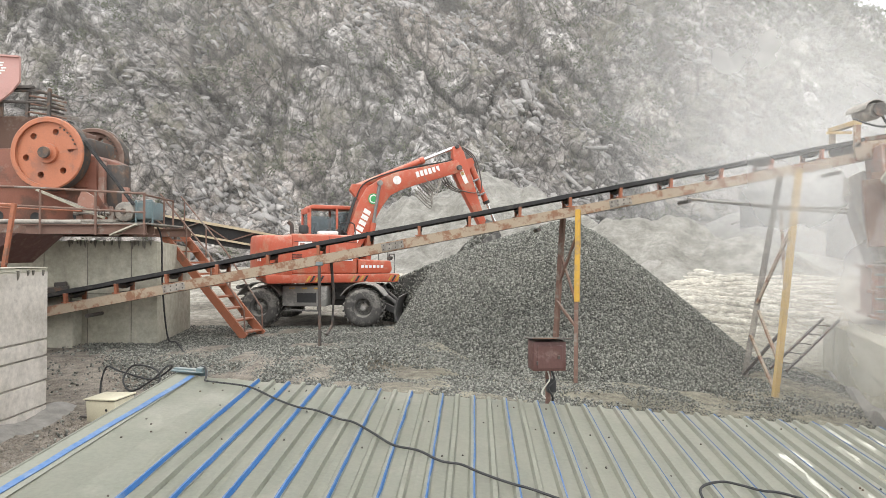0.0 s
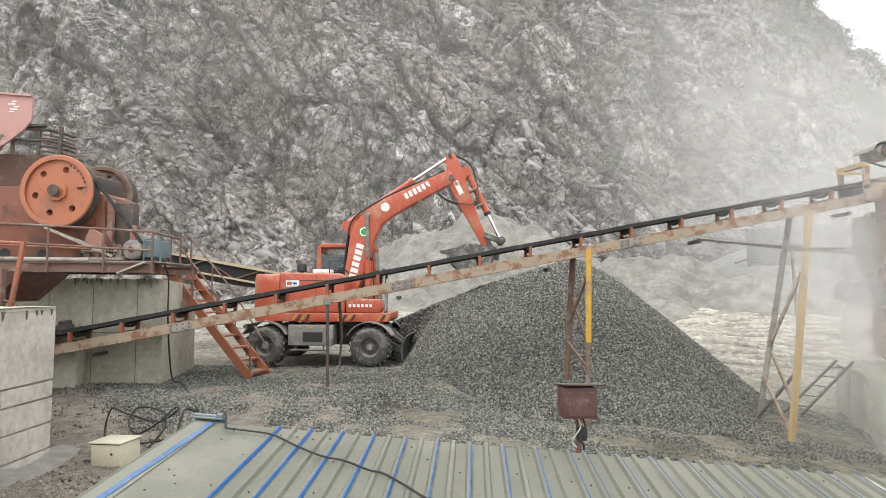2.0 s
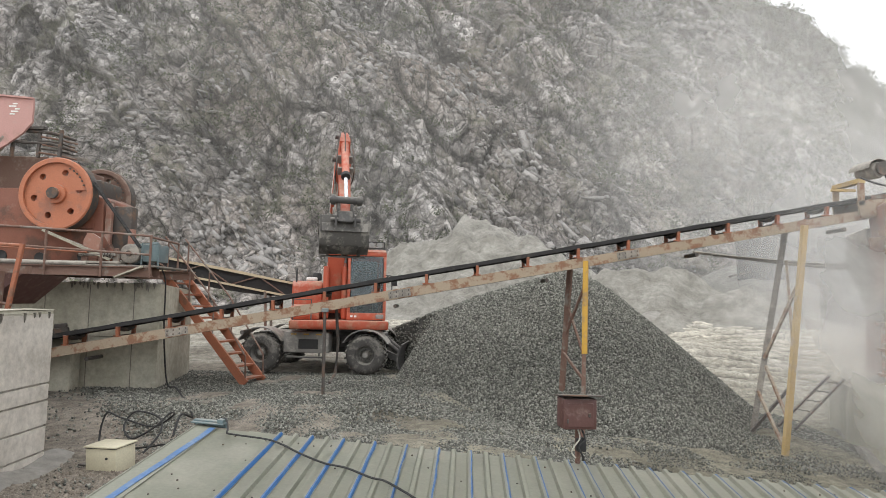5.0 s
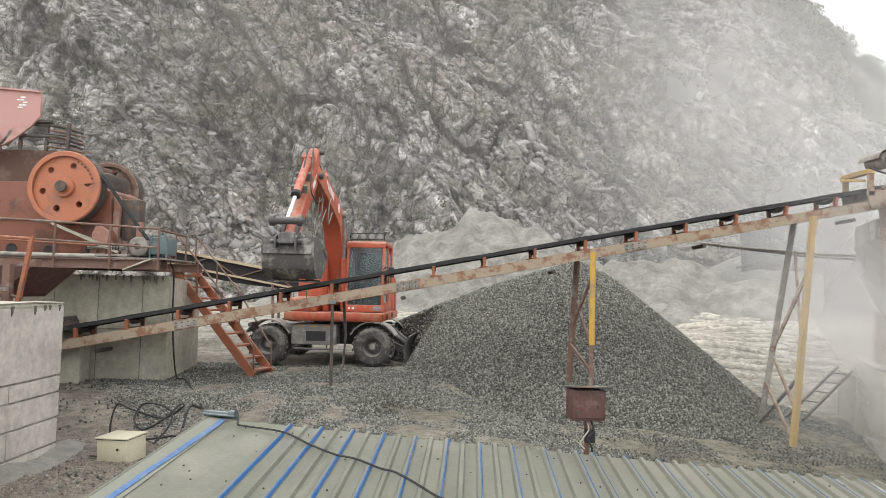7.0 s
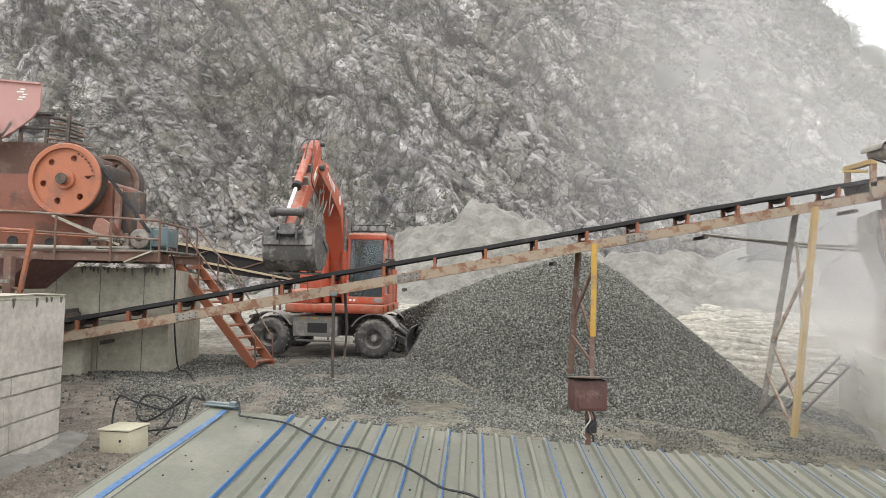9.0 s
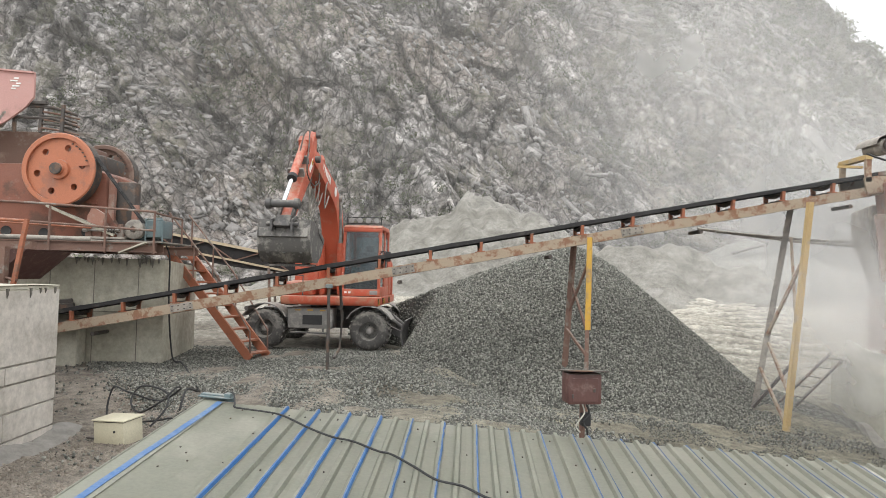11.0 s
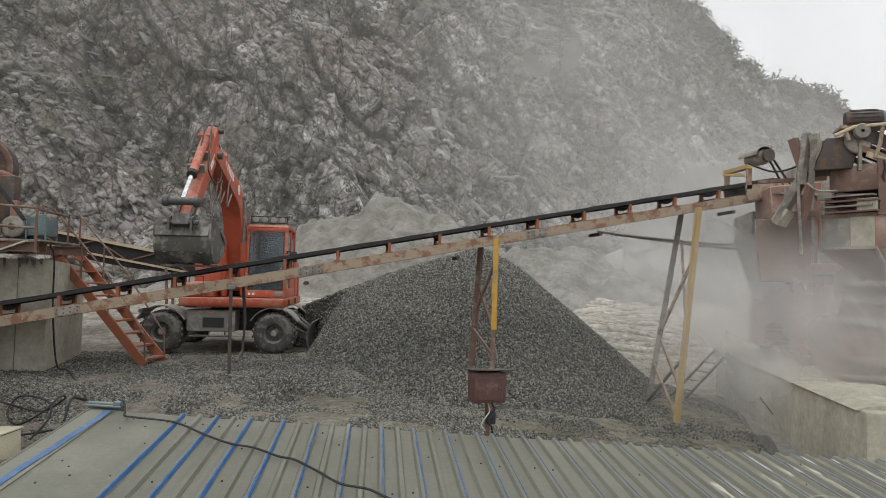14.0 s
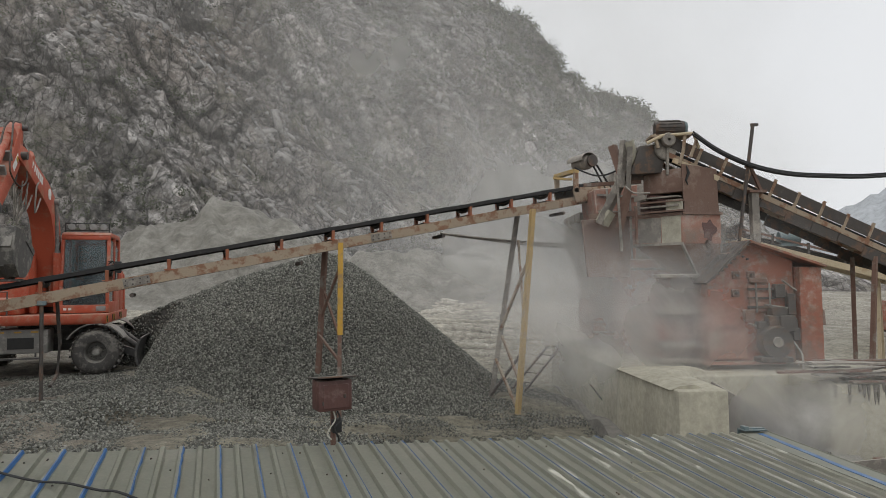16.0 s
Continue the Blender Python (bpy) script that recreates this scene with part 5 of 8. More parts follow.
def digger_upper():
    # revolving frame
    s = Shape().prism([(-1.95, 1.12), (1.42, 1.12), (1.45, 1.2), (1.45, 1.34), (-2.0, 1.34)], -1.22, 1.22).bevel(.025)
    deck = swing("revolving_frame", s, M["digger"], "orange revolving frame with hazard stripes")
    for y in (-1.226, 1.226):
        stripes(deck, -1.05, -.6, y, 1.15, .15, 4)
        stripes(deck, .1, .55, y, 1.15, .15, 4)
        stripes(deck, 1.1, 1.4, y, 1.15, .15, 3)
    # counterweight, rounded at the back
    ring = []
    outline = [(-1.35, -1.23), (-1.75, -1.2), (-2.02, -1.02), (-2.17, -.6), (-2.2, 0), (-2.17, .6), (-2.02, 1.02), (-1.75, 1.2), (-1.35, 1.23)]
    for z, k in ((1.24, .96), (1.34, 1), (2.1, 1), (2.26, .985), (2.32, .95)):
        ring.append([(-1.35 + (x + 1.35) * k, y * k, z) for x, y in outline])
    cw = swing("counterweight", Shape().loft(ring).bevel(.015, 2, 50), M["digger"], "rounded orange counterweight with white lettering")
    for k in range(4):
        part("lettering_bar", Shape().box((-2.08 - .02 * k, -.96 + .13 * k, 1.75), (.02, .075, .16)).bevel(.003, 1), M["white"], cw)
    # bodywork of the engine bay
    s = Shape().prism([(-1.36, 1.345), (.32, 1.345), (.32, 2.22), (.22, 2.34), (-1.36, 2.36)], -1.2, -.42).bevel(.05, 3)
    bay = swing("engine_cover", s, M["digger"], "orange engine cover with louvres and stickers")
    part("cover_seam", Shape().box((-.42, -1.203, 1.85), (.012, .008, .9)), M["black"], bay)
    part("cover_seam", Shape().box((-.5, -1.203, 2.16), (1.6, .008, .012)), M["black"], bay)
    part("sticker", Shape().box((-1.02, -1.205, 2.08), (.34, .006, .16)).bevel(.002, 1), M["white"], bay, "white sticker with red and blue bars")
    part("sticker_print", Shape().box((-1.1, -1.21, 2.08), (.12, .006, .09)), M["crusher_red"], bay)
    part("sticker_print", Shape().box((-.96, -1.21, 2.08), (.1, .006, .05)), M["film_blue"], bay)
    part("sticker", Shape().box((-.1, -1.205, 1.72), (.6, .006, .08)).bevel(.002, 1), M["white"], bay, "white stripe sticker")
    part("sticker_print", Shape().box((-.1, -1.21, 1.72), (.52, .006, .035)), M["film_blue"], bay)
    for k in range(7):
        part("louvre", Shape().box((-1.22, -1.203, 1.5 + .055 * k), (.24, .01, .022)), M["black"], bay)
    s = Shape().prism([(-1.36, 1.345), (-.78, 1.345), (-.78, 2.3), (-1.36, 2.36)], -.41, 1.2).bevel(.05, 3)
    rear = swing("rear_cover", s, M["digger"])
    part("pre_cleaner", Shape().lathe([(0, .28), (.1, .28), (.13, .22), (.13, .08), (.06, .06), (.06, 0)], 16, pose(-.95, -.55, 2.32, 90)), M["black"], bay, "black air pre-cleaner")
    part("exhaust", Shape().tube([(-1.15, .1, 2.3), (-1.15, .1, 2.62), (-1.25, .1, 2.72)], .055, 10), M["dark_steel"], rear)
    part("tank_cap", Shape().lathe([(0, .1), (.07, .1), (.08, .0)], 12, pose(-.3, -.75, 2.34, 90)), M["dark_steel"], bay)
    part("cover_rail", Shape().tube(wavy([(-.1, -1.1, 2.33), (-.1, -1.1, 2.62), (.05, -1.1, 2.66), (.25, -1.1, 2.62), (.28, -1.1, 2.3)], 5), .018, 8), M["black"], bay)
    part("bundle", Shape().box((-.35, -.7, 2.4), (.5, .3, .1)).bevel(.03), M["white"], bay, "pale rag on the cover")
    # hydraulic lines on the deck under the boom
    for k in range(4):
        part("hose", Shape().tube(wavy([(-.2 - .05 * k, -.3 + .07 * k, 1.9), (.0, -.32 + .07 * k, 2.5 - .06 * k), (.3, -.3 + .07 * k, 2.3), (.35, -.28 + .07 * k, 1.9)], 6), .022, 6), M["black"], rear)
    part("boom_bracket", Shape().prism([(-.3, 1.345), (.75, 1.345), (.45, 1.9), (.1, 1.95), (-.1, 1.8)], -.4, -.33).prism([(-.3, 1.345), (.75, 1.345), (.45, 1.9), (.1, 1.95), (-.1, 1.8)], .13, .2), M["digger"], deck)
    part("valve_block", Shape().box((-.35, -.1, 1.6), (.7, .45, .5)).bevel(.04), M["digger_dark"], deck)
    # front tank box
    s = Shape().prism([(.34, 1.345), (1.2, 1.345), (1.26, 1.45), (1.22, 1.68), (.34, 1.72)], -1.2, -.5).bevel(.04, 3)
    box = swing("front_box", s, M["digger"], "low orange tool box with white lettering and a step rail")
    for k in range(6):
        part("lettering_bar", Shape().box((.45 + .105 * k, -1.204, 1.53), (.07, .008, .075)).bevel(.002, 1), M["white"], box)
    part("step_rail", Shape().tube([(1.33, -1.15, 1.345), (1.33, -1.15, 1.85), (1.33, -.7, 1.85), (1.33, -.7, 1.345)], .018, 8), M["digger_dark"], box)
    part("step_rail", Shape().tube([(1.15, -1.15, 1.69), (1.15, -1.15, 1.95), (.9, -1.15, 1.95), (.9, -1.15, 1.7)], .016, 8), M["digger_dark"], box)


def digger_cab():
    x0, x1, y0, y1, z0, z1 = -.72, .98, .2, 1.2, 1.345, 3.14
    bars = []
    # pillars and sills, each a bevelled bar
    fr = [((x0 + .05, z0 + .05), (x0 + .06, z1 - .06), .1), ((x1 - .06, z0 + .1), (x1 - .04, 1.95), .09), ((x1 - .04, 1.95), (x1 - .18, z1 - .08), .08), ((.12, z0), (.1, z1 - .05), .06)]
    for (ax, az), (bx, bz), w in fr:
        for y in (y0 + .035, y1 - .035):
            bars.append(("pillar", Shape().beam((ax, y, az), (bx, y, bz), .07, w)))
    for y in (y0 + .03, y1 - .03):
        bars.append(("sill", Shape().box(((x0 + x1) / 2, y, z0 + .12), (x1 - x0 - .1, .06, .26))))
        bars.append(("side_panel", Shape().box((-.28, y, z0 + .42), (.8, .05, .5))))
    bars.append(("front_sill", Shape().box((x1 - .05, (y0 + y1) / 2, z0 + .1), (.1, y1 - y0, .18))))
    bars.append(("rear_header", Shape().box((x0 + .05, (y0 + y1) / 2, z1 - .1), (.1, y1 - y0, .16))))
    bars.append(("front_header", Shape().box((x1 - .17, (y0 + y1) / 2, z1 - .08), (.1, y1 - y0, .1))))
    s = Shape().box((x0 + .05, (y0 + y1) / 2, z0 + .45), (.1, y1 - y0, .9))
    cab = swing("cab", s.bevel(.012, 2), M["digger"], "orange glazed cab with a striped visor and a lamp bar")
    for nm, sh in bars:
        part(nm, sh.bevel(.012, 2), M["digger"], cab)
    roof = Shape().prism([(x0 + .02, z1 - .06), (x1 - .18, z1 - .06), (x1 - .1, z1 - .02), (x1 - .24, z1 + .05), (x0 + .12, z1 + .06)], y0, y1).bevel(.03, 3)
    part("cab_roof", roof, M["digger"], cab)
    part("floor_pan", Shape().box((.1, .7, z0 + .02), (1.6, .95, .05)), M["interior"], cab)
    s = Shape()
    s.loft([[(x1 - .002, y0 + .09, 1.9), (x1 - .002, y1 - .09, 1.9), (x1 - .012, y1 - .09, 1.9), (x1 - .012, y0 + .09, 1.9)],
            [(x1 - .125, y0 + .09, z1 - .13), (x1 - .125, y1 - .09, z1 - .13), (x1 - .135, y1 - .09, z1 - .13), (x1 - .135, y0 + .09, z1 - .13)]])
    part("windscreen", s, M["glass"], cab, "dark reflecting windscreen")
    part("lower_windscreen", Shape().box((x1 - .03, (y0 + y1) / 2, 1.7), (.01, y1 - y0 - .16, .38)), M["glass"], cab)
    part("screen_bar", Shape().box((x1 - .02, (y0 + y1) / 2, 1.9), (.03, y1 - y0 - .1, .035)), M["black"], cab)
    for y in (y0 + .03, y1 - .03):
        part("side_window", Shape().prism([(.16, z0 + .26), (x1 - .1, z0 + .2), (x1 - .1, 1.95), (x1 - .22, z1 - .13), (.15, z1 - .13)], y - .004, y + .004), M["glass"], cab)
        part("side_window", Shape().box((-.28, y, 2.48), (.66, .008, .8)), M["glass"], cab)
    part("rear_window", Shape().box((x0 + .05, .7, 2.62), (.01, .84, .7)), M["glass"], cab)
    part("seat", Shape().box((-.1, .7, 1.75), (.55, .5, .16)).box((-.38, .7, 2.15), (.16, .48, .75)).box((-.4, .7, 2.62), (.1, .28, .2)).box((-.1, .7, 1.52), (.4, .4, .32)).bevel(.04), M["interior"], cab, "dark operator seat")
    part("console", Shape().box((.2, .98, 1.75), (.5, .16, .7)).box((.2, .42, 1.75), (.5, .16, .7)).box((.75, .7, 1.95), (.12, .3, .12)).bevel(.03), M["interior"], cab)
    for k in range(9):
        y = y0 + .08 + .105 * k
        part("visor_stripe", Shape().prism([(0, 0), (.05, 0), (.1, .06), (.05, .06)], -.006, .006, Matrix.Translation((x1 - .13, y - .05, z1 - .065)) @ Matrix.Rotation(radians(90), 4, "Z")), M["yellow"], cab)
    bar = Shape().tube([(x1 - .3, y0 + .05, z1 + .1), (x1 - .3, y1 - .05, z1 + .1)], .014, 8).tube([(x1 - .3, y0 + .05, z1 + .26), (x1 - .3, y1 - .05, z1 + .26)], .014, 8)
    for y in (y0 + .05, y1 - .05):
        bar.tube([(x1 - .3, y, z1 + .02), (x1 - .3, y, z1 + .27)], .014, 8)
    part("lamp_bar", bar, M["black"], cab)
    for k in range(4):
        y = y0 + .17 + .22 * k
        part("lamp", Shape().lathe([(0, -.05), (.06, -.04), (.075, .0), (.07, .015), (0, .02)], 14, pose(x1 - .28, y, z1 + .18, 0, 0, -90)), M["lamp_glass"], cab, "round work lamp")
    s = Shape().tube(wavy([(x1 - .02, y1 - .02, 2.45), (x1 + .06, y1 + .1, 2.5), (x1 + .06, y1 + .13, 2.1), (x1 - .02, y1 - .02, 1.9)], 5), .014, 6)
    part("grab_rail", s, M["black"], cab)
    part("mirror", Shape().box((x1 + .1, y1 + .2, 2.38), (.05, .14, .26)).bevel(.02), M["black"], cab, "black wing mirror")
    part("mirror_arm", Shape().tube([(x1 - .03, y1 - .02, 2.52), (x1 + .08, y1 + .14, 2.5)], .012, 6), M["black"], cab)
    for k in range(2):
        part("badge", Shape().box((x1 + .003, y0 + .12 + .1 * k, z0 + .1), (.008, .06, .05)), M["white"], cab)
    part("work_lamp", Shape().box((x1 + .01, y1 - .16, z0 + .1), (.03, .2, .11)).bevel(.01), M["lamp_glass"], cab)


digger_upper()
digger_cab()

# boom, arm and bucket, each in its own space: hinge at the origin, x along it
def tapered(profile, widths, s=None):
    """A box-section limb: upper and lower edge points with the width at each station."""
    s = s or Shape()
    s.loft([[(xl, -w / 2, zl), (xl, w / 2, zl), (xu, w / 2, zu), (xu, -w / 2, zu)] for (xl, zl, xu, zu), w in zip(profile, widths)])
    return s


def digger_boom():
    prof = [(-.17, -.1, -.17, .1), (.15, -.2, .05, .2), (1.0, -.27, .9, .26), (1.75, -.33, 1.62, .32), (2.15, -.42, 2.05, .27), (2.4, -.62, 2.45, .02), (2.72, -.95, 2.86, -.36), (3.2, -1.5, 3.36, -1.02), (3.66, -2.02, 3.85, -1.66), (3.78, -2.14, 3.98, -1.86)]
    boom = part("boom", tapered(prof, [.42, .44, .44, .44, .44, .43, .42, .4, .36, .3]).bevel(.018, 2), M["digger"], DIG, "cranked orange boom with white lettering")
    part("boom_pin", Shape().tube([(2.32, -.3, 0), (2.32, .3, 0)], .075, 14), M["digger_grey"], boom)
    part("boom_pin", Shape().tube([(3.79, -.26, -1.97), (3.79, .26, -1.97)], .075, 14), M["digger_dark"], boom)
    part("boom_pin", Shape().tube([(0, -.3, 0), (0, .3, 0)], .09, 14), M["digger_dark"], boom)
    for y in (-.226, .226):
        for k in range(6):
            part("lettering_bar", Shape().prism([(0, 0), (.12, 0), (.14, .2), (.02, .2)], y - .004, y + .004, Matrix.Translation((.55 + .165 * k, 0, -.1))), M["white"], boom)
        d = Vector((.66, 0, -.75)).normalized()
        up = Vector((.75, 0, .66)).normalized()
        for k in range(6):
            p = Vector((2.95, 0, -.92)) + d * (.13 * k)
            q = [p, p + d * .09, p + d * .09 + up * .16, p + up * .16]
            yy = y * (.93 - .02 * k)
            part("lettering_bar", Shape().prism([(v.x, v.z) for v in q], yy - .006, yy + .006), M["white"], boom)
        part("emblem", Shape().lathe([(0, -.005), (.15, -.005), (.15, .005), (0, .005)], 24, pose(1.85, y, -.02)), M["green"], boom, "round green emblem")
        part("emblem_ring", Shape().lathe([(.09, -.007), (.12, -.007), (.12, .007), (.09, .007), (.09, -.007)], 24, pose(1.85, y, -.02)), M["white"], boom)
        part("emblem", Shape().lathe([(0, -.005), (.12, -.005), (.12, .005), (0, .005)], 24, pose(2.62, y * .985, -.42)), M["white"], boom, "round white emblem")
    for k in range(4):
        y = -.12 + .08 * k
        part("hose", Shape().tube(wavy([(.2, y, .25), (1.0, y, .33), (1.6, y, .4), (2.1, y, .38), (2.55, y, .02), (3.1, y, -.6), (3.75, y, -1.5), (3.95, y, -1.7)], 5), .02, 6), M["black"], boom)
    part("arm_cylinder_lug", Shape().prism([(1.62, .26), (2.15, .2), (2.0, .64), (1.82, .64)], -.1, .1), M["digger"], boom)
    rng = random.Random(8)
    for k in range(9):
        y, x = rng.uniform(-.2, .2), 2.55 + .07 * k
        part("hanging_hose", Shape().tube(wavy([(x + .3, y, -1.1), (x + .25, y + .03, -1.4 - .02 * k), (x + .1 - .3, y, -1.55 - rng.uniform(0, .15)), (x - .05, y, -1.1)], 5), .017, 6), M["dusty_steel"], boom, "frayed dusty hanging hose")
    return boom


def digger_arm():
    prof = [(-.62, .14, -.6, .36), (-.3, .0, -.35, .38), (.0, -.15, .05, .34), (.5, -.16, .5, .27), (1.4, -.11, 1.4, .16), (2.1, -.09, 2.1, .1), (2.24, -.07, 2.24, .07)]
    arm = part("arm", tapered(prof, [.18, .25, .26, .26, .24, .22, .18]).bevel(.014, 2), M["digger"], DIG, "orange dipper arm with a white warning plate")
    for y in (-.165, .165):
        part("warning_plate", Shape().box((.3, y * .8, .05), (.42, .006, .13)).bevel(.002, 1), M["white"], arm)
        part("warning_print", Shape().box((.2, y * .83, .05), (.1, .006, .09)), M["yellow"], arm)
    part("arm_pin", Shape().tube([(-.57, -.2, .24), (-.57, .2, .24)], .055, 12), M["digger_dark"], arm)
    part("arm_pin", Shape().tube([(2.15, -.25, 0), (2.15, .25, 0)], .06, 12), M["bucket"], arm)
    part("bucket_cylinder", Shape().tube([(.0, 0, .46), (.06, 0, .46), (.1, 0, .46), (1.25, 0, .44)], [.07, .085, .09, .085], 14), M["digger"], arm, "orange bucket cylinder")
    part("cylinder_gland", Shape().tube([(1.24, 0, .44), (1.33, 0, .438)], .1, 14), M["black"], arm)
    part("cylinder_rod", Shape().tube([(1.3, 0, .439), (2.1, 0, .42)], .045, 12), M["chrome"], arm, "bright chrome rod")
    part("cylinder_lug", Shape().prism([(-.15, .3), (.2, .3), (.08, .55), (-.08, .55)], -.12, .12), M["digger"], arm)
    for y in (-.2, .2):
        part("rocker_link", Shape().beam((1.75, y, .08), (2.12, y, .42), .04, .12), M["bucket"], arm, "dark steel link")
    part("link_pin", Shape().tube([(2.12, -.34, .42), (2.12, -.33, .42), (2.12, .33, .42), (2.12, .34, .42)], [.06, .075, .075, .06], 14), M["digger_dark"], arm, "dark link pin")
    for y in (-.27, .27):
        part("pin_collar", Shape().tube([(2.12, y - .045, .42), (2.12, y + .045, .42)], .105, 16), M["digger_dark"], arm)
    for k in range(3):
        y = -.1 + .1 * k
        part("hose", Shape().tube(wavy([(-.5, y, .4), (-.15, y, .62), (.3, y * 1.6, .58), (.9, y * 2, .3), (.55, y * 1.8, -.3), (.1, y * 1.8, -.5), (-.2, y * 1.5, -.25)], 6), .016, 6), M["dark_steel"], arm)
    for k in range(2):
        part("hose_clamp", Shape().box((.55 + .45 * k, 0, .36), (.05, .34, .2)).bevel(.01, 1), M["digger_grey"], arm)
    return arm


def digger_bucket():
    out = [(1.22, 0), (1.1, .36), (.82, .66), (.45, .78), (.1, .66), (-.1, .35), (-.12, .0)]
    s = Shape()
    inn = [(1.2, .0), (1.06, .33), (.8, .62), (.45, .73), (.12, .62), (-.06, .34), (-.08, .02)]
    n = len(out)
    w = .54
    ring = [[(xo, -w, zo), (xo, w, zo), (xi, w, zi), (xi, -w, zi)] for (xo, zo), (xi, zi) in zip(out, inn)]
    s.loft(ring)
    b = part("bucket", s.bevel(.01, 1), M["bucket"], DIG, "dark worn digging bucket with bright edges")
    for y in (-w - .015, w + .015):
        part("side_plate", Shape().prism(out + [(.3, -.1)], y - .015, y + .015), M["bucket"], b)
        part("side_cutter", Shape().beam((1.18, y * 1.03, .02), (.55, y * 1.03, -.05), .03, .12), M["bucket"], b)
    for k in range(5):
        y = -.46 + .23 * k
        part("tooth", Shape().loft([[(1.1, y - .05, -.05), (1.1, y + .05, -.05), (1.1, y + .05, .08), (1.1, y - .05, .08)], [(1.42, y - .03, -.02), (1.42, y + .03, -.02), (1.42, y + .03, .01), (1.42, y - .03, .01)]]), M["bucket"], b)
    for y in (-.2, .2):
        part("ear", Shape().prism([(-.14, .4), (-.2, .1), (-.1, -.1), (.08, -.12), (.2, .05), (.1, .35)], y - .025, y + .025), M["bucket"], b)
    part("stiffener", Shape().loft([[(x * 1.02 + .0, -.54, z * 1.02 + .01), (x * 1.02, .54, z * 1.02 + .01), (x * 1.05, .54, z * 1.05 + .02), (x * 1.05, -.54, z * 1.05 + .02)] for x, z in ((.82, .66), (.66, .73), (.5, .78))]), M["bucket"], b)
    part("stiffener", Shape().box((-.1, 0, .3), (.06, 1.06, .2)).bevel(.01, 1), M["bucket"], b)
    for y in (-.15, .15):
        part("tipping_link", Shape().beam((-.16, y, .16), (.02, y, -.40), .07, .13).bevel(.012, 1), M["digger_dark"], b, "black tipping link")
    # coupler that carries the bucket
    part("quick_coupler", Shape().prism([(-.3, .22), (-.26, -.04), (-.05, -.14), (.16, -.1), (.22, .08), (.05, .2)], -.17, .17).bevel(.025, 2), M["digger_dark"], b, "black quick coupler")
    for x, z in ((-.24, .16), (.1, -.02)):
        part("coupler_pin", Shape().tube([(x, -.34, z), (x, .34, z)], .05, 12), M["digger_dark"], b)
    for y in (-.22, .22):
        part("coupler_hook", Shape().prism([(-.36, .1), (-.22, .0), (-.18, .3), (-.3, .34)], y - .02, y + .02), M["digger_dark"], b)
    part("wear_band", Shape().loft([[(x * 1.015, -.55, z * 1.015), (x * 1.015, .55, z * 1.015), (x * 1.04, .55, z * 1.04), (x * 1.04, -.55, z * 1.04)] for x, z in ((1.2, .06), (1.1, .36), (1.03, .45))]), M["bucket"], b, "welded wear band")
    for y in (-.36, 0, .36):
        part("wear_strip", Shape().loft([[(x * 1.01, y - .03, z * 1.01), (x * 1.01, y + .03, z * 1.01), (x * 1.04, y + .03, z * 1.04), (x * 1.04, y - .03, z * 1.04)] for x, z in ((1.1, .36), (.82, .66), (.45, .78), (.1, .66))]), M["bucket"], b)
    # what it carries
    rng = np.random.RandomState(3)
    P = np.column_stack([rng.uniform(.05, 1.0, 420), rng.uniform(-.48, .48, 420), rng.uniform(-.02, .1, 420)])
    P[:, 2] -= .16 * np.clip(1 - ((P[:, 0] - .5) / .55) ** 2, 0, 1) * np.clip(1 - (P[:, 1] / .55) ** 2, 0, 1)
    load = new("load", stones_mesh("load", P, rng.uniform(.07, .14, 420), M["gravel"], 12))
    load.parent = b
    tagged(load, "crushed stone filling the bucket")
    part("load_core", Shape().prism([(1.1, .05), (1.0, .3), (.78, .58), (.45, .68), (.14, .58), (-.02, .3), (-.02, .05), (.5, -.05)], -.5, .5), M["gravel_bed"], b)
    return b


BOOM, ARM, BUCKET = digger_boom(), digger_arm(), digger_bucket()
BUCKET.scale = (.9, .9, .9)
ARM_BARREL = part("arm_cylinder", Shape().tube([(-.05, 0, 0), (.0, 0, 0), (.05, 0, 0), (2.12, 0, 0), (2.13, 0, 0), (2.25, 0, 0)], [.06, .09, .085, .085, .105, .105], 14), M["digger"], DIG, "orange arm cylinder")
ARM_ROD = part("arm_cylinder_rod", Shape().tube([(0, 0, 0), (-1.3, 0, 0)], .05, 12), M["chrome"], DIG, "bright chrome rod")
BOOM_BARREL, BOOM_ROD = [], []
for y in (-.34, .14):
    BOOM_BARREL.append(part("boom_cylinder", Shape().tube([(-.05, 0, 0), (0, 0, 0), (1.3, 0, 0)], [.06, .085, .08], 14), M["digger"], DIG, "orange boom cylinder"))
    BOOM_ROD.append(part("boom_cylinder_rod", Shape().tube([(0, 0, 0), (-1.15, 0, 0)], .045, 12), M["rim"], DIG, "dusty steel rod"))

# seconds, slew, boom, arm and bucket angles in degrees
DIG_ROWS = [(-1, 24, 64, -70, 228), (0, 22, 66, -70, 222), (.5, 20, 69.5, -71, 208), (1, 17, 73, -71.5, 198), (1.5, 8, 75.5, -71, 189), (2, -2, 77.5, -70, 183),
            (2.5, -10.5, 79, -67, 182), (3, -20, 82.3, -60.5, 183), (3.5, -33, 86.4, -56, 188), (4, -46, 90, -54, 190), (4.5, -63.4, 89.5, -54, 191),
            (4.7, -72, 86.5, -53, 192), (5.3, -86, 77, -52, 194), (6, -91.5, 70.5, -51.5, 195), (6.8, -93, 67.2, -51.3, 196), (9, -93, 67.2, -51, 198), (17, -93, 67.2, -51, 199)]


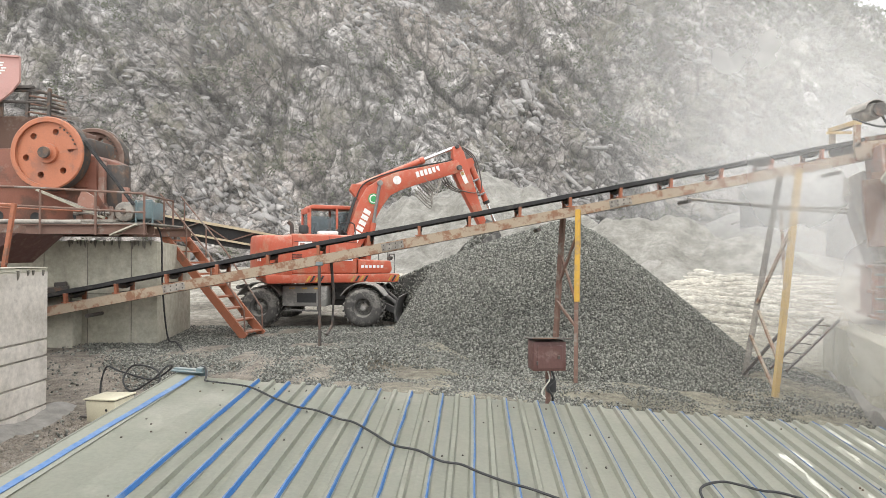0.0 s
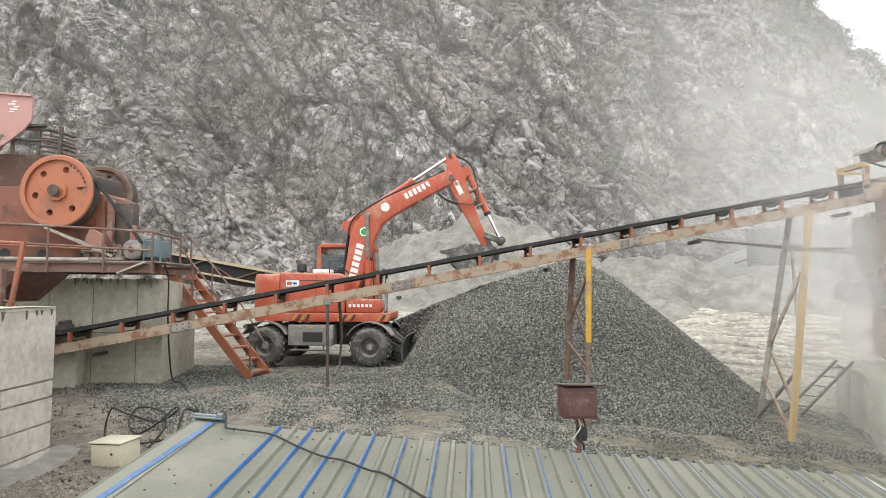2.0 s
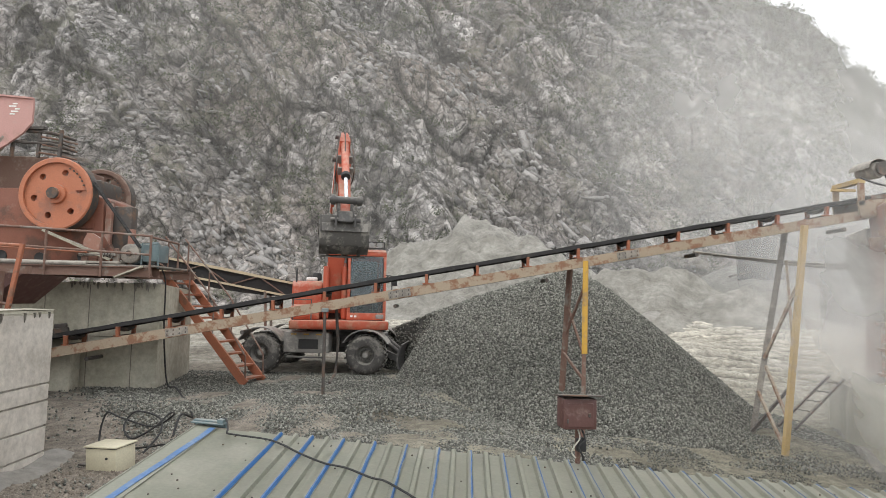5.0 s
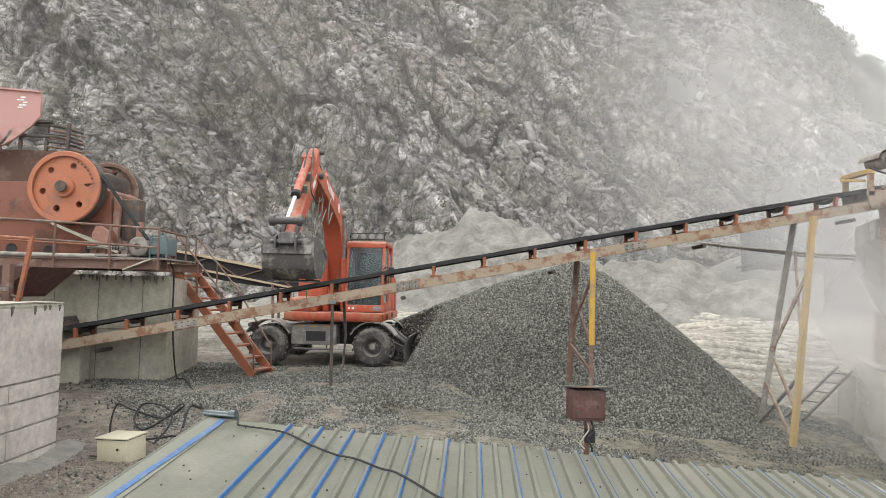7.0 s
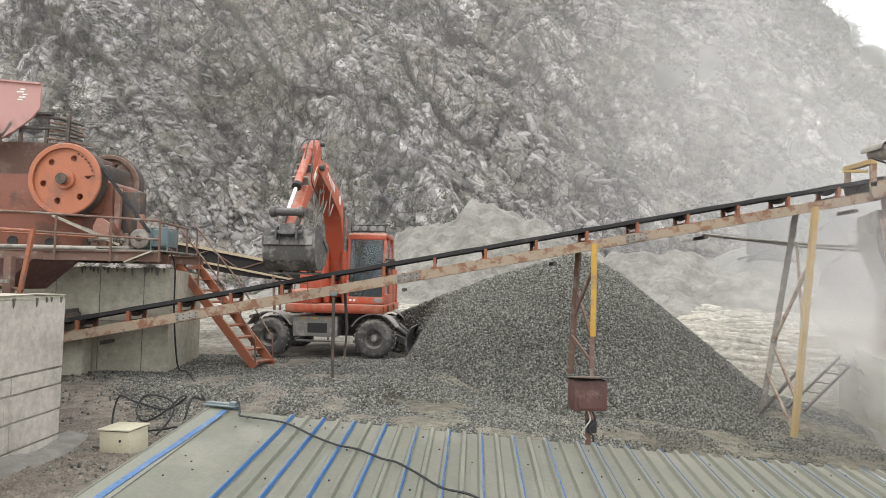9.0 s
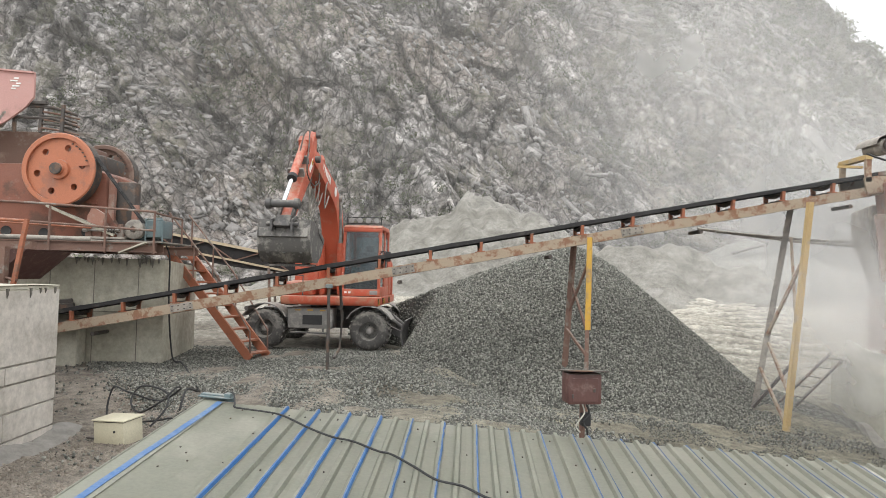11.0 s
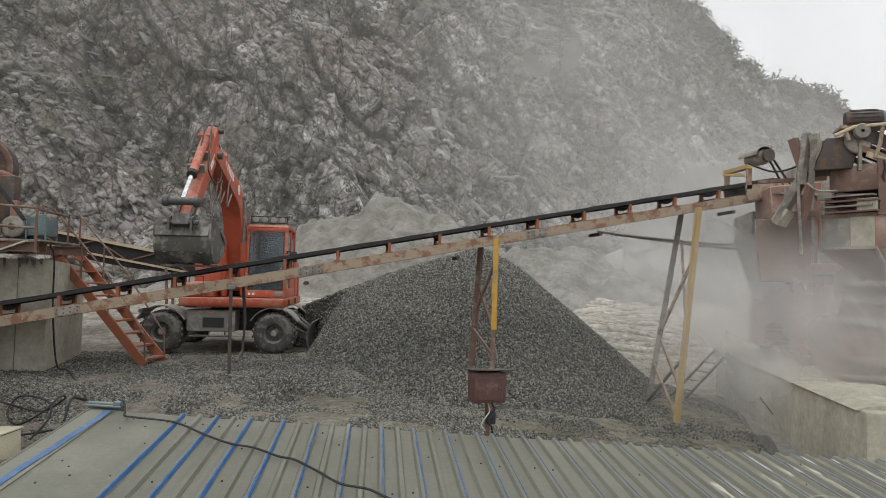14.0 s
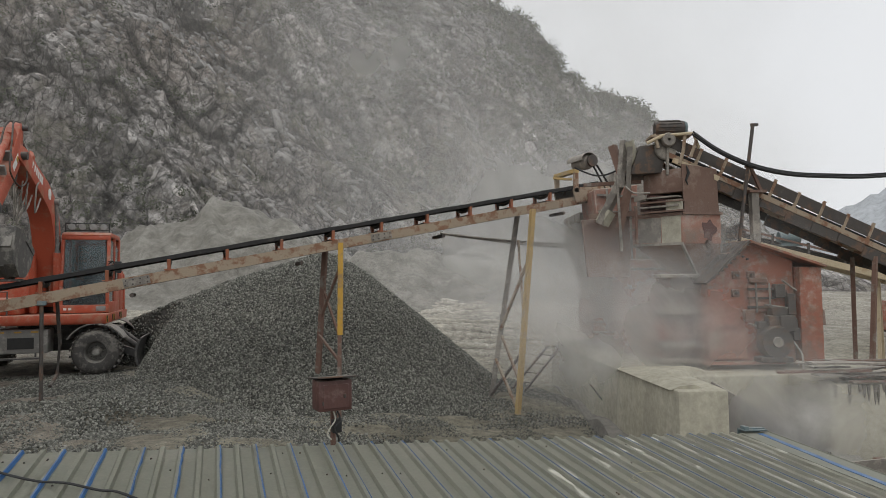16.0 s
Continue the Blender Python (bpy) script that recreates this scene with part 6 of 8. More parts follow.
def dig_angles(t):
    ts = [r[0] for r in DIG_ROWS]
    ks = (-.2, -.1, 0, .1, .2)
    return [radians(sum(np.interp(t + k, ts, [r[i] for r in DIG_ROWS]) for k in ks) / 5) for i in (1, 2, 3, 4)]


def aimed(a, b):
    """At a, with x towards b."""
    return Matrix.Translation(a) @ (b - a).to_track_quat("X", "Z").to_matrix().to_4x4()


def dig_poses(t):
    th, be, al, ph = dig_angles(t)
    slew = Matrix.Rotation(th, 4, "Z")
    boom = slew @ Matrix.Translation((.23, -.1, 1.68)) @ Matrix.Rotation(-be, 4, "Y")
    hinge = boom @ Vector((3.79, 0, -1.97))
    arm = Matrix.Translation(hinge) @ slew @ Matrix.Rotation(-(al + .12), 4, "Y")
    knuckle = arm @ Vector((2.15, 0, 0))
    bucket = Matrix.Translation(knuckle) @ slew @ Matrix.Rotation(-ph, 4, "Y")
    a, b = boom @ Vector((1.9, 0, .58)), arm @ Vector((-.57, 0, .3))
    out = [(ob, slew) for ob in SWINGING]
    out += [(BOOM, boom), (ARM, arm), (BUCKET, bucket), (ARM_BARREL, aimed(a, b)), (ARM_ROD, Matrix.Translation(b) @ aimed(a, b).to_3x3().to_4x4())]
    for i, y in enumerate((-.24, .24)):
        a, b = slew @ Vector((.78, y - .1, 1.42)), boom @ Vector((2.32, y, 0))
        out += [(BOOM_BARREL[i], aimed(a, b)), (BOOM_ROD[i], Matrix.Translation(b) @ aimed(a, b).to_3x3().to_4x4())]
    return out


# ---- jaw crusher on the pier ----
def jaw_crusher():
    c = thing("jaw_crusher", "weathered orange jaw crusher with two big flywheels", "jaw crusher", pose(.24, 0, -.06))
    s = Shape().prism([(-11.2, 2.56), (-7.05, 2.56), (-6.95, 2.9), (-7.2, 3.3), (-7.25, 4.05), (-7.7, 4.25), (-11.2, 4.2)], 13.92, 15.5).bevel(.04)
    part("frame", s, M["orange_machine"], c, "orange welded frame")
    part("jaw_stock", Shape().box((-7.75, 14.7, 4.3), (.6, 1.0, .4)).bevel(.08), M["dark_steel"], c)
    for x, z in ((-10.4, 3.05), (-8.5, 2.75), (-7.6, 2.8), (-9.3, 2.78)):
        part("port", Shape().lathe([(0, 13.91), (.09, 13.91), (.11, 13.9), (.11, 13.93)], 16, pose(x, 0, z)), M["black"], c)
    for x in (-7.12, -6.62):
        part("stay", Shape().beam((x, 13.98, 2.6), (x, 13.98, 3.95 if x < -7 else 3.4), .1, .12), M["rust_red"], c)
    part("toggle_cover", Shape().box((-6.88, 14.2, 3.3), (.4, .3, 1.2)).bevel(.03), M["dark_steel"], c)
    part("rib", Shape().box((-9.2, 13.9, 3.45), (3.6, .06, .1)), M["orange_machine"], c)
    for y0, mat, lab, xx, zz, rr in ((13.5, "orange_wheel", "orange spoked flywheel with six round holes", -8.02, 4.06, .76), (15.62, "plate_rust", "dusty brown flywheel on the far side", -8.2, 4.25, .74)):
        s = Shape()
        r = rr
        s.lathe([(r * .86, .03), (r * .86, -.02), (r * .97, -.02), (r, .0), (r, .25), (r * .97, .27), (r * .86, .27), (r * .86, .22)], 56)
        # disc with six round holes, cut through
        loops = []
        for cx, cz, q, k in [(0, 0, r * .87, 72), (0, 0, .17, 32)] + [(.47 * math.cos(radians(20 + 60 * h)), .47 * math.sin(radians(20 + 60 * h)), .068, 18) for h in range(6)]:
            loops.append([(cx + q * math.cos(j * math.tau / k), cz + q * math.sin(j * math.tau / k)) for j in range(k)])
        bm = s.bm
        for side in (.045, .2):
            es = []
            for lp in loops:
                vs = [bm.verts.new((x, side, z)) for x, z in lp]
                es += [bm.edges.new((vs[j], vs[(j + 1) % len(vs)])) for j in range(len(vs))]
            bmesh.ops.triangle_fill(bm, edges=es, use_beauty=True)
        for lp in loops:
            va = [bm.verts.new((x, .045, z)) for x, z in lp]
            vb = [bm.verts.new((x, .2, z)) for x, z in lp]
            for j in range(len(lp)):
                n = (j + 1) % len(lp)
                bm.faces.new((va[j], va[n], vb[n], vb[j]))
        fw = part("flywheel", s, M[mat], c, lab)
        fw.matrix_basis = pose(xx, y0, zz, 0, 9, 0)
        part("tyre_band", Shape().lathe([(r, .02), (r + .012, .02), (r + .012, .25), (r, .25)], 56), M["dark_steel"], fw)
        part("hub", Shape().lathe([(0, -.09), (.12, -.09), (.125, -.07), (.125, -.02), (.2, -.02), (.21, .03), (.21, .22), (0, .22)], 28), M[mat], fw)
        part("shaft_end", Shape().lathe([(0, -.14), (.115, -.14), (.12, -.12), (.12, -.085)], 24), M["dark_steel"], fw, "greasy dark shaft end")
        for k in range(6):
            ang = radians(28 + 9 * k)
            part("bolt", Shape().lathe([(0, -.0), (.018, .0), (.018, .04)], 6, pose(r * .78 * math.cos(ang), 0, r * .78 * math.sin(ang))), M["dark_steel"], fw)
        part("counterweight", Shape().prism([(r * .55 * math.cos(radians(q)), r * .55 * math.sin(radians(q))) for q in (20, 70)] + [(r * .85 * math.cos(radians(q)), r * .85 * math.sin(radians(q))) for q in (72, 58, 45, 32, 18)], .025, .044), M[mat], fw)
    part("shaft", Shape().tube([(-8.0, 13.6, 4.07), (-8.2, 15.8, 4.24)], .13, 16), M["dark_steel"], c)
    # drive belts to the motor
    for k in range(4):
        y = 13.55 + .045 * k
        part("drive_belt", Shape().beam((-7.62, y, 4.74), (-6.27, y, 3.0), .028, .022), M["rubber"], c, "black drive belt")
        part("drive_belt", Shape().beam((-8.2, y, 3.28), (-6.6, y, 2.68), .028, .022), M["dusty_steel"], c, "dusty drive belt")
    part("stay_bar", Shape().beam((-8.2, 13.45, 3.3), (-6.8, 13.45, 2.72), .05, .05), M["concrete"], c)
    # feed mouth and plating above
    part("feed_box", Shape().prism([(-11.2, 4.2), (-8.05, 4.2), (-8.0, 4.75), (-8.6, 4.95), (-11.2, 4.95)], 14.1, 15.4).bevel(.02), M["plate_rust"], c, "rusty grey feed box")


jaw_crusher()


def drive_motor():
    m = thing("electric_motor", "grey-blue electric motor with a grooved pulley on the deck", "electric motor", pose(-6.2, 13.62, 2.8, 0, 0, 0))
    part("pulley", Shape().lathe([(.06, -.1), (.17, -.1), (.2, -.08), (.18, -.05), (.2, -.02), (.18, .01), (.2, .04), (.17, .07), (.06, .07), (.06, -.1)], 28), M["dusty_steel"], m)
    part("shaft", Shape().tube([(0, -.14, 0), (0, .3, 0)], .06, 14), M["dark_steel"], m)
    s = Shape().lathe([(0, .15), (.2, .15), (.22, .2), (.22, .75), (.2, .85), (0, .87)], 28)
    for k in range(20):
        a = math.tau * k / 20
        s.box((.225, .48, 0), (.03, .5, .008), Matrix.Rotation(a, 4, "Y"))
    part("housing", s, M["motor_blue"], m)
    part("terminal_box", Shape().box((.2, .45, .16), (.16, .22, .16)).bevel(.015), M["motor_blue"], m)
    part("feet", Shape().box((0, .48, -.24), (.5, .6, .05)).bevel(.01), M["dark_steel"], m)
    part("guard", Shape().box((.42, .2, .02), (.34, .5, .36)).box((.5, -.08, .05), (.18, .06, .4)).bevel(.02), M["motor_blue"], m, "blue-green guard frame")
    part("guard_bar", Shape().tube([(.26, -.1, -.3), (.26, -.1, .22), (.6, -.1, .2), (.6, -.1, -.3)], .02, 8), M["motor_blue"], m)


drive_motor()


def deck_clutter():
    t = thing("tensioner", "rusty belt tensioner and brackets on the crusher deck", "tensioner", pose(-7.0, 13.5, 2.56))
    part("base_plate", Shape().box((.2, .1, .04), (.9, .4, .05)).bevel(.008, 1), M["dusty_steel"], t)
    part("rod", Shape().tube([(-.1, -.05, .2), (.55, -.05, .2)], .03, 8), M["dusty_steel"], t)
    for x in (-.1, .25, .55):
        part("bracket", Shape().prism([(x - .07, .06), (x + .07, .06), (x + .04, .34), (x - .04, .34)], -.02, .04).bevel(.01, 1), M["rust_post"], t)
    part("spring", Shape().tube([(.3 + .012 * k, -.05 + .05 * math.sin(k * 1.3), .2 + .05 * math.cos(k * 1.3)) for k in range(18)], .012, 5), M["dark_steel"], t)
    part("plate", Shape().prism([(-.2, .06), (.1, .06), (.16, .55), (-.1, .7), (-.2, .5)], .1, .14).bevel(.008, 1), M["rust_red"], t)
    part("nut", Shape().lathe([(0, -.04), (.05, -.04), (.05, .04), (0, .04)], 6, pose(-.14, -.05, .2, 0, 0, 90)), M["dusty_steel"], t)


deck_clutter()


def deck_and_rails():
    d = thing("crusher_deck", "steel deck on beams round the jaw crusher with rusty handrails", "deck")
    for y, z in ((13.25, 2.42), (13.6, 2.42), (15.6, 2.42)):
        s = Shape().beam((-11.5, y, z + .09), (-5.6, y, z + .09), .12, .02).beam((-11.5, y, z - .09), (-5.6, y, z - .09), .12, .02).beam((-11.5, y, z), (-5.6, y, z), .02, .18)
        part("deck_beam", s, M["rust_post"], d)
    part("deck_plate", Shape().box((-8.5, 14.1, 2.54), (5.9, 1.8, .03)), M["dusty_steel"], d)
    part("deck_pipe", Shape().tube([(-9.9, 13.22, 2.58), (-6.9, 13.22, 2.56)], .05, 10), M["dusty_steel"], d, "pale dusty pipe along the edge")
    part("loose_plate", Shape().beam((-6.3, 13.3, 2.3), (-5.75, 13.25, 2.52), .3, .03), M["concrete"], d, "pale bent plate")
    posts = [-10.5, -9.1, -7.72, -6.6, -5.62]
    for x in posts:
        part("rail_post", Shape().tube([(x, 13.18, 2.3), (x, 13.18, 3.28 - .03 * (x + 10))], .024, 8), M["rust_post"], d)
    for z in (3.36, 2.98):
        part("handrail", Shape().tube([(-11.0, 13.18, z), (-8.0, 13.18, z - .1), (-5.6, 13.18, z - .22)], .024, 8), M["rust_post"], d)
    part("handrail", Shape().tube([(-5.62, 13.18, 3.12), (-5.62, 14.6, 3.1), (-5.62, 14.6, 2.5)], .022, 8), M["rust_post"], d)
    part("handrail", Shape().tube([(-11.0, 13.4, 3.05), (-9.5, 13.4, 2.9), (-7.0, 13.4, 2.8)], .02, 8), M["stair_orange"], d)


deck_and_rails()


def near_platform():
    p = thing("feed_platform", "rusty platform frame with orange rails above the block wall", "platform")
    part("rail_post", Shape().beam((-6.9, 10.6, -.6), (-6.9, 10.6, 2.3), .12, .12), M["rust_post"], p, "rusty leg")
    part("rail_post", Shape().beam((-6.72, 10.6, 1.68), (-6.55, 10.6, 2.75), .06, .06), M["stair_orange"], p)
    part("rail", Shape().tube([(-9.5, 10.6, 2.84), (-6.55, 10.6, 2.72)], .028, 8), M["stair_orange"], p)
    part("rail", Shape().tube([(-9.5, 10.6, 2.3), (-7.6, 10.6, 2.62), (-7.35, 10.6, 3.32), (-9.0, 10.6, 3.18)], .03, 8), M["stair_orange"], p)
    part("rail_post", Shape().beam((-7.68, 10.6, 1.7), (-7.66, 10.6, 2.62), .07, .07), M["rust_post"], p)
    part("cross_rail", Shape().tube([(-7.7, 10.6, 1.95), (-6.66, 10.6, 1.76)], .025, 8), M["rust_post"], p)
    part("bin_plate", Shape().prism([(-9.5, 1.75), (-7.5, 1.75), (-6.9, 2.28), (-9.5, 2.3)], 11.2, 12.6), M["maroon"], p, "dark steel bin plates")
    part("beam", Shape().beam((-9.5, 10.9, 2.34), (-6.6, 10.9, 2.34), .14, .12), M["rust_post"], p)
    part("sill", Shape().beam((-7.9, 10.1, 1.78), (-6.75, 10.3, 1.9), .2, .06), M["dusty_steel"], p)
    for x in (-7.75, -7.6):
        part("flange", Shape().lathe([(0, -.05), (.12, -.05), (.12, .05), (0, .05)], 18, pose(x, 10.0, 1.82)), M["dusty_steel"], p)
    for k in range(5):
        part("rubble", moved(Shape().box((0, 0, 0), (.16, .12, .1), None, .7).bevel(.02, 1), pose(-7.4 + .17 * k, 9.9 + .1 * (k % 2), 1.79, 10 * k, 0, 33 * k)), M["concrete"], p)


near_platform()


def feed_hopper():
    h = thing("feed_hopper", "faded pink-red steel feed hopper above the crusher", "hopper")
    s = Shape().prism([(-11.5, 6.22), (-9.34, 6.1), (-8.43, 6.0), (-8.43, 5.51), (-8.6, 5.29), (-8.94, 5.02), (-9.3, 4.8), (-11.5, 4.8)], 13.6, 13.66)
    plate = part("side_plate", s, M["pink_red"], h, "faded pinkish plate")
    part("rim", Shape().beam((-11.5, 13.6, 6.23), (-8.43, 13.6, 6.02), .09, .035), M["pink_red"], plate)
    part("dark_chute", Shape().prism([(-11.5, 4.7), (-9.14, 4.7), (-9.31, 5.25), (-11.5, 5.55)], 13.5, 13.59), M["maroon"], h)
    for k in range(5):
        part("print_bar", Shape().box((-8.85 + .05 * (k % 3), 13.595, 5.68 + .055 * k), (.1 + .05 * (k % 2), .01, .03)), M["white"], h, "worn white marking")
    part("stay", Shape().beam((-9.2, 13.7, 4.9), (-9.0, 13.7, 5.2), .2, .06), M["dusty_steel"], h)
    return h


feed_hopper()


def top_grating():
    g = thing("grating_frame", "small rusty railing frame over the crusher mouth", "railing")
    for z, dx in ((5.36, .0), (5.12, .0)):
        part("rail", Shape().tube([(-8.95, 13.7, z), (-8.1, 13.75, z - .02), (-7.65, 13.9, z - .14)], .035, 8), M["dark_steel"], g)
    for x in (-8.9, -8.35, -7.9):
        part("post", Shape().beam((x, 13.75, 4.8), (x + .02, 13.75, 5.4), .06, .06), M["dark_steel"], g)
    for k in range(6):
        z = 4.86 + .085 * k
        part("bar", Shape().tube([(-8.32 + .03 * (k % 3), 13.72, z + .04), (-7.95, 13.8, z + .02 * (k % 2)), (-7.62 - .05 * (k % 2), 13.92, z - .06)], .022, 6), M["dark_steel" if k % 2 else "rust_post"], g)
    part("flat_top", Shape().beam((-9.0, 13.7, 5.4), (-8.2, 13.72, 5.42), .12, .05), M["dark_steel"], g)
    for k in range(5):
        part("slat", Shape().beam((-8.3, 13.8 + .25 * k, 5.02 + .02 * (k % 2)), (-7.75, 13.85 + .25 * k, 4.95 - .03 * (k % 3)), .06, .03), M["dusty_steel"], g)


top_grating()


def stair():
    st = thing("stair", "steep orange steel stair with rusty handrails", "stair")
    top, foot = Vector((-6.2, 16.0, 2.4)), Vector((-4.0, 15.3, .0))
    run = Vector((foot.x - top.x, foot.y - top.y, 0)).normalized()
    side = Vector((-run.y, run.x, 0)) * .36
    for sg in (-1, 1):
        part("stringer", Shape().beam(top + side * sg, foot + side * sg, .05, .2), M["stair_orange"], st)
    n = 9
    for k in range(n):
        p = top.lerp(foot, (k + .6) / n)
        a = math.atan2(run.y, run.x)
        part("tread", moved(Shape().box((0, 0, 0), (.22, .68, .04)), Matrix.Translation(p) @ Matrix.Rotation(a, 4, "Z")), M["stair_orange"], st)
    for sg in (-1, 1):
        a = top + side * sg
        b = foot + side * sg
        part("handrail", Shape().tube([a + Vector((-.05, 0, .95)), a.lerp(b, .55) + Vector((0, 0, .9)), b + Vector((-.02, 0, .62)), b + Vector((0, 0, .05))], .02, 8), M["rust_post"], st)
        for k in (.02, .3, .6):
            p = a.lerp(b, k)
            part("baluster", Shape().tube([p, p + Vector((0, 0, .92))], .018, 8), M["rust_post"], st)


stair()


def rear_conveyor():
    c = thing("truss_conveyor", "pale yellow truss conveyor with a dark sagging belt behind the crusher", "belt conveyor")
    a, b = Vector((-9.5, 19.8, 2.9)), Vector((-3.6, 20.2, 1.85))
    up = Vector((0, 0, .42))
    for y in (0, .7):
        o = Vector((0, y, 0))
        part("chord", Shape().beam(a + o + up, b + o + up, .07, .07), M["cream_pipe"], c)
        part("chord", Shape().beam(a + o, b + o, .06, .06), M["cream_pipe"], c)
        for k in range(7):
            p, q = a.lerp(b, k / 7), a.lerp(b, (k + 1) / 7)
            part("lattice", Shape().beam(p + o + (up if k % 2 else Vector()), q + o + (Vector() if k % 2 else up), .035, .035), M["rust_post"], c)
    s = Shape().loft([[p + Vector((0, .05, .1 - sag)), p + Vector((0, .65, .1 - sag)), p + Vector((0, .65, .5 - sag * .2)), p + Vector((0, .05, .5 - sag * .2))] for p, sag in ((a.lerp(b, k / 8), .3 * math.sin(math.pi * k / 8)) for k in range(9))])
    part("belt", s, M["rubber"], c)
    for k in (.25, .75):
        p = a.lerp(b, k)
        for y in (0, .7):
            part("leg", Shape().beam(p + Vector((0, y, 0)), (p.x + .1, p.y + y, .1), .07, .07), M["rust_post"], c)


rear_conveyor()
for k, (x, y, z, r, sz) in enumerate(((-7.9, 14.05, 1.0, 20, .5), (-7.5, 14.0, .9, 60, .35), (-8.3, 14.0, .85, 10, .4))):
    s = moved(Shape().box((0, 0, 0), (sz, .14, .12)).box((.1, 0, .1), (sz * .5, .1, .1)).bevel(.02, 1), pose(x, y, z + .15, 0, -12 + r * .3, r))
    solid("scrap", s, M["dark_steel"], "dark scrap steel lying against the pier", "scrap")
solid("ledge", Shape().box((-8.1, 13.98, .45), (1.4, .4, 1.1)).bevel(.03), M["concrete"], "low concrete ledge at the foot of the pier", "ledge", kind="structure")


# ---- crushing plant beside the yard; a frame turned with its concrete base ----
PLANT = pose(.155, .158, 0, 0, 0, -20.7)


def plant(name, label, category, group=""):
    return thing(name, label, category, PLANT, group)


def concrete_base():
    b = thing("concrete_base", "long dusty concrete base with a rounded nose and stained sides", "concrete base", PLANT, kind="structure")
    s = Shape()
    out = [(3.72, 9.8), (4.52, 9.85), (4.58, 11.4), (8.4, 11.6), (8.4, 18.4), (3.36, 18.1)]
    s.loft([[(x, y, -1.8) for x, y in out], [(x, y, .35) for x, y in out]])
    part("block", s.bevel(.05, 2), M["concrete"], b)
    rng = random.Random(31)
    ring = []
    for k in range(15):
        y = 10.0 + .57 * k
        x = 3.7 - .042 * (y - 9.8)
        h = .04 + .05 * rng.random()
        wd = 1.5 if y > 11.7 else .5
        ring.append([(x - .02, y, .33), (x + .25 * wd, y, .35 + h), (x + .75 * wd, y, .36 + h * 1.3), (x + wd, y, .34)])
    part("dust_drift", Shape().loft(ring), M["concrete"], b, "drift of fine stone dust")
    part("rebar", Shape().tube([(3.5, 13.4, -.4), (3.2, 13.1, -.05)], .014, 6), M["dark_steel"], b)
    part("dirty_shoulder", Shape().loft([[(3.3, y, -1.6), (3.36, y, -.85 + .1 * math.sin(y * 3)), (3.75, y, -.75), (3.75, y, -1.6)] for y in np.arange(11.5, 18, .3)]), M["ground"], b, "dust heaped against the base")


concrete_base()


def second_block():
    b = thing("concrete_block", "square concrete block with dark slurry runs", "concrete block", PLANT, kind="structure")
    part("block", Shape().box((7.55, 11.1, -.68), (2.4, 1.6, 2.02)).bevel(.04), M["concrete"], b)
    rng = random.Random(5)
    for k in range(12):
        x = 6.4 + rng.random() * .9
        ln = rng.uniform(.1, .34)
        part("drip", Shape().tube([(x, 10.295, .33), (x, 10.29, .33 - ln * .6), (x, 10.295, .33 - ln)], [.03, .02, .004], 6), M["mortar"], b)


second_block()


def scrap_stack():
    rng = random.Random(15)
    s = plant("timber_stack", "untidy stack of dusty boards and steel on the block", "timber stack")
    for k in range(13):
        x, y, z = 6.85 + rng.uniform(-.5, .6), 10.8 + rng.uniform(-.4, .4), .36 + .026 * k
        a = rng.uniform(-.5, .5)
        d = Vector((math.cos(a), math.sin(a), rng.uniform(-.06, .06))) * rng.uniform(.4, .8)
        part("board", Shape().beam(Vector((x, y, z)) - d, Vector((x, y, z)) + d, rng.uniform(.08, .22), .03), M["dusty_steel" if k % 3 else "rust_post"], s)


scrap_stack()


